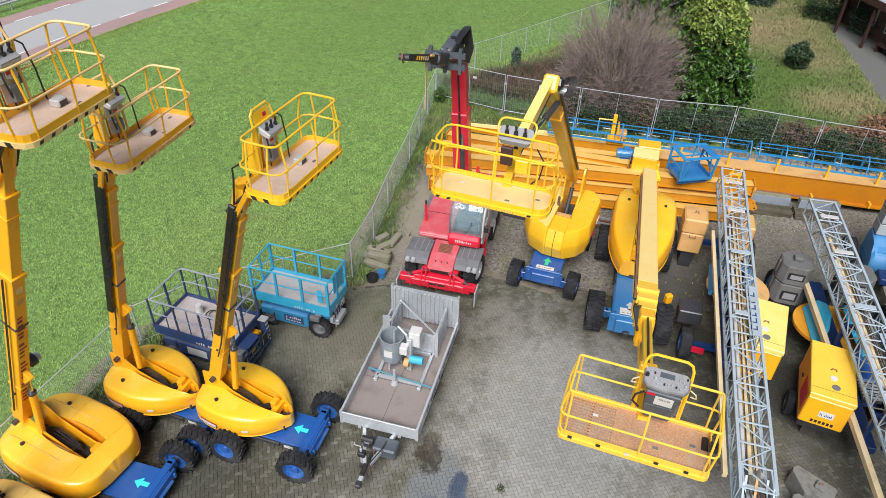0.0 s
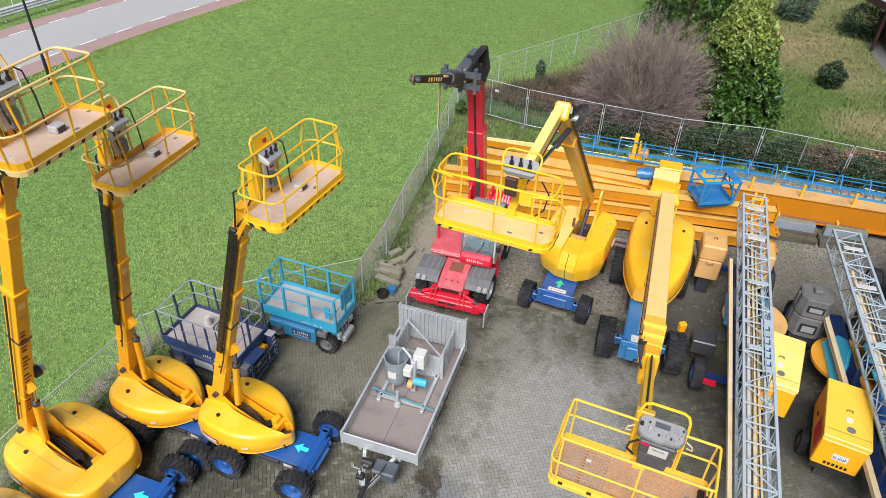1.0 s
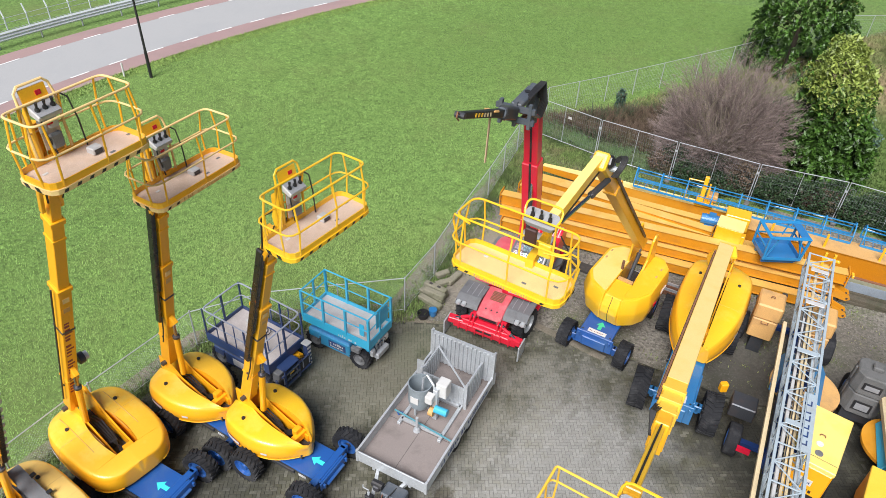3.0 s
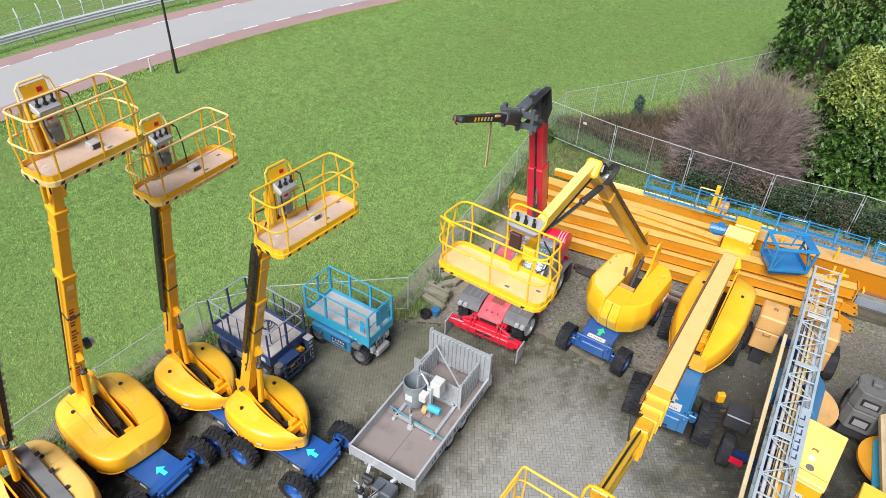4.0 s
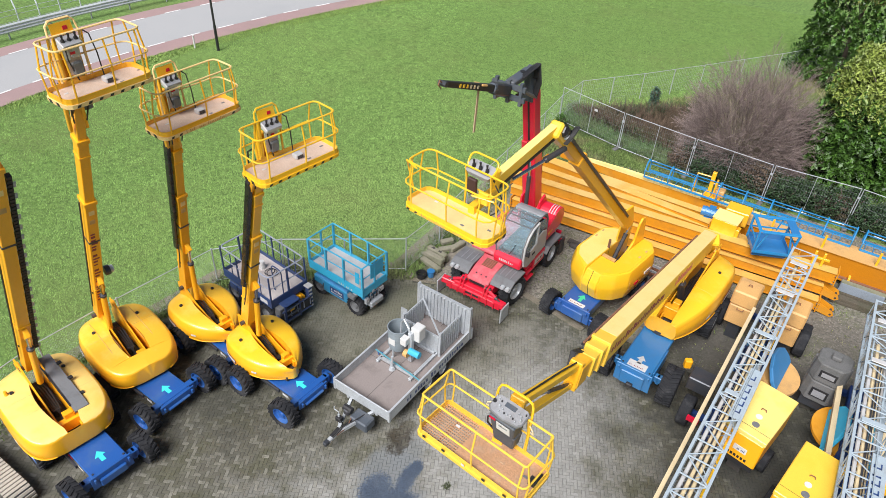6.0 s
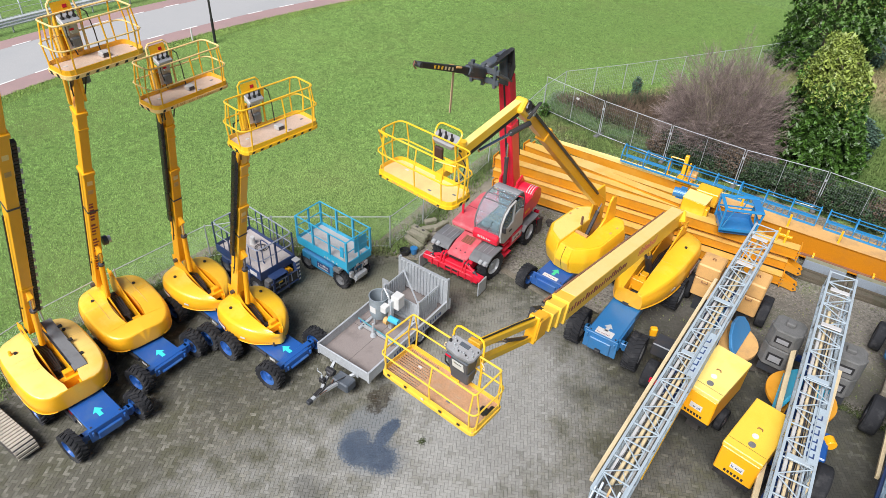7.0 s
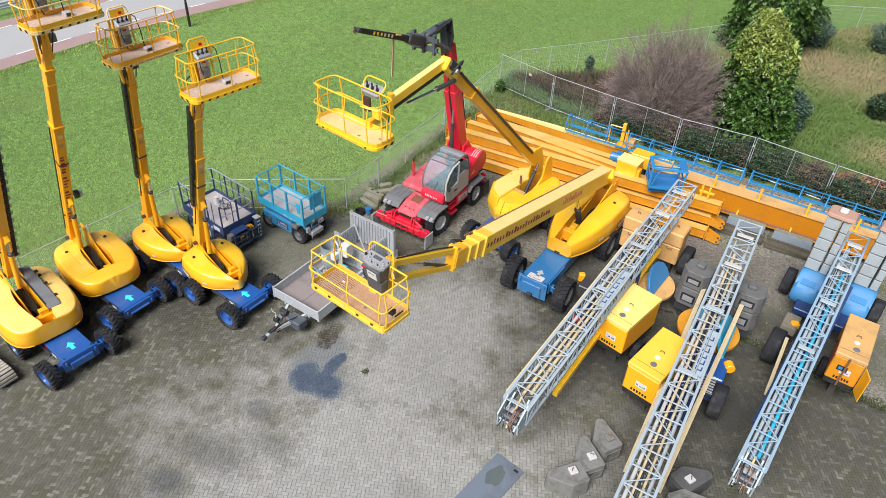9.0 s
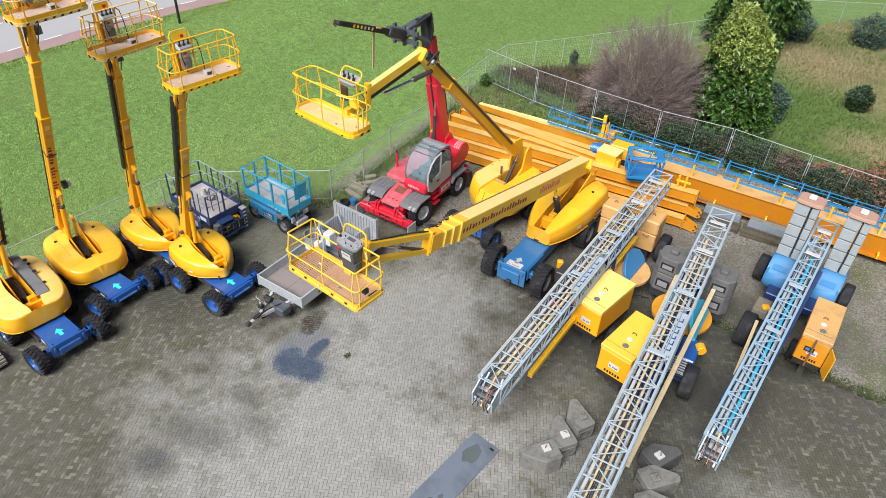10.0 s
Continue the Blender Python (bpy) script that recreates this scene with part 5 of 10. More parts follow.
def undercarriage(root, wb, track, r, w, body, chassis_mat, rim_mat, arrow_mat, steer=0, lugs=20, plate=True, deck=0.0, wide_plate=False):
    """The blue base with its axles, wheels and markings. body: length, width, bottom and top of the frame."""
    L, B, z0, z1 = body
    bm = bmesh.new()
    hull8(bm, [(-L / 2 + .1, -B / 2 + .08, z0), (L / 2 - .1, -B / 2 + .08, z0), (L / 2 - .1, B / 2 - .08, z0), (-L / 2 + .1, B / 2 - .08, z0)],
          [(-L / 2, -B / 2, z1), (L / 2, -B / 2, z1), (L / 2, B / 2, z1), (-L / 2, B / 2, z1)])
    ch = part("chassis", bm, chassis_mat, root, bevel=.03)
    part("front_plate", boxes(((L / 2 + .002, -B * .56, z0 + .0), (L / 2 + .05, B * .56, z1 + .04))), chassis_mat, ch, bevel=.012)
    part("bumper", boxes(((L / 2 + .04, -B * .36, z0 + .05), (L / 2 + .13, B * .36, z1 - .12))), chassis_mat, ch, bevel=.02)
    for k in (-1, 1):
        part("tie_lug", boxes(((L / 2 + .05, k * B * .46 - .03, z1 - .16), (L / 2 + .12, k * B * .46 + .03, z1 - .02))), chassis_mat, ch, bevel=.01)
        part("plate_bolt", rod(bmesh.new(), (L / 2 - .1, k * B * .42, z1), (L / 2 - .1, k * B * .42, z1 + .02), .03, n=8), DARKSTEEL, ch)
    part("side_step", boxes(((-.5, -B / 2 - .06, z0 + .1), (.3, -B / 2 - .002, z0 + .22))), DARKSTEEL, ch, bevel=.01)
    for s in (-1, 1):
        x = s * wb / 2
        part("axle", bars([((x, -track / 2 + w / 2, r + .04), (x, track / 2 - w / 2, r + .04))], .2, .24), chassis_mat, root, bevel=.02)
        part("steer_cylinder", rod(bmesh.new(), (x + .16, -track * .25, r), (x + .16, track * .25, r), .035), DARKSTEEL, root)
        for t in (-1, 1):
            part("steering_knuckle", boxes(((x - .1, t * (track / 2 - w / 2 - .12) - .06, r - .16), (x + .1, t * (track / 2 - w / 2 - .12) + .06, r + .16))), chassis_mat, root, bevel=.03)
            wheel(root, x, t * track / 2, r, r, w, rim_mat, lugs, steer if s > 0 else 0, t)
    x = L / 2 - .5
    a = [(x - .2, -.06), (x, -.06), (x, -.15), (x + .2, 0), (x, .15), (x, .06), (x - .2, .06)]
    a = [(2 * x - p, q) for p, q in a][::-1]
    part("arrow_sticker", prism(bmesh.new(), a, z1 + .003, z1 + .006, 2), arrow_mat, ch, "bright direction arrow")
    if plate:
        part("name_plate", boxes(((L / 2 - (.36 if wide_plate else .24), -.3, z1 + .003), (L / 2 - .06, .3, z1 + .006))), WHITE, ch)
        text_bars(ch, pose(L / 2 - .12, -.24, z1 + .008, 0, 0, 90) @ pose(0, 0, 0, -90, 0, 0), .46, .05, 9, MAROON)
    if wide_plate:
        for k in (-1, 1):
            part("side_cover", boxes(((L / 2 - 1.5, k * B / 2 - .02, z0 + .12), (L / 2 - .25, k * B / 2 + .035, z1 - .05))), chassis_mat, ch, bevel=.015)
            part("side_panel_edge", boxes(((L / 2 - .9, k * B / 2 + (.036 if k > 0 else -.04), z0 + .14), (L / 2 - .88, k * B / 2 + (.04 if k > 0 else -.036), z1 - .07))), BLACK, ch)
        part("tow_lug", boxes(((L / 2 + .12, -.1, z0 + .05), (L / 2 + .24, .1, z0 + .2))), BLACK, ch, bevel=.02)
    part("number_sticker", boxes(((L / 2 - .75, -B / 2 - .004, z1 - .2), (L / 2 - .5, -B / 2 - .001, z1 - .1))), WHITE, ch)
    part("reflector", boxes(((-.1, -B / 2 - .006, z1 - .14), (.12, -B / 2 - .001, z1 - .08))), REFLECTOR, ch)
    part("turntable_ring", rod(bmesh.new(), (deck, 0, z1), (deck, 0, z1 + .14), .5, n=24), DARKSTEEL, root)
    return ch


def hood_lines(style, L, W, slot, h):
    """Half width and height of a hood along its length, t from -1 at the tail to 1 at the nose."""
    def width(t):
        if style == "leaf":
            u = (t + .15) / (.85 if t < -.15 else 1.15)
            f = (1 - abs(u) ** 2.6) ** (1 / 2.6) if u < 0 else 1 - .97 * u ** 2.1
            return slot * (1 - .8 * max(0, (t - .45) / .55) ** 2) + (W / 2 - slot) * max(f, .03)
        elif style == "long":
            u = (t + .2) / (.8 if t < -.2 else 1.2)
            f = (1 - min(.999, abs(u)) ** 3.6) ** (1 / 3.6) if u < 0 else 1 - .7 * u ** 2.6
        elif style == "round":
            f = (1 - min(.9995, abs(t)) ** 2.9) ** (1 / 2.9)
        else:
            f = (1 - min(.9995, abs(t)) ** 3.4) ** (1 / 3.4)
        return slot + (W / 2 - slot) * max(f, .05)

    def height(t):
        back = max(0, (-t - .35) / .65) ** 2.2
        if style == "leaf":
            return h * (1 - .3 * back - .4 * max(0, (t + .1) / 1.1) ** 2.3)
        if style == "long":
            return h * (1 - .25 * back - .38 * max(0, (t - .1) / .9) ** 2.2)
        if style == "round":
            return h * (1 - .25 * back - .22 * max(0, (t - .15) / .85) ** 2.2)
        return h * (1 - .15 * back - .24 * max(0, (t - .3) / .7) ** 1.6)
    return width, height


def hood_section(t, L, z0, slot, width, height, soft):
    """Half a hood cut across: tucked-in foot, bulging side, firm shoulder and a nearly flat lid."""
    w, h = width(t), height(t)
    # the gap between the halves is widest in front of the middle
    slot = min(slot * (.75 + .6 * max(0, 1 - ((t - .2) / .68) ** 2)), w * .8) if slot != .25 else slot
    s = min(soft, (w - slot) * .6)
    k = min(1.0, (w - slot) / .3)
    out = [(slot, z0), (w - .1 * k, z0), (w - .045 * k, z0 + .03), (w - .008, z0 + .2 * h), (w, z0 + .42 * h), (w - .02, z0 + .62 * h)]
    for j in range(5):
        q = j * math.pi / 8
        out.append((w - .035 * k - s * (1 - math.cos(q)), z0 + h * (.66 + .25 * math.sin(q))))
    out += [(slot + (w - slot - s) * .5, z0 + h * .97), (slot, z0 + h)]
    return [(L / 2 * t, y, z) for y, z in out]


def turret(root, m, L, W, z0, ztop, slot, hood_mat, riser_mat, beacon=False, style="leaf", nose=1.0, grey_cover=False, seams=(.12,), plate=True):
    h = ztop - z0
    width, height = hood_lines(style, L, W, slot, h)
    soft = {"leaf": .15, "round": .13, "flat": .1, "long": .12}[style]
    steps = [-math.cos(math.pi * i / 34) for i in range(35)]
    if nose < 1:
        steps = sorted(steps + [nose - .001, nose + .001])
    for side in (-1, 1):
        bm = bmesh.new()
        rings = [[bm.verts.new((x, side * y, z)) for x, y, z in hood_section(t, L, z0, slot if t < nose else .0, width, height, soft)] for t in steps]
        n = len(rings[0])
        for p, q in zip(rings, rings[1:]):
            for j in range(n):
                bm.faces.new((p[j], p[(j + 1) % n], q[(j + 1) % n], q[j]))
        bm.faces.new(rings[0])
        bm.faces.new(rings[-1][::-1])
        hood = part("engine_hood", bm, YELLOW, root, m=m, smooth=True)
        # upward faces get paler paint, so the lid's light is in its colour
        hood.data.materials.append(LIDLIT if hood_mat is YELLOW else hood_mat)
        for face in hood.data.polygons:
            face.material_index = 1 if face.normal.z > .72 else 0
        rim = [(L / 2 * t, side * (width(t) - .03), z0 + .025) for t in steps[2:-2]]
        part("hood_rim", tube(bmesh.new(), rim, .018, 5), YELLOW, hood, m=m)
        for t in seams:
            sec = hood_section(t, L, z0, slot, width, height, soft)[2:]
            part("hood_seam", tube(bmesh.new(), [(x - .1 * y, side * (y - .001), z - .001) for x, y, z in sec], .005, 4), OCHRE, hood, m=m)
        if style == "round":
            for y0 in (slot + .06, slot + .34):
                run = [t for t in steps if -.78 < t < .4]
                part("lid_joint", tube(bmesh.new(), [(L / 2 * t, side * y0, hood_section(t, L, z0, slot, width, height, soft)[-2][2] + .008) for t in run], .008, 4), OCHRE, hood, m=m)
        part("hood_catch", rod(bmesh.new(), (-L * .2, side * (slot + (W / 2 - slot) * .45), z0 + height(-.4) - .1), (-L * .2, side * (slot + (W / 2 - slot) * .45), z0 + height(-.4) + .012), .05, n=12), BLACK, hood, m=m)
        if plate:
            for t0, t1, mt, lo, hi in ((-.62, -.22, MAROON, .16, .42), (-.6, -.24, WHITE, .22, .37), (.3, .42, WHITE, .3, .4)):
                bm = bmesh.new()
                row = [t0 + (t1 - t0) * k / 4 for k in range(5)]
                off = .012 if mt is MAROON else .016
                vs = [[bm.verts.new((L / 2 * t, side * (width(t) + off + o), z0 + h * f)) for o, f in ((0, lo), (0, hi), (.003, hi), (.003, lo))] for t in row]
                for p, q in zip(vs, vs[1:]):
                    for j in range(4):
                        bm.faces.new((p[j], p[(j + 1) % 4], q[(j + 1) % 4], q[j]))
                bm.faces.new(vs[0])
                bm.faces.new(vs[-1][::-1])
                part("side_sticker", bm, mt, hood, m=m)
    part("turret_floor", boxes(((-L * .45, -slot - .02, z0 - .06), (L * (.46 if nose == 1 else nose / 2), slot + .02, z0 + .1))), SOOT, root, m=m)
    part("base_skirt", rod(bmesh.new(), (-L * .05, 0, z0 - .14), (-L * .05, 0, z0 + .01), W * .34, n=24), riser_mat, root, m=m)
    # boom carrier: two cheek plates rising to the back
    for side in (-1, 1):
        y = side * (slot - .05)
        part("cheek_plate", prism(bmesh.new(), [(L * .40, z0 + .05), (L * .40, z0 + .34), (L * .1, z0 + h * .72), (-L * .12, ztop + .0), (-L * .32, ztop + .42), (-L * .44, ztop + .40), (-L * .45, z0 + .1)],
                                  y - .022, y + .022, 1), riser_mat, root, m=m)
        part("pivot_boss", rod(bmesh.new(), (-L * .38, y - .05, ztop + .3), (-L * .38, y + .05, ztop + .3), .1, n=12), riser_mat, root, m=m)
    part("cross_beam", boxes(((L * .3, -slot - .01, z0 + .22), (L * .36, slot + .01, z0 + h * .66))), riser_mat, root, bevel=.012, m=m)
    part("beam_lug", boxes(((L * .27, -slot * .2, z0 + h * .5), (L * .33, slot * .75, z0 + h * .86))), riser_mat, root, bevel=.015, m=m)
    for k in (-.5, .1, .45):
        part("inner_panel", boxes(((L * .06 + k * .3, -slot + .03, z0 + .12), (L * .06 + k * .3 + .16, -slot + .08, z0 + .34))), OCHRE if k < .2 else GREY, root, bevel=.01, m=m)
    part("slew_motor", rod(bmesh.new(), (L * .22, 0, z0 + .08), (L * .22, 0, z0 + .34), .1, n=12), BLACK, root, m=m)
    part("valve_block", boxes(((-L * .02, -slot * .5, z0 + .1), (L * .1, slot * .3, z0 + .36))), DARKSTEEL, root, bevel=.015, m=m)
    for k in range(4):
        part("hose", tube(bmesh.new(), [(-L * .3, -.1 + .06 * k, z0 + .3), (-L * .12, -.12 + .07 * k, z0 + .48 + .03 * k), (L * .06, -.08 + .05 * k, z0 + .38), (L * .2, .05 - .04 * k, z0 + .2)], .022, 5), BLACK, root, m=m)
    if beacon:
        part("beacon", rod(bmesh.new(), (-L * .22, -W * .34, ztop - .06), (-L * .22, -W * .34, ztop + .1), .055, .04), ORANGE, root, "amber warning beacon", m=m)
    if grey_cover:
        lid = part("cover_lid", prism(bmesh.new(), [(-L * .36, ztop + .16), (L * .3, ztop - .06), (L * .36, ztop - .14), (L * .36, ztop - .08), (L * .3, ztop + .0), (-L * .36, ztop + .22)], slot * .75, slot + .3, 1), GREY, root, "dark grey sliding cover", m=m)
        part("lid_rim", prism(bmesh.new(), [(-L * .36, ztop + .2), (L * .3, ztop - .02), (L * .3, ztop + .03), (-L * .36, ztop + .26)], slot * .75 - .03, slot * .75, 1), BLACK, lid, m=m)
        for x in (-.2, .0, .2):
            part("lid_hinge", boxes(((L * x, slot + .28, ztop + .08 - x * .6), (L * x + .1, slot + .4, ztop + .12 - x * .6))), BLACK, lid, m=m)


def energy_chain(root, p0, p1, w, h, off, n, material=BLACK, fill=.78):
    p0, p1 = Vector(p0) + Vector(off), Vector(p1) + Vector(off)
    bm = bmesh.new()
    for i in range(n):
        a, b = p0.lerp(p1, i / n), p0.lerp(p1, (i + fill) / n)
        bar(bm, a, b, w, h)
    return part("energy_chain", bm, material, root, "black cable drag chain")


def telescope(root, p0, p1, sizes, material, cuts=(0.0, .62, .86, 1.0), up=(0, 0, 1)):
    """A telescopic boom of nested box sections from p0 to p1."""
    p0, p1 = Vector(p0), Vector(p1)
    for i, (w, h) in enumerate(sizes):
        a, b = p0.lerp(p1, max(0, cuts[i] - (.05 if i else 0))), p0.lerp(p1, cuts[i + 1])
        part("boom_section", bar(bmesh.new(), a, b, w, h, up=up), material, root, bevel=.012)
        if i < len(sizes) - 1:
            e = (b - a).normalized()
            part("boom_collar", bar(bmesh.new(), b - e * .1, b + e * .03, w + .05, h + .05, up=up), material, root, bevel=.01)


def cylinder(root, p0, p1, r, split=.6, barrel=None):
    p0, p1 = Vector(p0), Vector(p1)
    q = p0.lerp(p1, split)
    part("hydraulic_cylinder", rod(bmesh.new(), p0, q, r, n=12), barrel or DARKSTEEL, root)
    part("gland", rod(bmesh.new(), q, q + (p1 - p0).normalized() * .07, r * 1.15, n=12), DARKSTEEL, root)
    part("cylinder_rod", rod(bmesh.new(), q, p1, r * .6, n=10), CHROME, root)


def heading(fx, fy):
    return math.degrees(math.atan2(fy, fx))


def upright_lift(spot, f, hull, turn, boom_base, boom_top, platform, pf, label, chain_side=0, hood=YELLOW, wide=False, lamp=False, beacon=False, letters=False, grey_cover=False, links=False, style="leaf", size=2.0):
    """A self-propelled boom lift with its boom raised. f: chassis heading, turn: hood heading, hull: hood centre and size."""
    base = pose(spot[0], spot[1], 0, 0, 0, heading(*f))
    root = thing("boom_lift", base, label, "boom lift", "raised boom lifts along the fence")
    inv = base.inverted()
    w = lambda p: inv @ Vector(p)
    cx, cy, L, W, z0, zt = hull
    undercarriage(root, 1.95, 1.98, .47, .35, (2.3, 1.02, .36, z0 - .12), BLUE, BLUE, CYAN, steer=6, plate=False, deck=(inv @ V(cx, cy, 0)).x * .6)
    tm = inv @ pose(cx, cy, 0, 0, 0, heading(*turn))
    turret(root, tm, L, W, z0, zt, .24 if not wide else .28, hood, ORANGE, beacon, style, .66 if style == "round" else 1.0, grey_cover, (.12,) if style == "leaf" else (-.1, .32))
    p0, p1 = w(boom_base), w(boom_top)
    side = (inv.to_3x3() @ V(turn[0], turn[1], 0))
    telescope(root, p0, p1, ((.28, .34), (.24, .29), (.2, .25)), YELLOW if hood is LEMON else ORANGE, up=side)
    for k, (t, mt) in enumerate(((.52, OCHRE), (.56, FADED))):
        c = p0.lerp(p1, t)
        part("boom_label", bar(bmesh.new(), c, c + (p1 - p0).normalized() * .16, .14, .012, up=side), mt, root, m=Matrix.Translation(side * (.184 if t < .62 else .154)))
    along = (p1 - p0).normalized()
    across = along.cross(side).normalized()
    cylinder(root, p0 + along * .1 + side * .5 + V(0, 0, -.35), p0 + along * 2.0 + side * .27, .085, .72, ORANGE)
    part("ram_bracket", bar(bmesh.new(), p0 + along * 1.85 + side * .1, p0 + along * 2.15 + side * .3, .24, .12, up=across), ORANGE, root, bevel=.01)
    part("boom_pin", rod(bmesh.new(), p0 - across * .26, p0 + across * .26, .07), DARKSTEEL, root)
    if chain_side:
        a = p0 + along * ((p1 - p0).length * .30) + across * chain_side * .23
        b = p0 + along * ((p1 - p0).length * .93) + across * chain_side * .23
        part("cable_tray", bar(bmesh.new(), a, b, .09, .18, up=side), BLACKGLOSS, root, "black cable tray along the boom", bevel=.03)
        part("tray_lip", bar(bmesh.new(), a.lerp(b, .3) + side * .1, b.lerp(a, .02) + side * .1, .11, .06, up=side), BLACKGLOSS, root, bevel=.02)
        part("tray_hose", tube(bmesh.new(), [a - along * .9 + side * .1, a - along * .3 + side * .14, a + along * .2 + side * .12], .02, 5), BLACK, root)
        for i in range(5):
            c = a.lerp(b, (i + .5) / 5)
            part("tray_clip", bar(bmesh.new(), c - along * .025 - across * chain_side * .14, c + along * .025 - across * chain_side * .14, .18, .05, up=side), ORANGE, root)
    else:
        a = p0 + along * .6 - across * .2
        part("hose", tube(bmesh.new(), [a, a + along * 2.5, a + along * 5], .022, 6), BLACK, root)
    for t in (.18, .44, .8):
        c = p0.lerp(p1, t)
        part("boom_clamp", bar(bmesh.new(), c - along * .03, c + along * .03, .31 if t < .6 else .27, .37 if t < .6 else .32, up=side), DARKSTEEL if t == .44 else ORANGE, root, bevel=.006)
    part("boom_bolt", rod(bmesh.new(), p0 + along * 1.3 - across * .17, p0 + along * 1.3 + across * .17, .03, n=8), DARKSTEEL, root)
    if letters:
        text_bars(root, frame_of(p0 + along * 1.0 + side * .185 - across * .09, p0 + along * 2 + side * .185 - across * .09, up=side) @ pose(0, 0, 0, 90, 0, 0), 3.4, .17, 24, MAROON)
    if links:
        a, b = p0 + along * .9 + across * .25, p0 + along * 8 + across * .25
        for k in range(60):
            c = a.lerp(b, k / 60)
            part("chain_link", bar(bmesh.new(), c, c + along * .09, .1, .12, up=side), BLACK, root)
        for k in range(20):
            c = a.lerp(b, k / 20) + across * .02
            part("chain_guide", bar(bmesh.new(), c - across * .14, c + across * .1, .02, .15, up=along), STEEL, root)
    if lamp:
        c = p0 + along * 2.2 + across * .24
        part("cable_drum", rod(bmesh.new(), c, c + across * .14, .15, n=16), DARKSTEEL, root)
        part("drum_cap", rod(bmesh.new(), c + across * .14, c + across * .24, .11, n=16), STEEL, root)
    # jib head and platform
    pm = inv @ pose(platform[0], platform[1], platform[2], 0, 0, heading(*pf))
    hb = pm @ V(-.36, .62, .1)
    part("jib_bracket", bar(bmesh.new(), p1 - along * .1, hb + V(0, 0, -.35), .2, .26, up=side), ORANGE, root, bevel=.02)
    part("rotator", rod(bmesh.new(), hb + V(0, 0, -.5), hb + V(0, 0, .5), .11, n=14), ORANGE, root)
    part("platform_arm", bar(bmesh.new(), hb + V(0, 0, -.15), pm @ V(-.25, .1, -.14), .2, .14), ORANGE, root, bevel=.02)
    for s in (-1, 1):
        part("jib_tube", bar(bmesh.new(), p1 - along * 1.0 + across * s * .17, hb + across * s * .15 + V(0, 0, -.3), .07, .1, up=side), ORANGE, root, bevel=.01)
        part("hose", tube(bmesh.new(), [p1 - along * .7 + across * s * .13 + side * .16, p1 + across * s * .2 + side * .2, hb + across * s * .16 + V(0, 0, -.1)], .018, 5), BLACK, root)
    part("valve_box", boxes(((-.1, -.1, -.12), (.1, .1, .12))), GREY, root, bevel=.02, m=Matrix.Translation(p1 - along * .3 + across * .2))
    part("level_cylinder", rod(bmesh.new(), p1 - along * .9 + side * -.25, hb + V(0, 0, -.4), .045), DARKSTEEL, root)
    part("hose_loop", tube(bmesh.new(), [p1 - along * .5 - across * .17, p1 - across * .22 + V(0, 0, .15), p1 - across * .2 + V(0, 0, .4), hb + V(0, 0, .2)], .02, 6), BLACK, root)
    basket(root, pm, size, .82, 1.0, LEMON if hood is LEMON else FADED, DECKPINK, .2, True, PALEGREY, panel_at=-.25, lettered=platform[2] == 9.03)
    return root


upright_lift((-4.77, 10.17), (.97, -.24), (-5.6, 10.54, 2.65, 2.0, .72, 1.42), (.94, -.33), (-6.38, 10.72, 1.75), (-4.47, 9.88, 8.3),
             (-3.32, 9.66, 8.80), (.33, .944), "yellow boom lift with raised boom on blue chassis beside a trailer", chain_side=-1, hood=LEMON, size=2.14)
upright_lift((-7.45, 10.75), (.96, -.28), (-8.25, 11.0, 2.65, 2.0, .72, 1.42), (.95, -.3), (-9.12, 11.2, 1.75), (-7.36, 10.42, 8.5),
             (-6.24, 10.03, 9.03), (.24, .97), "yellow boom lift with raised boom and long black cable tray", chain_side=-1, size=2.18)
upright_lift((-8.25, 8.3), (.97, -.22), (-9.6, 8.86, 3.1, 2.35, .72, 1.45), (.925, -.38), (-10.65, 9.05, 1.7), (-7.4, 8.0, 10.15),
             (-6.28, 7.78, 10.71), (.22, .975), "yellow boom lift with lettered raised boom and cyan arrow", lamp=True, letters=True, wide=True, style="round", size=1.86)
upright_lift((-8.1, 5.7), (.96, -.28), (-9.55, 6.07, 3.1, 2.4, .9, 1.75), (.945, -.33), (-10.5, 6.4, 2.0), (-5.3, 5.3, 14.4),
             (-4.6, 5.0, 15.1), (.5, .86), "pale-topped yellow boom lift with open hood cover", hood=PALEHOOD, wide=True, beacon=True, grey_cover=True, links=True, style="flat")


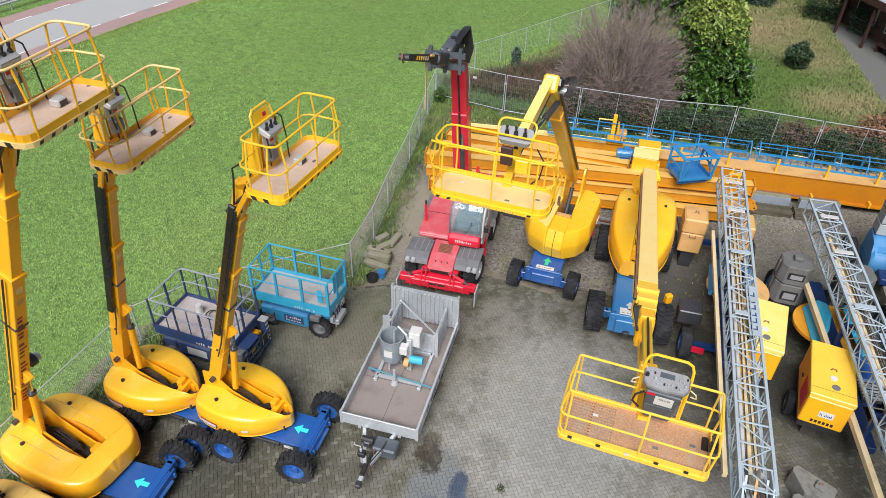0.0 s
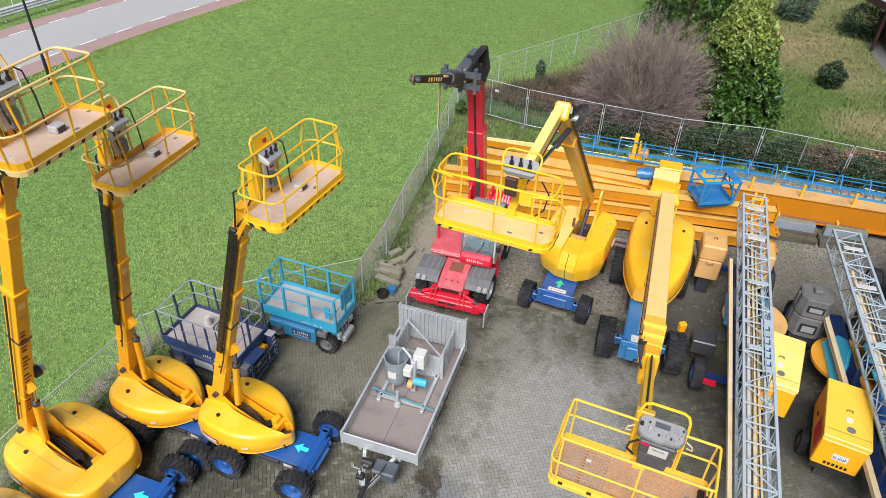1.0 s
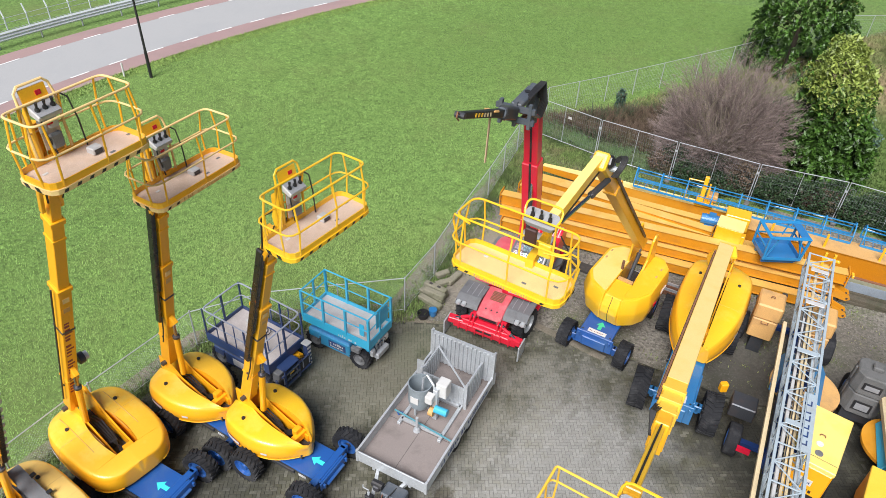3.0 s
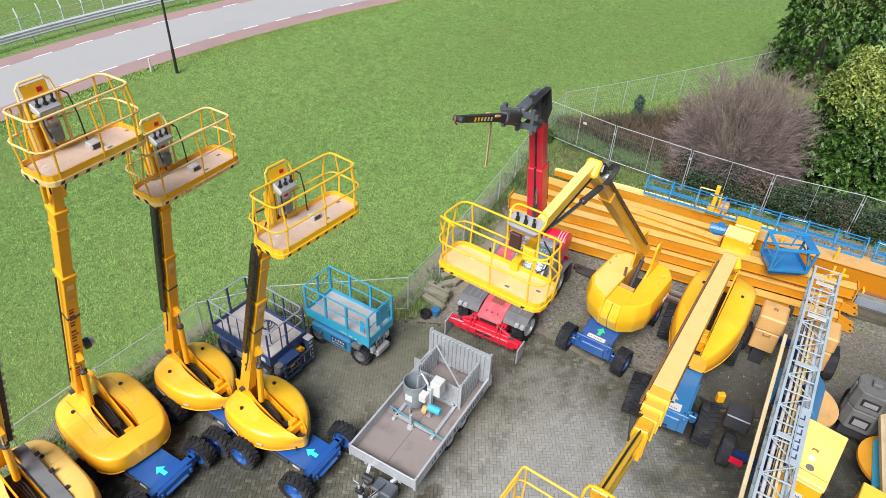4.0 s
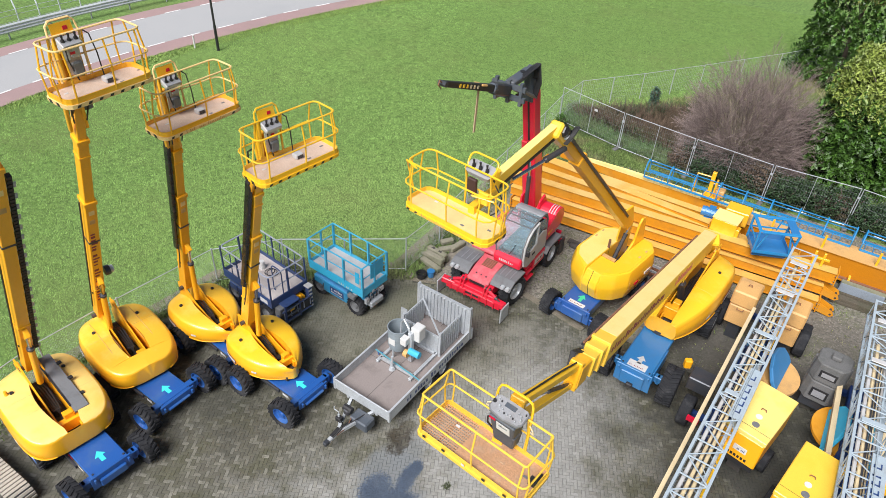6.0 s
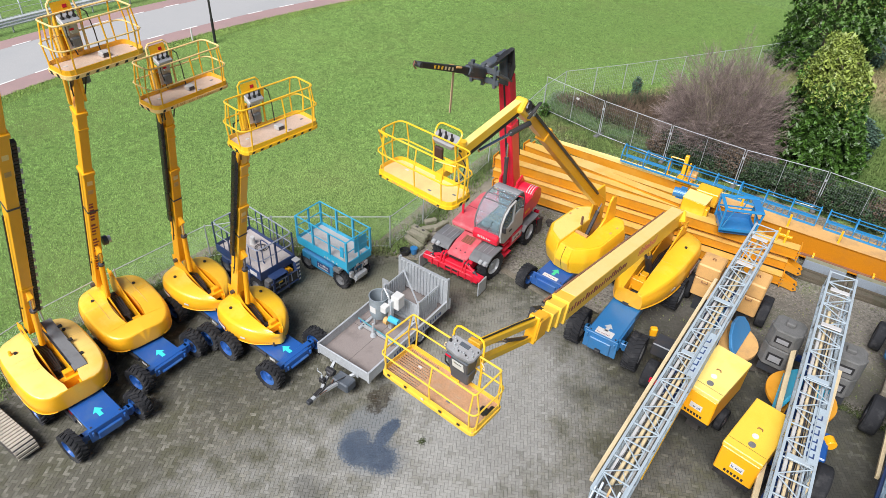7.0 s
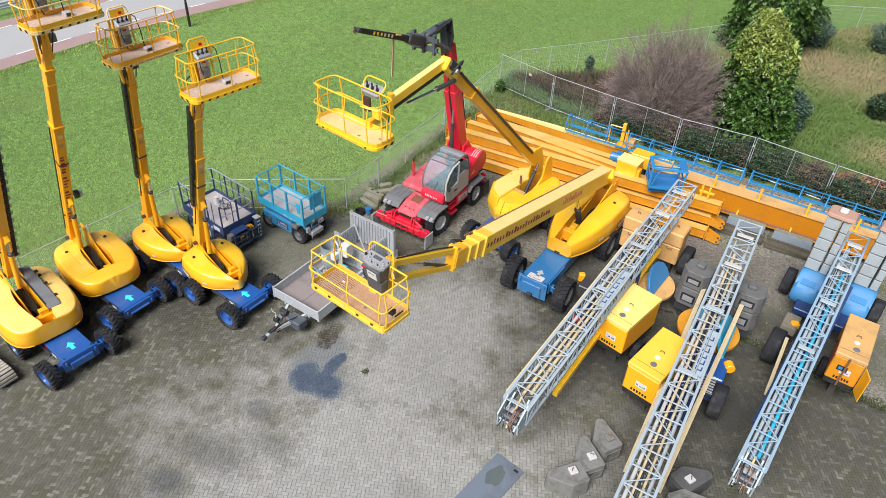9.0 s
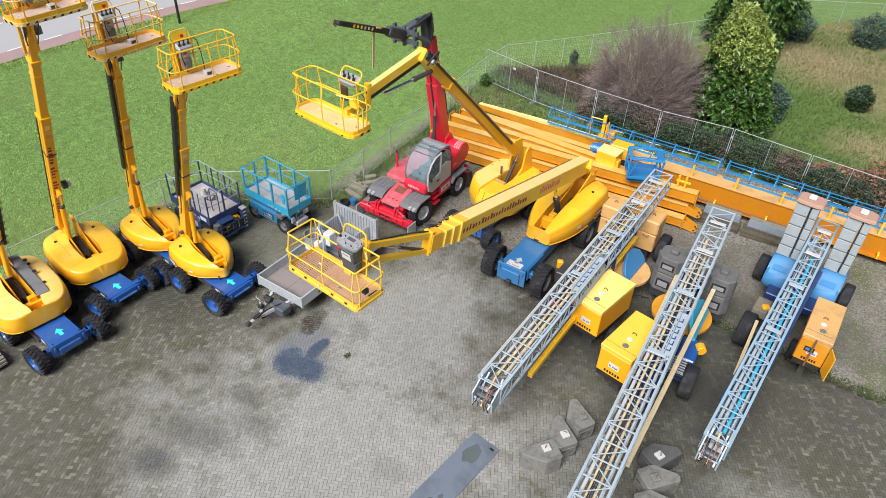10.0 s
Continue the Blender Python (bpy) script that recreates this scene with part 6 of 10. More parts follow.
def articulated_lift():
    """The lift with a knuckle boom, its basket hanging over the red telehandler."""
    base = pose(3.0, 18.3, 0, 0, 0, heading(-.27, -.96))
    root = thing("boom_lift", base, "lemon yellow articulated boom lift with bent boom on blue chassis", "boom lift")
    inv = base.inverted()
    w = lambda p: inv @ Vector(p)
    undercarriage(root, 2.9, 1.95, .46, .38, (3.2, 1.1, .42, .95), BLUE, BLUE, GREEN, steer=-4)
    tm = inv @ pose(3.2, 18.75, 0, 0, 0, heading(-.34, -.94))
    plans = ((-1, [(-1.55, -.16), (-1.5, -.75), (-1.1, -1.1), (.6, -1.14), (1.12, -.85), (1.5, -.16)]),
             (1, [(1.5, .42), (1.12, .88), (.6, 1.14), (-1.15, 1.14), (-1.6, .8), (-1.65, .42)]))
    for side, plan in plans:
        inner = plan[0][1]
        flat = [(p.x, p.y) for p in arc([(x, y, 0) for x, y in plan], .1, 3)]
        bm, rings = bmesh.new(), []
        for z, sx, sy in ((.98, .86, .86), (1.03, .92, .93), (1.3, .97, .98), (1.56, 1.01, 1.02), (1.62, 1.01, 1.02), (1.82, .985, .99), (2.06, .945, .945), (2.115, .92, .915), (2.13, .88, .87)):
            rings.append([bm.verts.new((x * sx, inner + (y - inner) * sy, z + .05 * max(0, -x * .6) * (z > 1.7))) for x, y in flat])
        bm.faces.new(rings[0])
        bm.faces.new(rings[-1])
        for p, q in zip(rings, rings[1:]):
            for j in range(len(p)):
                bm.faces.new((p[j], p[(j + 1) % len(p)], q[(j + 1) % len(p)], q[j]))
        hood = part("engine_hood", bm, LEMON, root, m=tm, smooth=True)
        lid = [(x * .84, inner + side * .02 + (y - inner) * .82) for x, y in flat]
        # one lid is paler, with sky light put into its colour
        part("hood_lid", hull8(bmesh.new(), [(x, y, 2.12 + .05 * max(0, -x * .6)) for x, y in lid], [(x, y, 2.15 + .05 * max(0, -x * .6)) for x, y in lid]), HOODTOP if side < 0 else LEMON, hood, "flat hood lid", m=tm)
        part("hood_seam", tubes([[(.5, inner + side * .02, 2.15), (.5, side * .98, 2.13), (.52, side * 1.15, 1.7), (.5, side * 1.16, 1.4), (.46, side * 1.06, 1.06)]], .005, 4), OCHRE, hood, m=tm)
        for k in (-.9, -.45):
            part("lid_catch", boxes(((k, side * .86, 2.15), (k + .12, side * .92, 2.18))), OCHRE, hood, m=tm)
        part("side_sticker", boxes(((-.9, side * 1.16 - .012, 1.5), (-.5, side * 1.16 + .012, 1.62))), WHITE, hood, m=tm)
        part("hazard_label", boxes(((-.1, side * 1.16 - .012, 1.36), (.1, side * 1.16 + .012, 1.46))), REFLECTOR, hood, m=tm)
    part("riser", prism(bmesh.new(), [(.3, 1.2), (.2, 1.95), (-.45, 2.15), (-.75, 2.4), (-.85, 3.1), (-1.0, 3.28), (-1.22, 3.22), (-1.35, 2.5), (-1.5, 2.1), (-1.55, 1.2)], .34, .42, 1), YELLOW, root, m=tm, bevel=.02)
    part("riser", prism(bmesh.new(), [(-.6, 1.2), (-.6, 2.4), (-.8, 3.4), (-1.3, 3.4), (-1.6, 2.6), (-1.6, 1.2)], -.24, -.17, 1), LEMON, root, m=tm, bevel=.02)
    part("nose_cover", prism(bmesh.new(), [(.4, 1.0), (1.34, 1.0), (1.52, 1.5), (1.48, 1.72), (1.3, 2.06), (.4, 2.1)], -.165, .425, 1), LEMON, root, bevel=.03, m=tm)
    part("nose_seam", tubes([[(1.31, .12, 2.07), (1.49, .12, 1.73), (1.53, .12, 1.5), (1.35, .12, 1.02)]], .009, 4), BLACK, root, m=tm)
    part("cavity_sill", boxes(((.3, -.12, 2.1), (.42, .38, 2.16))), OCHRE, root, m=tm)
    part("name_label", boxes(((.6, .7, 1.62), (1.0, .95, 1.66))), MAROON, root, m=tm @ pose(0, 0, 0))
    part("turret_floor", boxes(((-1.5, -.36, .98), (1.2, .36, 1.2))), SOOT, root, m=tm)
    cylinder(root, tm @ V(.25, .1, 1.3), tm @ V(-.75, .1, 2.95), .07, .8, DARKSTEEL)
    part("exhaust", tube(bmesh.new(), [tm @ V(-.1, -.2, 1.6), tm @ V(-.1, -.2, 2.5)], .045, 8), RUST, root)
    # lower boom, elbow and fly boom
    p0, p1 = w((3.45, 19.1, 3.2)), w((1.66, 13.95, 8.65))
    telescope(root, p0, p1, ((.30, .38), (.27, .33)), ORANGE, (0, .8, 1.0), up=(0, 0, 1))
    along = (p1 - p0).normalized()
    up = V(0, 0, 1) - along * along.z
    up.normalize()
    across = along.cross(V(0, 0, 1)).normalized()
    energy_chain(root, p0 + along * .8, p1 - along * .3, .1, .09, across * .07 + up * .2, 34, PALEGREY, .5)
    part("chain_tray", bar(bmesh.new(), p0 + along * .8 - across * .18 + up * .1, p1 - along * .3 - across * .18 + up * .1, .035, .08), DARKSTEEL, root)
    for i in range(15):
        c = p0.lerp(p1, .12 + i * .055) + up * .2 + across * .02
        part("chain_bracket", bar(bmesh.new(), c - along * .05, c + along * .05, .12, .05), ORANGE, root, bevel=.01)
        part("bracket_foot", bar(bmesh.new(), c - along * .16 + across * .1, c + along * .12 + across * .1, .05, .03), OCHRE, root)
    q0, q1 = w((1.6, 13.75, 8.95)), w((.83, 11.6, 8.42))
    part("fly_boom", bar(bmesh.new(), q0, q1, .2, .26), LEMON, root, bevel=.02)
    # the fly boom's top light is a paler strip of paint
    part("fly_top", bar(bmesh.new(), q0 + V(0, 0, .137), q1 + V(0, 0, .137), .2, .02), HOODTOP, root, "fly boom top with light in its colour")
    part("elbow", bar(bmesh.new(), w((1.75, 14.15, 8.45)), w((1.58, 13.55, 9.0)), .36, .42), LEMON, root, bevel=.05)
    part("elbow_cover", bar(bmesh.new(), w((1.86, 14.1, 8.6)), w((1.8, 13.62, 8.98)), .2, .3), BLACKGLOSS, root, "black hose cover at the elbow", bevel=.07)
    for k in range(4):
        pts = [w((1.9 + .03 * k + .16 * math.sin(q), 13.75 + .34 * math.cos(q) - .05 * k, 8.72 + .3 * math.sin(q) + .03 * k)) for q in [j * math.pi / 7 for j in range(8)]]
        part("elbow_hose", tube(bmesh.new(), pts, .024, 6), BLACK, root)
    part("elbow_pin", rod(bmesh.new(), w((1.38, 13.85, 8.72)), w((2.0, 13.75, 8.72)), .07, n=12), STEEL, root)
    cylinder(root, w((1.85, 13.9, 8.35)), w((1.05, 12.2, 8.15)), .075, .35)
    part("fly_channel", bar(bmesh.new(), q0 + V(0, 0, -.2), q1 + V(0, 0, -.2), .17, .13), BLACK, root, "black lower side of the fly boom", bevel=.02)
    part("side_hose", tube(bmesh.new(), [q0 + V(.16, 0, 0), q0.lerp(q1, .5) + V(.2, 0, -.1), q1 + V(.1, 0, 0)], .05, 6), BLACK, root)
    pm = inv @ pose(.35, 10.37, 8.04, 0, 0, heading(.955, -.297))
    part("rotator", rod(bmesh.new(), q1 + V(0, 0, -.45), q1 + V(0, 0, .25), .1), LEMON, root)
    part("platform_arm", bar(bmesh.new(), q1 + V(0, 0, -.3), pm @ V(.2, .3, .1), .16, .2), LEMON, root)
    basket(root, pm, 2.36, .86, 1.1, LEMON, DECKLEMON, .26, True, STEEL, panel_at=.25, lettered=True, console=False)
    part("panel_guard", tube(bmesh.new(), arc([(-.12, .44, 1.02), (.6, .44, 1.02), (.62, .66, 1.32), (-.14, .66, 1.32)], .16, 4), .022, 6, True), LEMON, root, m=pm)
    for k in (-.1, .58):
        part("panel_post", tube(bmesh.new(), [(k, .45, .05), (k, .46, 1.04)], .022, 6), LEMON, root, m=pm)
    tray = part("control_panel", hull8(bmesh.new(), [p for p in arc([(-.06, .38, 1.0), (.54, .38, 1.0), (.54, .62, 1.16), (-.06, .62, 1.16)], .1)], [p for p in arc([(-.1, .34, 1.1), (.58, .34, 1.1), (.58, .62, 1.28), (-.1, .62, 1.28)], .1)]), MIDGREY, root, "grey tray with joysticks", m=pm @ pose(0, 0, -.1))
    for k in (.06, .24, .42):
        bm = rod(bmesh.new(), (k, .48, 1.18), (k, .47, 1.26), .05, .035, 8)
        rod(bm, (k, .47, 1.26), (k, .46, 1.36), .016, .028, 8)
        part("joystick", bm, BLACK, tray, m=pm @ pose(0, 0, -.1))
    part("document_box", boxes(((.0, .34, .45), (.24, .43, .85))), FASCIA, root, "brown document box", bevel=.02, m=pm)
    part("junction_box", boxes(((.3, .38, .3), (.56, .46, .6))), LEMON, root, bevel=.015, m=pm)
    part("cable_loop", tube(bmesh.new(), [(.7, .42, .9), (.85, .5, .6), (.8, .46, .25), (.65, .42, .1)], .016, 6), BLACK, root, m=pm)
    # hoops over both ends
    for s in (-1, 1):
        part("end_hoop", tube(bmesh.new(), [(s * .75, -.47, 1.1), (s * 1.18, -.3, 1.1 - .05), (s * 1.32, -.1, .75), (s * 1.22, 0, .1)], .022, 6), LEMON, root, m=pm)
    return root


articulated_lift()


def big_telescopic_lift():
    """The largest lift: its boom reaches out over the yard with the rusty basket at its end."""
    base = pose(5.53, 16.9, 0, 0, 0, heading(-.21, -.978))
    root = thing("boom_lift", base, "large yellow telescopic boom lift with long low boom and rusty basket", "boom lift")
    inv = base.inverted()
    w = lambda p: inv @ Vector(p)
    undercarriage(root, 3.76, 2.08, .63, .5, (4.75, 1.04, .4, 1.08), MIDBLUE, GREY, PALEGREY, steer=3, lugs=24, wide_plate=True)
    tm = inv @ pose(6.0, 18.55, 0, 0, 0, heading(-.25, -.97))
    turret(root, tm, 4.4, 2.2, 1.15, 2.15, .25, LEMON, YELLOW, False, "long", 1.0, False, (.2,))
    part("nose_beam", boxes(((1.3, -.34, 1.45), (1.45, .34, 1.72))), LEMON, root, bevel=.03, m=tm)
    p0, p1 = w((6.2, 20.0, 2.85)), w((3.78, 9.75, 5.3))
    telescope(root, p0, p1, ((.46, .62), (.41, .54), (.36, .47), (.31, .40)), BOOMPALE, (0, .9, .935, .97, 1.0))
    along = (p1 - p0).normalized()
    across = along.cross(V(0, 0, 1)).normalized()
    up = across.cross(along)
    # a paler plate paints the light along the boom's top
    part("boom_top_plate", bar(bmesh.new(), p0 + along * .1 + up * .314, p0 + along * 9.3 + up * .314, .44, .006), LITTOP, root, "boom top with light in its colour")
    energy_chain(root, p0 + along * .9, p1 - along * .6, .045, .05, across * .265 + up * .29, 110, RUST, .42)
    part("chain_bed", bar(bmesh.new(), p0 + along * .9 + across * .265 + up * .25, p1 - along * .6 + across * .265 + up * .25, .07, .03), BLACK, root)
    part("chain_tray", bar(bmesh.new(), p0 + along * .8 + across * .27 + up * .2, p1 - along * .9 + across * .27 + up * .2, .08, .04), BOOMPALE, root)
    for k, (d, ln, h, n, mt) in enumerate(((2.8, 1.7, .26, 11, REDDUST), (5.3, 4.3, .2, 24, MAROON))):
        for s in (-1,):
            o = p0 + along * d - across * .236 - up * .08
            text_bars(root, frame_of(o + along * ln, o, up=up), ln, h, n, mt)
    part("yoke", bar(bmesh.new(), w((6.1, 20.3, 2.2)), w((6.25, 19.7, 3.1)), .6, .45), LEMON, root, bevel=.05)
    cylinder(root, tm @ V(.6, 0, 1.4), p0 + along * 2.6 - up * .35, .12)
    # articulating jib
    part("jib_knuckle", bar(bmesh.new(), p1 - along * .2, p1 + along * .35, .34, .62), YELLOW, root, bevel=.04)
    for k in range(4):
        part("knuckle_hose", tube(bmesh.new(), [p1 - along * .5 + across * (.1 + .05 * k) + up * .2, p1 + across * (.2 + .03 * k) + up * .35, p1 + along * .4 + across * .15 + up * .05], .025, 6), BLACK, root)
    j0, j1 = p1 + along * .3, w((3.05, 7.0, 6.5))
    part("jib", bar(bmesh.new(), j0 + up * .26, j1 + V(0, 0, .28), .17, .17), LEMON, root, bevel=.012)
    part("jib_link", bar(bmesh.new(), j0 - up * .24, j1 - V(0, 0, .24), .15, .15), LEMON, root, bevel=.01)
    for k in (0, 1):
        o = j0.lerp(j1, k)
        part("jib_end_plate", bar(bmesh.new(), o + up * -.36, o + up * .4, .3, .14, up=along), YELLOW, root, bevel=.02)
    cylinder(root, j0 - up * .2 + along * .1, j0.lerp(j1, .8) + up * .18, .045, .55)
    part("jib_hose", tube(bmesh.new(), [j0 + up * .36, j0.lerp(j1, .3) + up * .39, j0.lerp(j1, .7) + up * .37, j1 + up * .35], .022, 5), BLACK, root)
    part("rotator", rod(bmesh.new(), j1 + V(0, 0, -.45), j1 + V(0, 0, .3), .13, n=14), YELLOW, root)
    pm = inv @ pose(2.76, 6.05, 6.38, 0, 0, heading(.957, -.29))
    part("platform_arm", bar(bmesh.new(), j1 + V(0, 0, -.3), pm @ V(.1, .3, .0), .2, .16), YELLOW, root)
    basket(root, pm, 2.32, .9, .99, BOOMPALE, DECKRUST, .1, False, GREY, panel_at=.25, console=False, grate=True)
    part("panel_guard", tube(bmesh.new(), [(-.12, .44, .1), (-.12, .46, 1.0), (-.11, .48, 1.18), (-.07, .5, 1.28), (.02, .5, 1.33), (.48, .5, 1.33), (.57, .5, 1.28), (.61, .48, 1.18), (.62, .46, 1.0), (.62, .44, .1)], .024, 6), LEMON, root, m=pm)
    part("gate_latch", boxes(((1.08, -.2, .3), (1.2, -.08, .42))), BLACK, root, m=pm)
    cm = pm @ pose(0, 0, -.12)
    con = part("console", hull8(bmesh.new(), [(.04, .24, .3), (.46, .24, .3), (.46, .46, .3), (.04, .46, .3)], [(.0, .2, .66), (.5, .2, .66), (.5, .47, .66), (.0, .47, .66)]), BLUESTEEL, root, "worn dark grey control console", bevel=.025, m=cm)
    part("console_head", hull8(bmesh.new(), [(.02, .17, .67), (.48, .17, .67), (.48, .46, .67), (.02, .46, .67)], [(-.02, .1, 1.04), (.52, .1, 1.04), (.52, .47, 1.08), (-.02, .47, 1.08)]), BLUESTEEL, con, bevel=.02, m=cm)
    rim = [(-.1, .2), (-.04, .13), (.25, .09), (.54, .13), (.6, .2), (.6, .42), (.55, .47), (-.05, .47), (-.1, .42)]
    tray = part("console_tray", hull8(bmesh.new(), [(x * .97 + .008, y, 1.04 + .2 * y) for x, y in rim], [(x, y, 1.1 + .22 * y) for x, y in rim]), GREY, con, "worn control tray with switches", bevel=.012, m=cm)
    face = [(x * .93 + .018, .02 + y * .94) for x, y in rim]
    part("face_plate", hull8(bmesh.new(), [(x, y, 1.1 + .22 * y) for x, y in face], [(x, y, 1.108 + .22 * y) for x, y in face]), MIDGREY, tray, m=cm)
    part("display", hull8(bmesh.new(), [(x, y, 1.108 + .22 * y) for x, y in ((.14, .32), (.36, .32), (.36, .4), (.14, .4))], [(x, y, 1.122 + .22 * y) for x, y in ((.14, .32), (.36, .32), (.36, .4), (.14, .4))]), BLUESTEEL, tray, m=cm)
    for x, y, s, mt in ((-.05, .3, .03, BLACK), (.0, .38, .014, STEEL), (-.07, .4, .012, STEEL), (.06, .36, .014, BLACK), (.08, .26, .022, STEEL), (.16, .24, .014, STEEL), (.22, .2, .014, BLACK), (.28, .2, .014, STEEL), (.34, .21, .016, STEEL),
                        (.4, .2, .014, BLACK), (.44, .33, .014, STEEL), (.5, .3, .016, STEEL), (.55, .38, .014, BLACK), (.53, .24, .022, STEEL), (.12, .17, .012, STEEL), (.46, .17, .014, STEEL)):
        bm = rod(bmesh.new(), (x, y, 1.1 + .22 * y), (x, y - .01, 1.135 + .22 * y + s), s * 1.15, s * .8, 8)
        part("switch", bm, mt, tray, m=cm)
    part("notice_plate", hull8(bmesh.new(), [(.14, .148, .74), (.42, .148, .74), (.42, .16, .74), (.14, .16, .74)], [(.14, .108, .96), (.42, .108, .96), (.42, .12, .96), (.14, .12, .96)]), WHITE, con, m=cm)
    text_bars(con, cm @ pose(.2, .105, .9), .18, .025, 7, GREY)
    part("warning_strip", boxes(((.0, .088, .98), (.13, .1, 1.02))), REFLECTOR, con, m=cm)
    part("console_cable", tube(bmesh.new(), [(-.02, .3, .8), (-.14, .28, .7), (-.16, .32, .5), (-.04, .36, .36)], .018, 6), BLACK, root, m=cm)
    for s, x in ((-1, -.14), (1, .64)):
        part("cable_loop", tube(bmesh.new(), [(x, .4, .98), (x + s * .09, .36, .95), (x + s * .11, .36, .87), (x + s * .03, .4, .84)], .012, 5), CREAM, root, m=cm)
    part("rag", lathe(bmesh.new(), [(0, .05), (.08, .045), (.13, .01), (.13, 0), (0, 0)], 9), STRAP, root, "crumpled tan rag on the floor", m=cm @ pose(.42, .02, .004))
    part("hose_roll", rod(bmesh.new(), (1.08, .05, .1), (1.08, .3, .1), .06, n=12), BLACK, root, m=cm)
    for k in range(5):
        part("warning_patch", boxes(((-1.0 + .45 * k, -.482, -.01), (-.93 + .45 * k, -.479, .05))), WHITE if k == 2 else BLACK, root, m=pm)
    return root


big_telescopic_lift()


# ---- rotating telehandler ----
def telehandler():
    base = pose(-.5, 18.65, 0, 0, 0, heading(-.19, -.98))
    root = thing("telehandler", base, "red rotating telehandler with raised boom parked on gravel", "telehandler")
    inv = base.inverted()
    w = lambda p: inv @ Vector(p)
    bm = bmesh.new()
    prism(bm, [(-2.0, .55), (2.15, .5), (2.15, .85), (1.4, 1.05), (-1.6, 1.05), (-2.0, .9)], -.62, .62, 1)
    ch = part("chassis", bm, RED, root, bevel=.03)
    for x in (-1.35, 1.4):
        part("axle", bars([((x, -.95, .56), (x, .95, .56))], .2, .22), DARKSTEEL, root)
        for t in (-1, 1):
            wheel(root, x, t * 1.02, .56, .56, .42, STEEL, 18, -8 if x > 0 else 0, t)
            if x < 0:
                bm = prism(bmesh.new(), [(x - .72, .98), (x - .5, 1.2), (x + .5, 1.2), (x + .7, 1.0), (x + .7, .95), (x + .5, 1.14), (x - .5, 1.14), (x - .72, .92)], t * 1.0 - .36, t * 1.0 + .3, 1)
                part("mudguard", bm, GREY, root, "faded grey mudguard", bevel=.01)
            else:
                lo, hi = sorted((t * .46, t * 1.27))
                bm = prism(bmesh.new(), [(1.0, 1.22), (1.75, 1.24), (2.02, 1.12), (2.12, .98), (2.06, .96), (1.98, 1.07), (1.73, 1.19), (1.0, 1.17)], lo, hi, 1)
                mg = part("mudguard", bm, GREY, root, "faded grey flat mudguard with lamps", bevel=.012)
                for k in range(3):
                    part("guard_rib", boxes(((1.1, t * (.62 + .2 * k) - .012, 1.225), (1.7, t * (.62 + .2 * k) + .012, 1.245))), MIDGREY, mg)
                for k in range(2):
                    part("headlamp", lathe(bmesh.new(), [(0, .05), (.07, .04), (.085, 0), (.085, -.08), (0, -.08)], 14), LAMPGLASS, mg, "clear headlamp", m=pose(2.1, t * (.95 + .2 * k), 1.06, 0, 0, -90), smooth=True)
                part("lamp_housing", boxes(((1.94, t * 1.05 - .22, .95), (2.07, t * 1.05 + .22, 1.1))), BLACK, mg, bevel=.03)
    # front stabiliser beam with feet
    sb = part("stabiliser_beam", boxes(((2.26, -1.12, .34), (2.5, 1.12, .62))), RED, root, bevel=.03)
    part("beam_top", boxes(((2.2, -.85, .62), (2.42, .85, .74))), RED, sb, bevel=.02)
    for k in range(-3, 4):
        part("beam_rib", boxes(((2.5, k * .3 - .02, .36), (2.55, k * .3 + .02, .62))), RED, sb)
    part("beam_slot", boxes(((2.5, -.3, .48), (2.506, .3, .56))), BLACK, sb)
    for t in (-1, 1):
        part("stabiliser_arm", bar(bmesh.new(), (2.35, t * .8, .55), (2.45, t * 1.3, .62), .24, .22), RED, root, bevel=.02)
        part("arm_ear", prism(bmesh.new(), [(2.12, .6), (2.5, .6), (2.42, .98), (2.25, 1.02)], t * .55 - .03, t * .55 + .03, 1), RED, root, bevel=.01)
        part("arm_ear", prism(bmesh.new(), [(2.12, .6), (2.5, .6), (2.42, .98), (2.25, 1.02)], t * .42 - .03, t * .42 + .03, 1), RED, root, bevel=.01)
        part("ear_pin", rod(bmesh.new(), (2.33, t * .36, .93), (2.33, t * .64, .93), .045, n=10), DARKSTEEL, root)
        part("stabiliser_foot", boxes(((2.2, t * 1.33 - .025, .05), (2.75, t * 1.33 + .025, .66))), STEEL, root, "worn steel stabiliser plate", bevel=.012)
        cylinder(root, (2.33, t * .5, .92), (2.42, t * 1.18, .62), .06, .55, RED)
        part("rear_stabiliser", boxes(((-2.4, t * 1.22 - .03, .1), (-2.0, t * 1.22 + .03, .75))), DARKSTEEL, root)
        part("rear_arm", bar(bmesh.new(), (-2.1, t * .8, .6), (-2.2, t * 1.2, .6), .2, .22), RED, root, bevel=.02)
        part("tail_lamp", boxes(((-2.3, t * 1.0 - .1, .95), (-2.2, t * 1.0 + .1, 1.05))), REFLECTOR, root)
    part("rear_beam", boxes(((-2.3, -1.1, .4), (-2.0, 1.1, .75))), RED, root, bevel=.03)
    bm = prism(bmesh.new(), [(1.0, .9), (2.2, .8), (2.24, .96), (1.62, 1.2), (1.0, 1.28)], -.44, .44, 1)
    bon = part("bonnet", bm, REDDUST, root, "dusty red flat bonnet", bevel=.025)
    for k in range(7):
        part("grille_slat", boxes(((1.2 + .06 * k, -.22, 1.262 - .009 * k), (1.235 + .06 * k, .22, 1.28 - .009 * k))), RUST, bon)
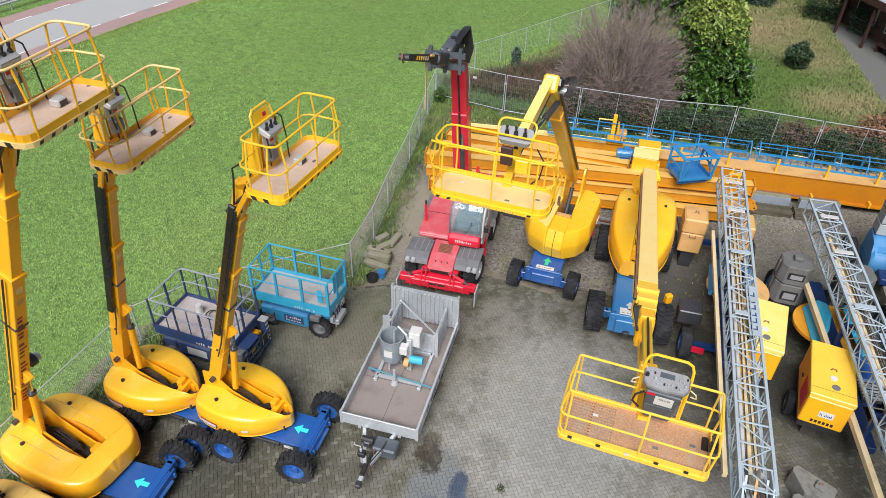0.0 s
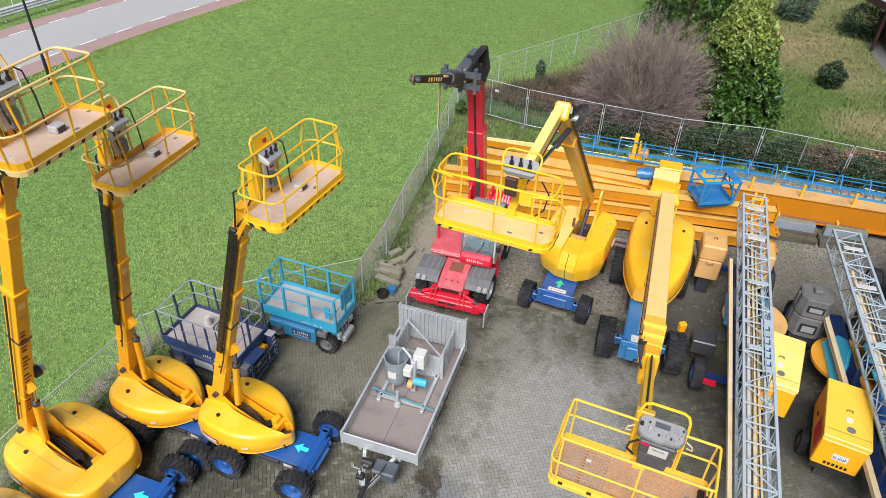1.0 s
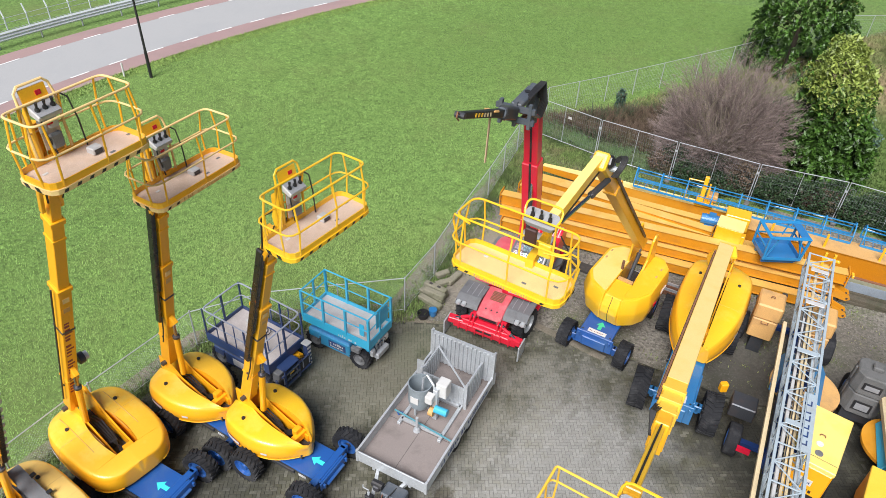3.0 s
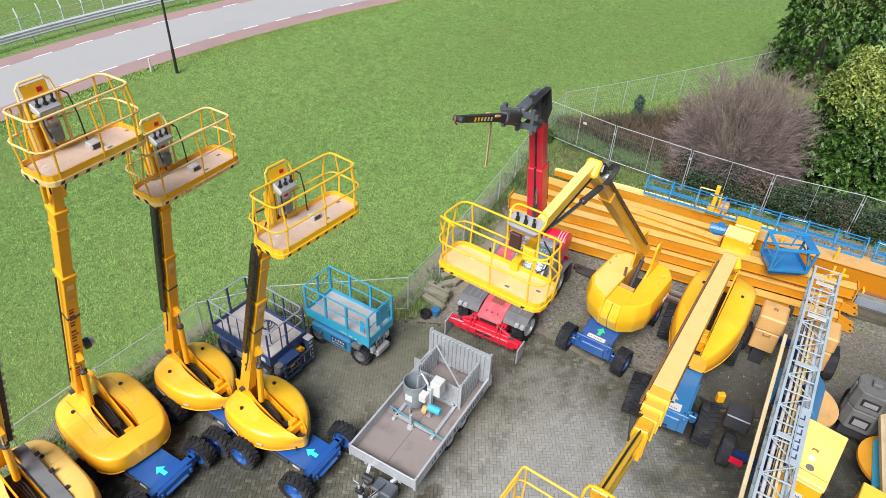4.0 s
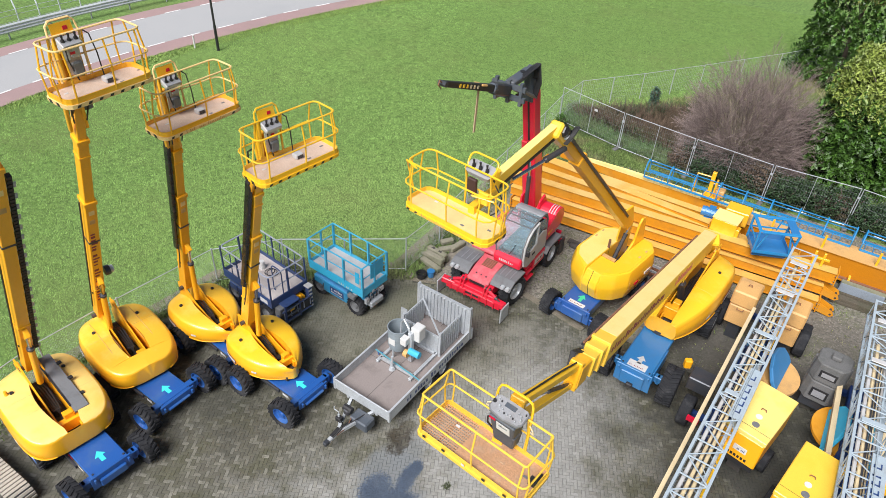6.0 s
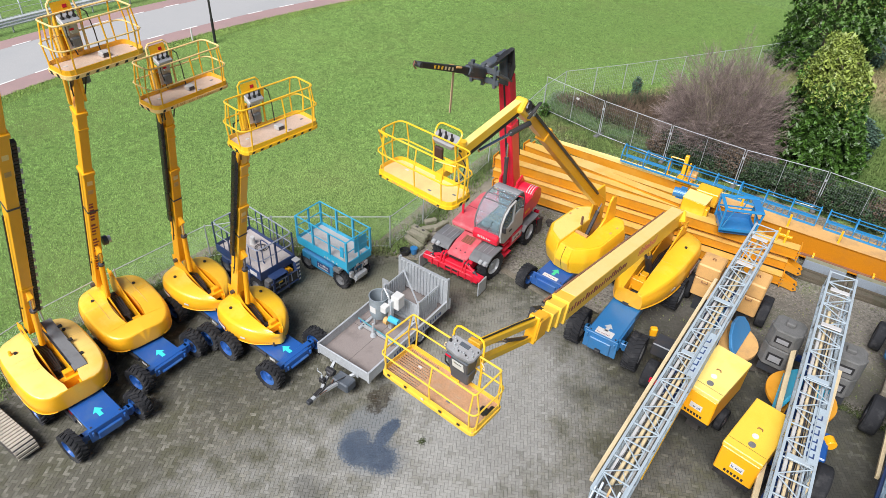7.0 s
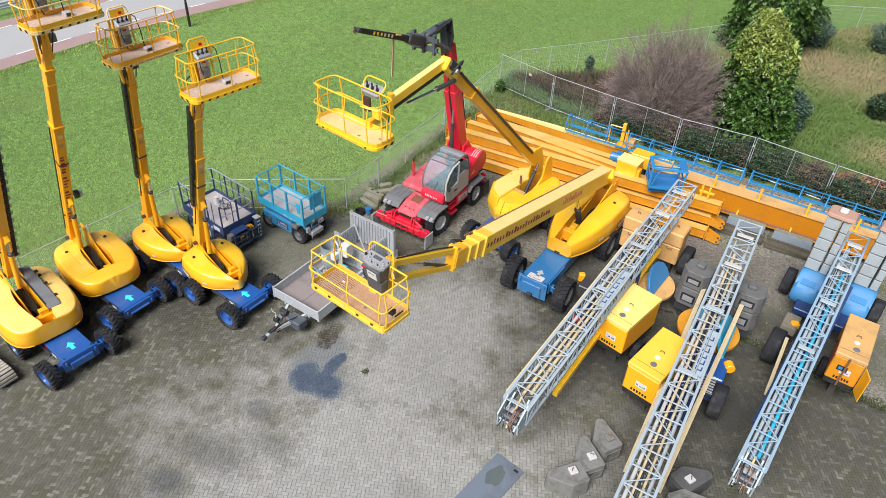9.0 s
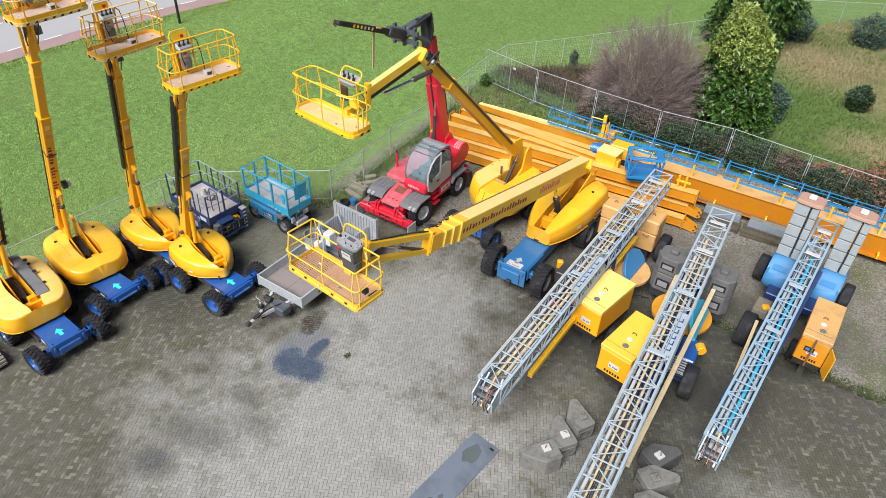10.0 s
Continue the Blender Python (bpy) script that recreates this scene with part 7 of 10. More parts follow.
    for y in (-.2, 0, .2):
        part("bonnet_bolt", rod(bmesh.new(), (1.95, y, 1.05), (1.95, y, 1.1), .025, n=6), DARKSTEEL, bon)
    part("front_grille", boxes(((2.235, -.3, .82), (2.25, .3, .92))), BLACK, bon)
    # slewing upper body
    part("turntable_ring", rod(bmesh.new(), (-.3, 0, 1.05), (-.3, 0, 1.2), .62, n=24), DARKSTEEL, root)
    bm = prism(bmesh.new(), [(-1.7, 1.22), (.95, 1.22), (.95, 1.36), (-1.0, 1.42), (-1.7, 1.42)], -1.08, 1.0, 1)
    part("upper_deck", bm, REDDUST, root, bevel=.04)
    bm = prism(bmesh.new(), [(-1.5, 1.42), (.98, 1.36), (.9, 1.43), (.2, 1.47), (-1.2, 1.54), (-1.5, 1.52)], -1.1, .0, 1)
    cover = part("engine_cover", bm, REDDUST, root, "dusty red engine cover", bevel=.05)
    part("cover_seam", boxes(((-.25, -1.08, 1.49), (-.235, -.02, 1.5))), BLACK, cover)
    part("exhaust_post", rod(bmesh.new(), (.3, -1.0, 1.3), (.3, -1.0, 2.15), .05, n=10), RED, root)
    part("exhaust_tip", rod(bmesh.new(), (.3, -1.0, 2.15), (.3, -1.0, 2.3), .032, n=10), BLACK, root)
    bm = rod(bmesh.new(), (-1.75, .25, 1.95), (-1.75, 1.1, 1.95), .46, n=20)
    cw = part("rear_counterweight", bm, RED, root, bevel=.02)
    for k in range(3):
        part("white_band", tube(bmesh.new(), [(-1.75 + .468 * math.cos(q), 1.0 - .1 * k, 1.95 + .468 * math.sin(q)) for q in [.4 + .3 * j for j in range(6)]], .018, 4), WHITE, cw)
    # cab: curved windscreen running into the roof, rounded pale door
    y0, y1 = .04, 1.14
    side = [(1.1, 1.72), (1.16, 2.0), (1.1, 2.3), (.92, 2.6), (.66, 2.82), (.4, 2.92), (-.2, 2.96), (-.45, 2.88), (-.62, 2.6), (-.66, 1.75)]
    bm = prism(bmesh.new(), [(1.22, 1.3), (1.25, 1.55), (1.12, 1.74), (-.66, 1.74), (-.66, 1.3)], y0 - .02, y1 - .03, 1)
    cab = part("cab_base", bm, RED, root, bevel=.05)
    part("cab_floor", boxes(((-.6, y0 + .04, 1.745), (1.0, y1 - .08, 1.76))), BLACK, cab)
    part("cab_back", boxes(((-.64, y0 + .06, 1.76), (-.6, y1 - .08, 2.5))), BLACK, cab)
    for y in (y0 + .02, y1 - .02):
        part("cab_frame", tube(bmesh.new(), [(x, y, z) for x, z in side], .032, 6), GREY, cab, smooth=True)
    for (xa, za), (xb, zb) in zip(side[:6], side[1:6]):
        part("windscreen", prism(bmesh.new(), [(xa, za), (xb, zb), (xb - .008, zb - .008), (xa - .008, za - .008)], y0 + .05, y1 - .05, 1), GLASS, cab, "clear curved windscreen")
    part("roof_window", prism(bmesh.new(), [(.4, 2.92), (-.05, 2.945), (-.05, 2.935), (.4, 2.91)], y0 + .05, y1 - .05, 1), GLASS, cab)
    for xa, za in ((.66, 2.83), (.4, 2.94), (.12, 2.955)):
        part("roof_bar", boxes(((xa - .02, y0 + .04, za), (xa + .02, y1 - .04, za + .02))), GREY, cab)
    part("roof_panel", prism(bmesh.new(), [(-.05, 2.92), (-.05, 3.0), (-.25, 3.0), (-.52, 2.9), (-.66, 2.6), (-.6, 2.58), (-.45, 2.84), (-.22, 2.92)], y0, y1, 1), MIDGREY, cab, "grey cab roof panel", bevel=.02)
    # door: a frame round an opening, with the pane set in it
    outer = [(1.02, 1.4), (1.14, 1.75), (1.1, 2.28), (.9, 2.6), (.62, 2.8), (.2, 2.86), (.2, 1.3), (.75, 1.25)]
    pane = [(1.04, 2.02), (1.0, 2.26), (.84, 2.52), (.6, 2.7), (.28, 2.75), (.28, 1.98), (.6, 1.86)]
    part("cab_door", prism(bmesh.new(), [(1.06, 1.42), (1.12, 1.8), (1.04, 2.0), (.6, 1.84), (.22, 1.96), (.2, 1.3), (.78, 1.24)], y1 - .01, y1 + .05, 1), PALEGREY, cab, "pale grey rounded cab door", bevel=.012)
    part("door_rim", tube(bmesh.new(), [(x, y1 + .03, z) for x, z in outer[1:6]] + [(.2, y1 + .03, 1.95)], .04, 6), PALEGREY, cab, smooth=True)
    part("door_window", prism(bmesh.new(), pane, y1 + .005, y1 + .012, 1), GLASS, cab)
    part("rear_side_panel", prism(bmesh.new(), [(.18, 1.3), (.18, 2.15), (-.3, 2.25), (-.62, 2.1), (-.66, 1.35)], y1 - .02, y1 + .035, 1), PALEGREY, cab, bevel=.015)
    part("rear_side_window", prism(bmesh.new(), [(.14, 2.18), (.14, 2.76), (-.35, 2.78), (-.52, 2.55), (-.56, 2.2), (-.3, 2.28)], y1 + .0, y1 + .008, 1), GLASS, cab)
    part("door_post", bar(bmesh.new(), (.19, y1 + .02, 1.3), (.19, y1 + .02, 2.88), .06, .05, up=(1, 0, 0)), PALEGREY, cab)
    part("door_handle", boxes(((.3, y1 + .05, 1.62), (.5, y1 + .07, 1.68))), BLACK, cab)
    part("wiper", tube(bmesh.new(), [(1.15, .6, 1.8), (1.17, .75, 2.1), (1.13, .8, 2.3)], .012, 4), BLACK, cab)
    part("mirror", boxes(((1.05, y1 + .05, 1.95), (1.12, y1 + .22, 2.2))), BLACK, cab, bevel=.02)
    part("seat", boxes(((-.25, y0 + .3, 1.9), (.25, y0 + .8, 2.05)), ((-.38, y0 + .3, 1.95), (-.22, y0 + .8, 2.62))), NAVY, cab, bevel=.05)
    part("dashboard", boxes(((.7, y0 + .2, 1.76), (.98, y0 + .9, 2.05))), GREY, cab, bevel=.04)
    part("steering_wheel", tube(bmesh.new(), [(.6 + .12 * math.cos(q) * .5, .62 + .18 * math.sin(q), 2.15 + .13 * math.cos(q)) for q in [k * math.pi / 6 for k in range(12)]], .016, 5, True), BLACK, cab)
    for k in range(3):
        part("step", boxes(((.2 + .03 * k, 1.0, .55 + .24 * k), (.68, 1.24 - .05 * k, .59 + .24 * k))), RED, root)
    part("side_box", boxes(((-.75, .7, .7), (.15, 1.16, 1.22))), RED, root, bevel=.03)
    part("name_plate", boxes(((-.62, 1.161, .86), (.05, 1.166, 1.1))), WHITE, root)
    text_bars(root, pose(-.5, 1.17, .92, 0, 0, 180) @ pose(-.45, 0, 0), .45, .1, 8, MAROON)
    text_bars(root, pose(1.252, .28, 1.46, 0, 0, 90), .6, .1, 8, WHITE)
    part("rear_cover", prism(bmesh.new(), [(-1.6, 1.42), (-.7, 1.42), (-.7, 2.1), (-1.3, 2.3), (-1.6, 2.2)], .45, 1.12, 1), RED, root, bevel=.06)
    text_bars(root, pose(-.8, 1.125, 1.6, 0, -12, 180), .7, .14, 7, ORANGE)
    # boom
    p0, p1 = w((-.32, 20.75, 1.8)), w((-.64, 19.55, 7.05))
    part("boom_section", bar(bmesh.new(), p0, p0.lerp(p1, .62), .56, .54, up=(1, 0, 0)), RED, root, bevel=.03)
    part("boom_section", bar(bmesh.new(), p0.lerp(p1, .5), p1, .48, .44, up=(1, 0, 0)), RED, root, bevel=.03)
    fw = inv.to_3x3() @ V(-.12, -1, 0)
    part("boom_slot", bar(bmesh.new(), p0.lerp(p1, .3) + fw * .285, p0.lerp(p1, .62) + fw * .285, .07, .03, up=(1, 0, 0)), BLACK, root)
    part("boom_slot", bar(bmesh.new(), p0.lerp(p1, .63) + fw * .235, p0.lerp(p1, .97) + fw * .235, .06, .03, up=(1, 0, 0)), BLACK, root)
    for t in (-1, 1):
        part("boom_pivot", prism(bmesh.new(), [(-2.0, 1.3), (-1.2, 1.3), (-1.35, 2.6), (-1.75, 2.75), (-2.05, 2.3)], t * .38 - .04, t * .38 + .04, 1), RED, root, bevel=.02)
    cylinder(root, w((-.3, 19.7, 1.9)), w((-.45, 20.0, 4.6)), .08)
    part("boom_hose", tubes([[p0.lerp(p1, .3) + V(-.32, .12 * k, 0), p0.lerp(p1, .62) + V(-.34, .12 * k, 0)] for k in range(3)], .025, 5), BLACK, root)
    # head, carriage and hoist jib
    hd = w((-.7, 19.2, 8.0))
    part("boom_head", bar(bmesh.new(), p1 - V(0, 0, .3), hd, .4, .42, .26, .32, up=(1, 0, 0)), BLUESTEEL, root, "dark blue-grey boom head", bevel=.05)
    cr = w((-1.0, 18.1, 7.72))
    part("head_link", bar(bmesh.new(), hd + V(0, 0, -.12), cr + V(0, 0, .05), .34, .2), BLUESTEEL, root, bevel=.03)
    for t in (-1, 1):
        part("tilt_cylinder", rod(bmesh.new(), p1 + V(0, .2 * t, -.2), cr + V(0, .2 * t, 0), .06), GREY, root)
    across = V(0, 1, 0)
    hl = V(*hd)
    for k in range(6):
        o = inv.to_3x3() @ V(.2 + .035 * k, .1 - .05 * k, 0)
        part("head_hose", tube(bmesh.new(), [hl + o + V(0, 0, -.9), hl + o * 1.3 + V(0, 0, -.4), hl + o + V(0, 0, .12 + .02 * k), hl.lerp(cr, .25) + o * .8 + V(0, 0, .14), hl.lerp(cr, .6) + o * .5 + V(0, 0, .05)], .028, 5), BLACK, root)
    part("hose_guard", boxes(((-.1, -.16, -.2), (.1, .16, .16))), BLACK, root, m=Matrix.Translation(hl + inv.to_3x3() @ V(.16, .12, -.2)), bevel=.05)
    part("link_hole", rod(bmesh.new(), hl.lerp(cr, .35) + V(0, 0, .06), hl.lerp(cr, .35) + V(0, 0, .075), .09, n=14), BLACK, root)
    part("fork_carriage", bars([(cr + across * -.6, cr + across * .6), (cr + across * -.6 + V(0, 0, -.35), cr + across * .6 + V(0, 0, -.35))], .1, .16), BLUESTEEL, root)
    for t in (-.45, 0, .45):
        part("carriage_plate", bar(bmesh.new(), cr + across * t + V(0, 0, .2), cr + across * t + V(0, 0, -.55), .14, .1, up=(0, 1, 0)), BLUESTEEL, root)
    for t in (-.35, .1):
        part("fork_shank", bar(bmesh.new(), cr + across * t + V(0, 0, -.45), cr + across * t + V(-.9, 0, -.5), .13, .06), RUST, root)
    t0, t1 = w((-1.25, 17.2, 7.95)), w((-1.83, 14.65, 8.98))
    jb = part("hoist_jib", bar(bmesh.new(), cr + V(.1, 0, -.1), t0, .3, .36), DARKSTEEL, root, bevel=.04)
    part("jib_arm", bar(bmesh.new(), t0, t1, .2, .22, .15, .16), BLACK, jb, bevel=.015)
    al = (t1 - t0).normalized()
    ac = al.cross(V(0, 0, 1)).normalized()
    for k in range(6):
        c = t0 + al * (1.0 + .2 * k)
        for s in (-1, 1):
            part("jib_marking", bar(bmesh.new(), c + ac * s * .096, c + al * .08 + ac * s * .096, .012, .1), CREAM if k < 3 else LEMON, jb)
    part("jib_roller", rod(bmesh.new(), t1 - ac * .13, t1 + ac * .13, .08), DARKSTEEL, jb)
    part("chain_bundle", tubes([[t0 + al * (.6 + .07 * k) + ac * .16 + V(0, 0, .1), t0 + al * (.62 + .07 * k) + ac * .2 + V(0, 0, -.12), t0 + al * (.6 + .07 * k) - ac * .14 + V(0, 0, .1)] for k in range(4)], .035, 5), OCHRE, jb)
    part("jib_socket", rod(bmesh.new(), t0 - al * .35, t0 + al * .05, .16, n=14), BLUESTEEL, jb)
    part("tip_hook", tube(bmesh.new(), [t1 + al * .02, t1 + al * .16 + V(0, 0, .08), t1 + al * .22 - V(0, 0, .06), t1 + al * .08 - V(0, 0, .14)], .022, 5), RUST, jb)
    a = t0 + al * .85
    part("hanging_strap", bar(bmesh.new(), a + V(0, 0, -.1), a + V(.08, 0, -1.45), .09, .03, up=(0, 1, 0)), STRAP, jb, "tan lifting strap")
    return root


telehandler()


# ---- scissor lifts ----
def scissor_lift(spot, f, L, W, zdeck, rail, mat, deck, tyre_r, label, rounded, chassis_mat):
    root = thing("scissor_lift", pose(spot[0], spot[1], 0, 0, 0, heading(*f)), label, "scissor lift")
    a, b = L / 2, W / 2
    bm = bmesh.new()
    hull8(bm, [(-a * .86, -b * .62, .25), (a * .86, -b * .62, .25), (a * .86, b * .62, .25), (-a * .86, b * .62, .25)],
          [(-a * .9, -b * .66, .78), (a * .9, -b * .66, .78), (a * .9, b * .66, .78), (-a * .9, b * .66, .78)])
    ch = part("chassis", bm, chassis_mat, root, bevel=.05)
    for s in (-1, 1):
        part("side_module", boxes(((-a * .5, s * b * .8 - .16, .3), (a * .42, s * b * .8 + .16, .82))), chassis_mat, root, bevel=.04)
        plate = part("side_sticker", boxes(((-a * .22, s * (b * .8 + .163), .42), (a * .3, s * (b * .8 + .168), .7))), WHITE if mat is NAVY else NAVY, root)
        if mat is not NAVY and s < 0:
            for z, hh, n in ((.57, .09, 8), (.46, .06, 10)):
                text_bars(plate, pose(-a * .17, s * (b * .8 + .17), z), a * .42, hh, n, WHITE)
        part("hood_top", hull8(bmesh.new(), [(-a * .84, s * b * .8 - .15, .822), (a * .42, s * b * .8 - .15, .822), (a * .42, s * b * .8 + .15, .822), (-a * .84, s * b * .8 + .15, .822)],
                               [(-a * .8, s * b * .8 - .12, .87), (a * .38, s * b * .8 - .12, .87), (a * .38, s * b * .8 + .1, .86), (-a * .8, s * b * .8 + .1, .86)]), BLUESTEEL if mat is NAVY else STEELBLUE, root, bevel=.012)
        part("hood_end", boxes(((-a * .86, s * b * .8 - .16, .5), (-a * .5, s * b * .8 + .16, .82))), chassis_mat, root, bevel=.04)
        for t in (-1, 1):
            wheel(root, t * a * .68, s * b * .82, tyre_r, tyre_r, .27, GREY, 16, 0, s)
    # folded scissor arms
    for k in range(3):
        z = .84 + k * (zdeck - .95) / 3
        for s in (-1, 1):
            part("scissor_arm", bar(bmesh.new(), (-a * .8, s * b * .35, z), (a * .8, s * b * .35, z + .06), .07, .09), DARKSTEEL if mat is NAVY else STEEL, root)
    part("platform_deck", boxes(((-a, -b, zdeck - .06), (a, b, zdeck))), deck, root)
    part("deck_extension", boxes(((a * .1, -b * .94, zdeck + .002), (a * .97, b * .94, zdeck + .03))), deck, root, bevel=.006)
    toe = bmesh.new()
    for lo, hi in (((-a - .02, -b - .02, zdeck - .2), (a + .02, -b + .02, zdeck + .12)), ((-a - .02, b - .02, zdeck - .2), (a + .02, b + .02, zdeck + .12)),
                   ((-a - .02, -b, zdeck - .2), (-a + .02, b, zdeck + .12)), ((a - .02, -b, zdeck - .2), (a + .02, b, zdeck + .12))):
        box(toe, lo, hi)
    tb = part("platform_frame", toe, mat, root)
    text_bars(tb, pose(a * .1, -b - .024, zdeck - .16), .7, .1, 9, WHITE)
    h = zdeck + rail
    for z, r in ((h, .026), (zdeck + rail * .55, .02)):
        ring = arc([(-a, -b, z), (a, -b, z), (a, b, z), (-a, b, z)], .18 if rounded else .03)
        part("top_rail" if z == h else "mid_rail", tube(bmesh.new(), ring, r, 6, True), RAILNAVY if mat is NAVY else mat, root)
    n = 4
    for i in range(n):
        x = -a + L * i / (n - 1)
        for s in (-1, 1):
            w = .022 if rounded else .035
            part("post", boxes(((x - w, s * b - w, zdeck), (x + w, s * b + w, h))), mat, root)
    for s in (-1, 1):
        part("post", boxes(((s * a - .025, -.03, zdeck), (s * a + .025, .03, h))), mat, root)
    return root, a, b, h, zdeck


def light_blue_scissor():
    root, a, b, h, z = scissor_lift((-5.18, 14.78), (.97, -.25), 2.55, 1.22, 1.22, 1.05, SKYBLUE, DECKALU, .36,
                                    "sky blue rough-terrain scissor lift lowered beside the fence", False, TEALBLUE)
    part("gate_panel", boxes(((a - .012, -.2, z + .35), (a + .012, .42, z + .95))), SKYBLUE, root)
    part("manual_box", boxes(((a * .72, -b + .03, z + .25), (a * .85, -b + .06, z + .7))), SKYBLUE, root)
    part("deck_plate", rod(bmesh.new(), (a * .75, .2, z + .002), (a * .75, .2, z + .025), .14, n=16), STEEL, root)
    for y in (-.2, .2):
        part("ladder_rail", tube(bmesh.new(), [(a * .98, y, .2), (a * .98, y, 1.0)], .018, 5), STEEL, root)
    for k in range(4):
        part("ladder_rung", tube(bmesh.new(), [(a * .98, -.2, .3 + .2 * k), (a * .98, .2, .3 + .2 * k)], .018, 5), STEEL, root)
    for s in (-1, 1):
        part("link_arm", bar(bmesh.new(), (a * .55, s * b * .5, .55), (a * .95, s * b * .55, 1.0), .1, .12), STEEL, root)
    part("access_platform", boxes(((a * .86, -b * .5, .4), (a * 1.1, b * .5, .6))), STEEL, root, bevel=.02)
    # bright plates, pins and hoses of the lift linkage at the end
    for k, (x, y, zz, sx, sy, sz) in enumerate(((.7, -.36, .95, .2, .05, .16), (.82, -.1, 1.02, .26, .06, .1), (.78, .2, .96, .22, .05, .18), (.92, .34, .82, .12, .1, .2), (.6, -.5, .84, .16, .12, .12), (.95, -.4, .72, .1, .08, .22))):
        part("link_plate", boxes(((a * x, y - sy, zz - sz / 2), (a * x + sx, y + sy, zz + sz / 2))), STEEL if k % 3 else PALEGREY, root, bevel=.01)
    for k in range(4):
        part("hose", tube(bmesh.new(), [(a * .6, -.3 + .18 * k, 1.0), (a * .85, -.34 + .2 * k, 1.12 - .05 * k), (a * 1.02, -.3 + .18 * k, .85), (a * .98, -.2 + .15 * k, .6)], .016, 5), BLACK, root)
    part("deck_bag", lathe(bmesh.new(), [(0, .07), (.08, .06), (.13, .02), (.13, 0), (0, 0)], 12), WHITE, root, "crumpled white bag on the deck", m=pose(a * .86, .18, z + .03))
    part("lamp_box", boxes(((a * .5, -b - .12, .75), (a * .75, -b + .02, .92))), GREY, root, bevel=.02)


def navy_scissor():
    root, a, b, h, z = scissor_lift((-7.6, 13.25), (.955, -.28), 2.55, 1.5, 1.12, 1.1, NAVY, DECKDUST, .38,
                                    "navy blue scissor lift with dusty deck lowered beside the fence", True, NAVY)
    for s in (-1, 1):
        for k in range(3):
            x = -a * .6 + k * a * .6
            part("rail_brace", tubes([[(x, s * b, z), (x + .02, s * b, h)]], .018, 5), NAVY, root)
    part("canister", rod(bmesh.new(), (-a * .35, .25, z), (-a * .35, .25, z + .3), .12, .09, 12), WHITE, root, "white plastic canister")
    part("cable_coil", tube(bmesh.new(), [(-.1 + .18 * math.cos(t) + .02 * t, .25 + .2 * math.sin(t), z + .025 + .006 * t) for t in [k * .6 for k in range(24)]], .014, 5), BLACK, root, "coiled black cable")
    for k, (x, mt) in enumerate(((a + .08, NAVY), (a + .22, BLACK))):
        part("outrigger", boxes(((x, -b * .9, .22 + .1 * k), (x + .1, b * .9, .62 + .1 * k))), mt, root, bevel=.02)
    part("access_step", tubes([[(a + .25, -.35, .15), (a + .25, -.35, 1.0)], [(a + .25, .0, .15), (a + .25, .0, 1.0)]] + [[(a + .25, -.35, .25 + .22 * k), (a + .25, .0, .25 + .22 * k)] for k in range(4)], .02, 5), NAVY, root)
    part("valve_block", boxes(((a - .1, .3, .55), (a + .18, .52, .8))), ORANGE, root, bevel=.02)
    part("battery_box", boxes(((a - .05, -b * .85, .45), (a + .25, -b * .45, .9))), GREY, root, bevel=.02)
    for k in range(5):
        part("front_bar", tube(bmesh.new(), [(a + .05, -b * .7 + .28 * k, .3), (a + .32, -b * .7 + .28 * k, .45), (a + .3, -b * .7 + .28 * k, .8)], .025, 5), RAILNAVY, root)
    # step box and striped corner mast
    st = part("step_frame", boxes(((a + .3, -.5, .22), (a + .36, -.44, 1.0)), ((a + .3, .1, .22), (a + .36, .16, 1.0)), ((a + .02, -.5, .96), (a + .36, .16, 1.0))), NAVY, root, bevel=.01)
    for k in range(3):
        part("step_tread", boxes(((a + .2, -.44, .3 + .24 * k), (a + .38, .1, .34 + .24 * k))), BLUESTEEL, st, bevel=.008)
    part("step_label", boxes(((a + .361, -.3, .7), (a + .365, -.12, .82))), LEMON, st)
    part("corner_mast", boxes(((a + .1, b * .78, .2), (a + .28, b * 1.02, 1.12))), NAVY, root, bevel=.02)
    for k in range(5):
        part("hazard_band", boxes(((a + .281, b * .8, .25 + .17 * k), (a + .285, b, .33 + .17 * k))), WHITE, root)
    part("mast_cap", boxes(((a + .06, b * .74, 1.125), (a + .32, b * 1.06, 1.16))), PALEGREY, root, bevel=.008)
    for k in range(3):
        part("spring_arm", bar(bmesh.new(), (a - .2, -.25 + .22 * k, .7), (a + .2, -.1 + .22 * k, .9), .07, .09), ORANGE, root, bevel=.01)
    for s in (-1, 1):
        part("frame_label", boxes(((a * .55, s * (b + .021), z - .13), (a * .85, s * (b + .026), z + .03))), WHITE, root)
    part("hose_loop", tube(bmesh.new(), [(a + .1, .5, .5), (a + .35, .55, .75), (a + .3, .2, .9), (a + .1, .0, .7)], .02, 5), BLACK, root)
    part("cross_tube", tubes([[(a + .33, -b * .8, .8), (a + .33, b * .8, .8)], [(a + .33, -b * .8, .35), (a + .33, b * .8, .35)]], .03, 6), NAVY, root)
    part("entry_hoop", tube(bmesh.new(), arc([(a, -b * .3, z), (a, -b * .3, h), (a - .5, -b * .3, h), (a - .5, -b * .3, z)], .15), .022, 6), NAVY, root)


light_blue_scissor()
navy_scissor()


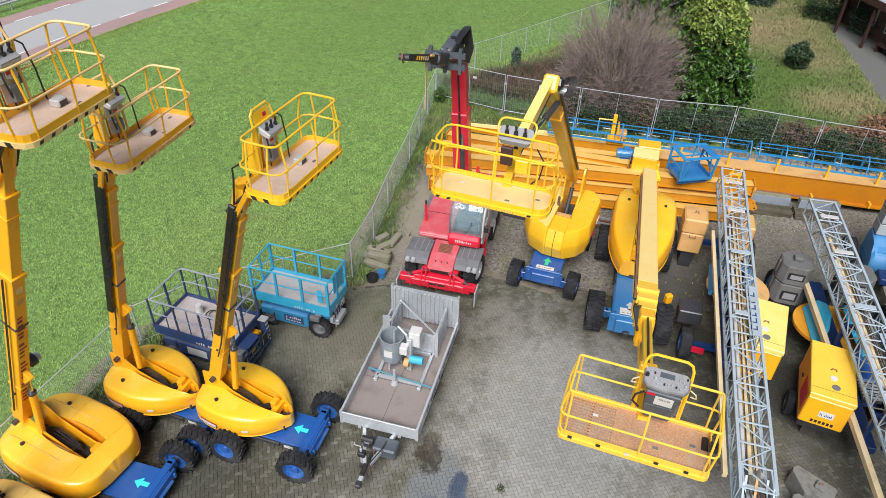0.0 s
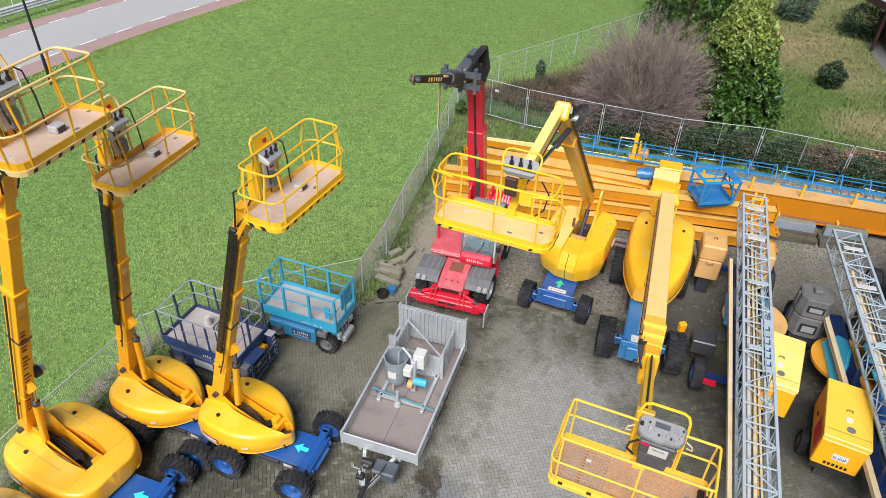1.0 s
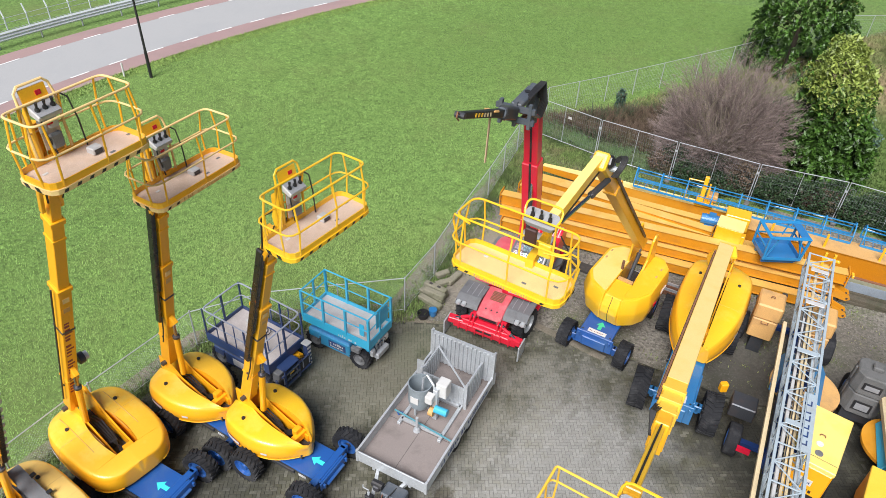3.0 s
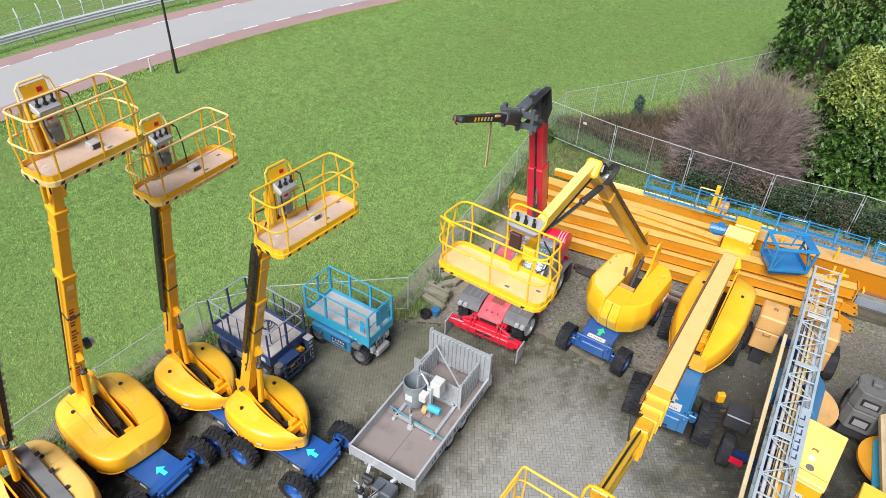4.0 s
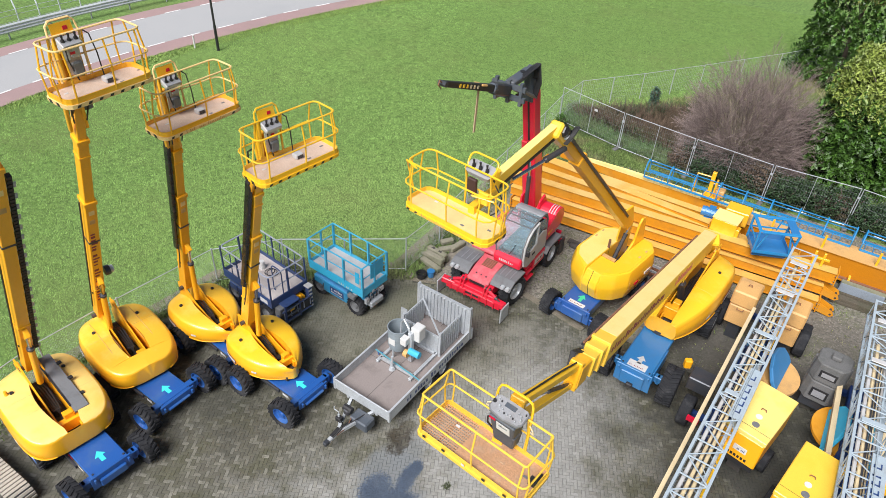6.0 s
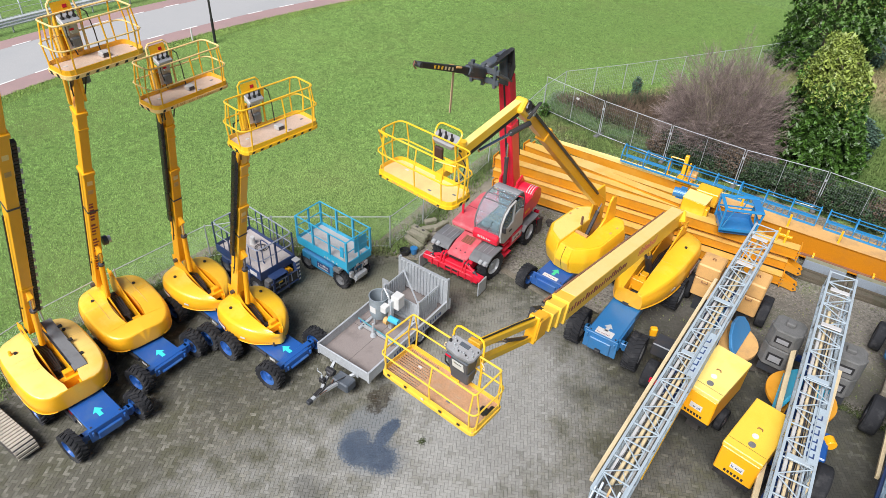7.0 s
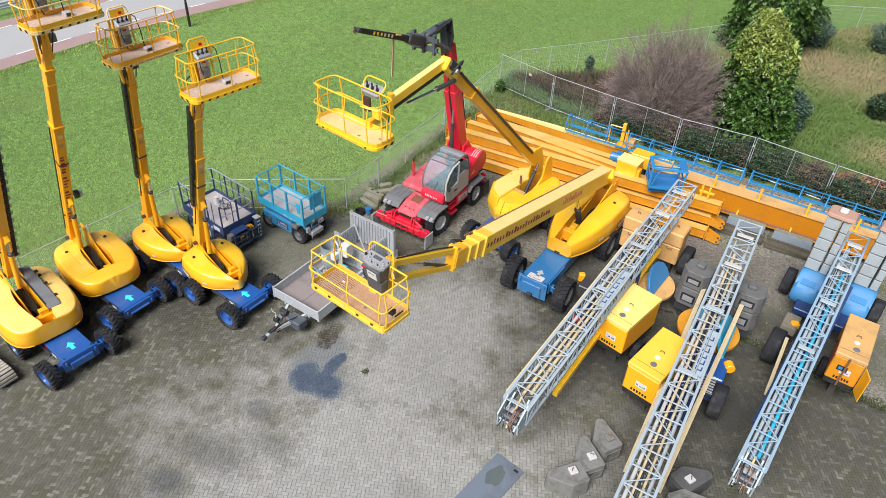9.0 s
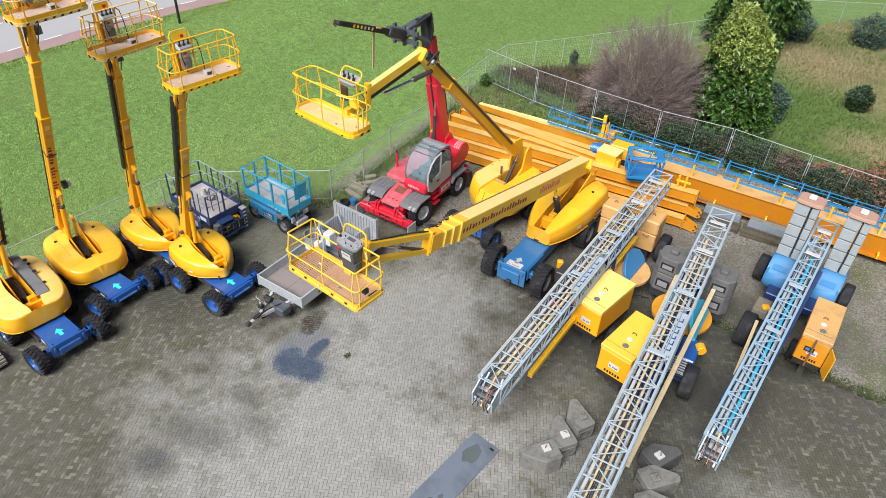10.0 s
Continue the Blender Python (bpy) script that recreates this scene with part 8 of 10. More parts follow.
# ---- flat trailer with mixer and steel bin ----
def flat_trailer():
    # the drawbar points towards the yard, away from the steel bin
    base = pose(-1.65, 12.2, 0, 0, 0, heading(-.21, -.978))
    root = thing("flat_trailer", base, "galvanised twin-axle flat trailer with low sides and worn deck", "trailer")
    a, b, z = 2.13, 1.04, .72
    part("deck", boxes(((-a, -b, z - .05), (a, b, z))), DECKPLY, root, "worn brown plywood deck")
    for k in (-1, 1):
        part("side_board", boxes(((-a, k * b - .02, z - .08), (a, k * b + .02, z + .32))), STEEL, root, "silver aluminium drop side", bevel=.008)
        part("side_lip", boxes(((-a, k * b - .03, z + .32), (a, k * b + .03, z + .345))), STEEL, root)
        part("end_board", boxes(((k * a - .02, -b, z - .08), (k * a + .02, b, z + .32))), STEEL, root, bevel=.008)
        for x in (-a, a):
            part("corner_post", boxes(((x - .035, k * b - .035, z - .1), (x + .035, k * b + .035, z + .36))), STEEL, root)
        for x in (-.38, .38):
            wheel(root, x - .3, k * (b - .18), .33, .33, .2, STEEL, 0, 0, k)
        part("frame_rail", boxes(((-a, k * .55 - .04, z - .2), (a, k * .55 + .04, z - .06))), STEEL, root)
    text_bars(root, pose(-1.6, b + .024, z + .03) @ pose(0, 0, 0), 3.0, .16, 22, NAVY)
    part("axle", boxes(((-.72, -.9, .28), (-.64, .9, .38)), ((.04, -.9, .28), (.12, .9, .38))), DARKSTEEL, root)
    for k in (-1, 1):
        part("drawbar", bars([((a - .1, k * .45, z - .15), (a + 1.1, 0, .42))], .09, .1), STEEL, root)
    part("coupling", bars([((a + .95, 0, .44), (a + 1.5, 0, .42))], .12, .12), STEEL, root, bevel=.02)
    part("coupling_head", boxes(((a + 1.45, -.07, .36), (a + 1.62, .07, .5))), DARKSTEEL, root, bevel=.02)
    part("jockey_wheel", rod(bmesh.new(), (a + .75, -.22, .1), (a + .75, -.22, .75), .035), STEEL, root)
    part("jockey_tyre", rod(bmesh.new(), (a + .75, -.27, .1), (a + .75, -.17, .1), .1, n=12), RUBBER, root)
    part("brake_lever", tube(bmesh.new(), [(a + .85, .05, .5), (a + .95, .08, .85), (a + 1.0, .08, .9)], .022, 6), BLACK, root)
    part("toolbox", boxes(((a + .12, -.02, .28), (a + .55, .62, .62))), BLUESTEEL, root, "black drawbar toolbox", bevel=.04)
    part("winch", boxes(((a + .3, -.25, .55), (a + .55, -.05, .75))), DARKSTEEL, root, bevel=.03)
    part("winch_drum", rod(bmesh.new(), (a + .42, -.3, .72), (a + .42, .0, .72), .1, n=12), BLACK, root)
    part("brake_rod", rod(bmesh.new(), (a + .2, .1, .5), (a + 1.2, .02, .48), .03), BLACK, root)
    part("overrun_gaiter", rod(bmesh.new(), (a + 1.0, 0, .5), (a + 1.32, 0, .5), .075, .06, 10), BLACK, root)
    part("jockey_clamp", boxes(((a + .68, -.3, .5), (a + .84, -.1, .66))), BLACK, root, bevel=.02)
    part("jockey_crank", tube(bmesh.new(), [(a + .75, -.22, .75), (a + .75, -.22, .85), (a + .75, -.38, .86), (a + .75, -.38, .96)], .016, 5), STEEL, root)
    part("light_cable", tube(bmesh.new(), [(a + .2, .3, .6), (a + .6, .28, .72), (a + 1.0, .12, .66), (a + 1.35, .1, .56)], .018, 5), BLACK, root)
    part("safety_chain", tube(bmesh.new(), [(a + .5, .05, .6), (a + .8, .12, .45), (a + 1.2, .1, .5)], .014, 5), RUST, root)
    part("deck_seam", boxes(((-a + .02, -.01, z + .001), (a - .02, .0, z + .004)), ((.5, -b + .02, z + .001), (.51, b - .02, z + .004))), SOOT, root)
    return base, z + .005


TRAILER, DECKZ = flat_trailer()


def steel_bin():
    base = TRAILER @ pose(-1.28, .02, DECKZ)
    root = thing("steel_bin", base, "galvanised corrugated steel bin on the trailer deck", "container")
    for k, (lo, hi) in enumerate((((-.55, -.72, 0), (.52, -.68, .95)), ((-.55, .68, 0), (.52, .72, .95)), ((.48, -.7, 0), (.52, .7, .8)))):
        pn = part("bin_panel", boxes((lo, hi)), STEEL, root)
        for i in range(9):
            t = (i + .5) / 9
            if k < 2:
                x = lo[0] + t * (hi[0] - lo[0])
                part("panel_rib", boxes(((x - .025, lo[1] - .02, .03), (x + .025, hi[1] + .02, hi[2] - .03))), STEEL, pn)
            else:
                y = lo[1] + t * (hi[1] - lo[1])
                part("panel_rib", boxes(((lo[0] - .02, y - .03, .03), (hi[0] + .02, y + .03, hi[2] - .03))), STEEL, pn)
    # tall end gate
    gate = part("end_gate", boxes(((-.72, -1.0, .1), (-.68, 1.0, 1.25))), STEEL, root, "tall corrugated tail gate")
    for i in range(15):
        y = -.95 + i * .136
        part("gate_rib", boxes(((-.7, y - .03, .12), (-.64, y + .03, 1.22))), STEEL, gate)
    part("gate_rail", boxes(((-.74, -1.02, 1.22), (-.66, 1.02, 1.28))), STEEL, root)
    for y in (-1.02, 1.02):
        part("gate_post", boxes(((-.76, y - .035, 0), (-.64, y + .035, 1.33))), STEEL, root)
    part("bin_floor", boxes(((-.55, -.68, .02), (.5, .68, .06))), DECKPLY, root)
    part("spreader_bar", tubes([[(-.5, -.7, .92), (.5, .7, .82)]], .03, 6), STEEL, root)
    for y in (-.72, .72):
        part("corner_post", boxes(((.48, y - .04, 0), (.56, y + .04, 1.0))), STEEL, root)
    part("gate_leaf", boxes(((.3, -.98, 0), (.34, -.74, 1.0))), STEEL, root)


def mixer():
    base = TRAILER @ pose(-.1, .0, DECKZ)
    root = thing("mixing_machine", base, "grey steel mixing drum with pump on a skid frame", "mixer")
    for y in (-.65, .62):
        part("skid_rail", boxes(((-.75, y - .05, 0), (.75, y + .05, .1))), STEEL, root, bevel=.01)
    for x in (-.6, .55):
        part("skid_cross", boxes(((x - .04, -.65, .02), (x + .04, .62, .1))), STEEL, root)
    c = V(.02, -.38, 0)
    bm = lathe(bmesh.new(), [(0, .28), (.27, .3), (.33, .5), (.33, 1.15), (.345, 1.15), (.345, 1.17), (.315, 1.17), (.315, .45), (0, .42)], 24)
    bm.transform(Matrix.Rotation(radians(90), 4, "X"))
    drum = part("drum", bm, DRUMGREY, root, "grey open mixing drum", m=Matrix.Translation(c), smooth=True)
    part("drum_label", boxes(((.335, -.5, .62), (.352, -.26, .86))), WHITE, drum)
    for k in range(3):
        t = k * 2.1
        part("drum_leg", bars([((c.x + .25 * math.cos(t), c.y + .25 * math.sin(t), .06), (c.x + .25 * math.cos(t), c.y + .25 * math.sin(t), .5))], .05, .05), STEEL, root)
    part("column", boxes(((.0, .08, .05), (.14, .22, 1.25))), STEEL, root, bevel=.01)
    part("control_box", boxes(((-.32, .1, .9), (.02, .42, 1.4))), WHITE, root, "white control cabinet", bevel=.02)
    part("switch_box", boxes(((.12, -.06, .85), (.36, .16, 1.12))), WHITE, root, bevel=.02)
    part("motor", rod(bmesh.new(), (.2, .2, .6), (.2, .58, .62), .11, n=14), SKYBLUE, root, "blue-grey electric motor")
    part("gearbox", rod(bmesh.new(), (.26, .06, .5), (.26, .2, .5), .13, n=14), OCHRE, root)
    part("suction_hose", tube(bmesh.new(), [(-.05, -.35, .6), (-.1, -.35, 1.25), (-.05, -.2, 1.5), (.05, .05, 1.35), (.08, .14, 1.0)], .035, 7), STEEL, root)
    part("pump_foot", rod(bmesh.new(), (.68, -.1, 0), (.68, -.1, .12), .11, .07, 12), STEEL, root)
    part("pump_stem", rod(bmesh.new(), (.68, -.1, .1), (.68, -.1, .55), .04), STEEL, root)
    part("lashing_strap", bar(bmesh.new(), (.45, -.95, .15), (.62, .95, .12), .05, .01), TEAL, root, "teal lashing strap")
    part("tool_handle", tube(bmesh.new(), [(.35, -.7, .05), (.42, -.9, .08), (.5, -.78, .06)], .02, 5), BLUE, root)


steel_bin()
mixer()
# oil can and tubs by the fence
bk = thing("blue_bucket", pose(-2.95, 17.05, 0), "small blue plastic bucket with tub beside timber", "bucket")
part("bucket_body", rod(bmesh.new(), (0, 0, 0), (0, 0, .26), .12, .15, 14), MIDBLUE, bk)
tub = thing("black_tub", pose(-3.25, 16.85, 0), "black rubber tub by the fence post", "tub")
part("tub_body", lathe(bmesh.new(), [(0, 0), (.17, 0), (.21, .2), (.19, .2), (.16, .03), (0, .03)], 16), BLACK, tub, m=Matrix.Rotation(radians(90), 4, "X"))


# ---- lattice crane trailers ----
def lattice(root, p0, p1, w, h, panels, mat):
    """A four-chord lattice mast from p0 to p1; every lacing bar is a piece of its own on a shared mesh."""
    m = frame_of(p0, p1)
    L = (Vector(p1) - Vector(p0)).length
    for sy in (-1, 1):
        for sz in (0, 1):
            part("chord", boxes(((0, sy * w / 2 - .035, sz * h - .035), (L, sy * w / 2 + .035, sz * h + .035))), mat, root, m=m)
    d = L / panels
    def mesh_for(a, b, r):
        bm = rod(bmesh.new(), a, b, r, n=5)
        me = bpy.data.meshes.new("lacing_bar")
        bm.to_mesh(me)
        bm.free()
        me.materials.append(mat)
        return me
    top = [mesh_for((0, -w / 2, h), (d, w / 2, h), .018), mesh_for((0, w / 2, h), (d, -w / 2, h), .018)]
    low = [mesh_for((0, -w / 2, 0), (d, w / 2, 0), .018), mesh_for((0, w / 2, 0), (d, -w / 2, 0), .018)]
    side = [[mesh_for((0, s * w / 2, 0), (d, s * w / 2, h), .018), mesh_for((0, s * w / 2, h), (d, s * w / 2, 0), .018)] for s in (-1, 1)]
    cross = mesh_for((0, -w / 2, h), (0, w / 2, h), .022)
    stand = [mesh_for((0, s * w / 2, 0), (0, s * w / 2, h), .02) for s in (-1, 1)]
    for i in range(panels + 1):
        mi = m @ Matrix.Translation((i * d, 0, 0))
        share("lacing_bar", cross, root, mi)
        for s in stand:
            share("lacing_bar", s, root, mi)
        if i == panels:
            break
        share("lacing_bar", top[i % 2], root, mi)
        share("lacing_bar", low[i % 2], root, mi)
        for s in side:
            share("lacing_bar", s[i % 2], root, mi)
    return m, L, d


def mast_load(root, m, L, w, h, tube_mat, band, band_at, panel_colour):
    """What lies inside and on the folded mast: inner jib tubes, cables, rest plates, the name panel and the tip pulleys."""
    rnd = random.Random(int(L * 100))
    for k in range(4):
        y = -w * .3 + k * w * .2
        part("inner_tube", rod(bmesh.new(), (.3 + rnd.uniform(0, .5), y, h * .45 + .06 * k), (L * rnd.uniform(.75, .97), y + rnd.uniform(-.05, .05), h * .5 + .05 * k), .05, n=8), tube_mat if k == 1 or (k == 2 and tube_mat is CREAM) else PALEGREY if tube_mat is CREAM else MASTGREY, root, m=m)
    iw, n = w * .56, int(L * 1.7)
    seg = L * .86 / n
    for y in (-iw / 2, iw / 2):
        part("inner_chord", boxes(((L * .05, y - .022, h * .62), (L * .93, y + .022, h * .68))), MASTGREY, root, m=m)
    for k in range(n):
        x, f = L * .06 + k * seg, (-1, 1)[k % 2]
        part("inner_lacing", rod(bmesh.new(), (x, f * iw / 2, h * .65), (x + seg, -f * iw / 2, h * .65), .013, n=4), MASTGREY, root, m=m)
    for k in range(4):
        y = rnd.uniform(-w * .4, w * .4)
        part("cable", tube(bmesh.new(), [(.2, y, h * .8), (L * .4, y + rnd.uniform(-.1, .1), h * .72), (L * .8, y + rnd.uniform(-.05, .05), h * .85)], .014, 5), DARKSTEEL, root, m=m)
    for t in (.42, .63, .8, .93):
        part("rest_plate", boxes(((L * t - .09, -w * .36, h + .04), (L * t + .09, w * .36, h + .065))), PALEGREY if t > .7 else MASTGREY, root, m=m, bevel=.01)
    if band:
        tilt = m @ pose(L * band_at, -w / 2 - .04, h * .12, -22, 0, 0)
        pn = part("name_panel", boxes(((0, -.012, 0), (2.2, .012, h + .1))), MASTGREY, root, "pale panel with dark blue bars", m=tilt)
        pt = part("name_panel", boxes(((L * band_at, -w * .46, h + .05), (L * band_at + 2.0, -w * .1, h + .06))), MASTGREY, root, "pale panel with dark blue bars", m=m)
        for k in range(6):
            x = L * band_at + .2 + .27 * k
            part("lettering", boxes(((x, -w * .4, h + .061), (x + (.17, .2, .15, .2, .06, .18)[k], -w * .4 + .035, h + .066)), ((x, -w * .4, h + .061), (x + .045, -w * .16, h + .066)),
                                    ((x, -w * .16 - .035, h + .061), (x + (.17, .2, .15, .1, .06, .1)[k], -w * .16, h + .066))), panel_colour, pt, m=m)
        text_bars(pn, tilt @ pose(.2, -.016, .14), 1.7, .4, 8, panel_colour)
    for s in (-1, 1):
        part("tip_plate", prism(bmesh.new(), [(-.35, -.15), (.35, 0), (.6, h), (.1, h + .05), (-.4, h * .6)], s * w * .42 - .02, s * w * .42 + .02, 1), MASTGREY, root, m=m)
    for k in range(3):
        part("pulley", rod(bmesh.new(), (-.2 + .22 * k, -w * .3, h * .35), (-.2 + .22 * k, w * .3, h * .35), .13, n=14), DARKSTEEL if k != 1 else MIDGREY, root, m=m)
    for k in range(6):
        y = rnd.uniform(-w * .4, w * .4)
        part("loose_hose", tube(bmesh.new(), [(.3, y, h * .6), (-.1, y * .8, h * .75), (-.42, y * .6, h * .3), (-.3 - .1 * rnd.random(), y, -.15)], .018, 5), (BLACK, RUST, DARKSTEEL)[k % 3], root, m=m)
    for k in range(3):
        part("tip_tube", rod(bmesh.new(), (-.3 + .25 * k, -w * .46, h * (.2 + .25 * k)), (-.3 + .25 * k, w * .46, h * (.2 + .25 * k)), .035, n=8), MASTGREY, root, m=m)
        part("tip_strut", bars([((-.4, -w * .3 + w * .3 * k, 0), (.35, -w * .3 + w * .3 * k, h * .95))], .05, .05), MASTGREY if k != 1 else OCHRE, root, m=m)


def generator(parent_label, corners, z0, z1, mat, name="generator_set"):
    """A lidded canopy box whose top has the given near-left, near-right and far-left corners."""
    a, b, c = (Vector((*p, 0)) for p in corners)
    m = frame_of(a, b)
    W, D = (b - a).length, (c - a).length
    m.translation = (a.x, a.y, 0)
    root = thing(name, m, parent_label, "generator")
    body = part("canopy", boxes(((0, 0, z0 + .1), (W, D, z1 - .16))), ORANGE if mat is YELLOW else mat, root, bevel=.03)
    # on yellow sets the paler lid carries light from above in its colour
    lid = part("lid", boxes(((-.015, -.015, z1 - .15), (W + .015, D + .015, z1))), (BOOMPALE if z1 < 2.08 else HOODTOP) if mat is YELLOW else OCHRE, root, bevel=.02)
    part("base_frame", boxes(((.03, .03, z0 - .1), (W - .03, D - .03, z0 + .1))), BLACK, root)
    part("stand", boxes(((.34, .5, 0), (W - .34, D - .5, z0 - .1))), SOOT, root)
    for k in (0, 1):
        hub = wheel(root, 0, 0, 0, .36, .22, DARKSTEEL, 0, 0, 1)
        hub.matrix_basis = pose(-.05 if k else W + .05, D * .55, .36, 0, 0, 90 if k else -90)
    part("exhaust_cap", rod(bmesh.new(), (W * .55, D * .2, z1), (W * .55, D * .2, z1 + .02), .1, n=16), GREY, lid)
    part("fuel_cap", rod(bmesh.new(), (W * .5, D * .36, z1), (W * .5, D * .36, z1 + .015), .09, n=14), WHITE, lid)
    part("lifting_eye", tube(bmesh.new(), [(W * .5 - .07, D * .5, z1), (W * .5 - .05, D * .5, z1 + .07), (W * .5 + .05, D * .5, z1 + .07), (W * .5 + .07, D * .5, z1)], .014, 5), RUST, lid)
    part("lid_seam", boxes(((.02, D * .12, z1 + .001), (W - .02, D * .125, z1 + .004))), BLACK, lid)
    part("name_plate", boxes(((W * .36, -.006, z0 + .45), (W * .7, -.001, z0 + .66))), WHITE, body)
    text_bars(body, pose(W * .39, -.008, z0 + .5), W * .28, .08, 8, NAVY)
    for k in range(6):
        part("vent_slot", boxes(((W * (.26 + .09 * k), -.005, z0 + .2), (W * (.32 + .09 * k), -.001, z0 + .3))), BLACK, body)
    part("side_hatch", boxes(((-.006, D * .1, z0 + .3), (-.001, D * .45, z1 - .3))), RED, body)
    part("door_handle", boxes(((-.03, D * .6, z0 + .5), (-.001, D * .66, z0 + .56))), BLACK, body)
    return root


def trailer_base(root, m, L, mast_z, spots, chassis_mat, wheel_r, axles):
    """The road chassis under a folded mast. m: the mast's frame; axles: distances along the mast."""
    part("chassis_beam", boxes(((L * .4, -.2, .62 - mast_z), (L * .86, .2, .86 - mast_z))), chassis_mat, root, m=m, bevel=.02)
    for k, (d, side) in enumerate(axles):
        axle_m = m @ pose(d, 0, 0)
        axle_m.translation.z = wheel_r
        part("axle", boxes(((-.08, -.95, -.08), (.08, .95, .08))), chassis_mat, root, m=axle_m)
        for s in side:
            hub = wheel(root, 0, 0, 0, wheel_r, .42 if wheel_r > .55 else .36, BLUE, 0, 0, s)
            hub.matrix_basis = axle_m @ pose(0, s * 1.05, 0, 0, 0, 0 if s > 0 else 180)
    for d in (L * .4, L * .62):
        part("mast_support", bars([((d, -.3, .9 - mast_z), (d, -.3, .02)), ((d, .3, .9 - mast_z), (d, .3, .02)), ((d, -.35, 0), (d, .35, 0))], .1, .1), chassis_mat, root, m=m)


def crane_trailer_one():
    p0, p1 = (6.42, 7.75, 1.95), (9.28, 20.6, 2.35)
    base = pose(7.9, 14.4, 0)
    root = thing("crane_trailer", base, "folded lattice crane on trailer with ochre ballast boxes", "crane trailer", "folded lattice cranes")
    inv = base.inverted()
    q0, q1 = inv @ Vector(p0), inv @ Vector(p1)
    m, L, d = lattice(root, q0, q1, .74, .62, 22, MASTGREY)
    mast_load(root, m, L, .74, .62, CREAM, True, .36, NAVY)
    trailer_base(root, m, L, 1.95, None, TRAILERBLUE, .48, ((6.4, (1,)), (12.0, (-1,))))
    part("side_beam", bars([(inv @ V(7.15, 9.7, 1.2), inv @ V(8.95, 18.0, 1.35))], .15, .2), LEMON, root, "long yellow side beam")
    part("side_beam", bars([(inv @ V(6.0, 8.4, 2.1), inv @ V(8.0, 17.6, 2.3))], .1, .14), CREAM, root)
    part("slewing_platform", rod(bmesh.new(), inv @ V(8.85, 16.4, .9), inv @ V(8.85, 16.4, 1.0), .98, n=32), OCHRE, root, "round ochre slewing platform")
    for s, c in ((-1, (8.0, 16.7)), (1, (9.3, 16.4))):
        mm = inv @ pose(c[0], c[1], 1.0, -38 * s, 0, 75)
        part("blue_wedge", prism(bmesh.new(), [(-.8, 0), (.75, 0), (.82, .25), (.75, .55), (.45, .75), (.0, .78), (-.45, .6), (-.75, .3)], -.06, .06, 1), STEELBLUE, root, m=mm, bevel=.02)
    for c in ((7.86, 18.95, .95, 1.15), (9.37, 18.7, .95, 1.2)):
        mm = inv @ pose(c[0], c[1], 0, 0, 0, -12)
        bx = part("ballast_box", boxes(((-.38, -.44, .7), (.38, .44, 1.5))), OCHRE, root, "ochre steel ballast box", bevel=.04, m=mm)
        part("ballast_lid", boxes(((-.4, -.46, 1.52), (.4, .46, 2.1))), OCHRE, root, bevel=.05, m=mm)
        part("box_lug", tube(bmesh.new(), [(-.1, -.44, 1.45), (-.1, -.5, 1.4), (.1, -.5, 1.4), (.1, -.44, 1.45)], .018, 5), RUST, bx, m=mm)
        part("lid_lug", tube(bmesh.new(), [(-.05, 0, 2.12), (-.04, 0, 2.2), (.04, 0, 2.2), (.05, 0, 2.12)], .016, 5), RUST, bx, m=mm)
        part("box_leg", boxes(((-.2, -.3, .0), (.2, .3, .7))), DARKSTEEL, root, m=mm)
        hub = wheel(root, 0, 0, 0, .5, .34, DARKSTEEL, 0, 0, 1)
        hub.matrix_basis = mm @ pose(.58 if c[0] > 8.5 else -.58, .3, .5, 0, 0, -90 if c[0] > 8.5 else 90)
    part("rear_lamp", boxes(((-.1, -.05, .55), (.25, .05, .7))), REFLECTOR, root, m=inv @ pose(6.9, 13.7, .1, 0, 0, -15))
    part("winch_box", boxes(((-.35, -.3, .7), (.35, .3, 1.2))), DARKSTEEL, root, m=inv @ pose(7.0, 15.1, 0, 0, 0, -12), bevel=.03)
    part("hook_block", boxes(((-.12, -.1, .6), (.12, .1, .95))), ORANGE, root, m=inv @ pose(6.55, 15.9, 0, 0, 0, 20), bevel=.04)


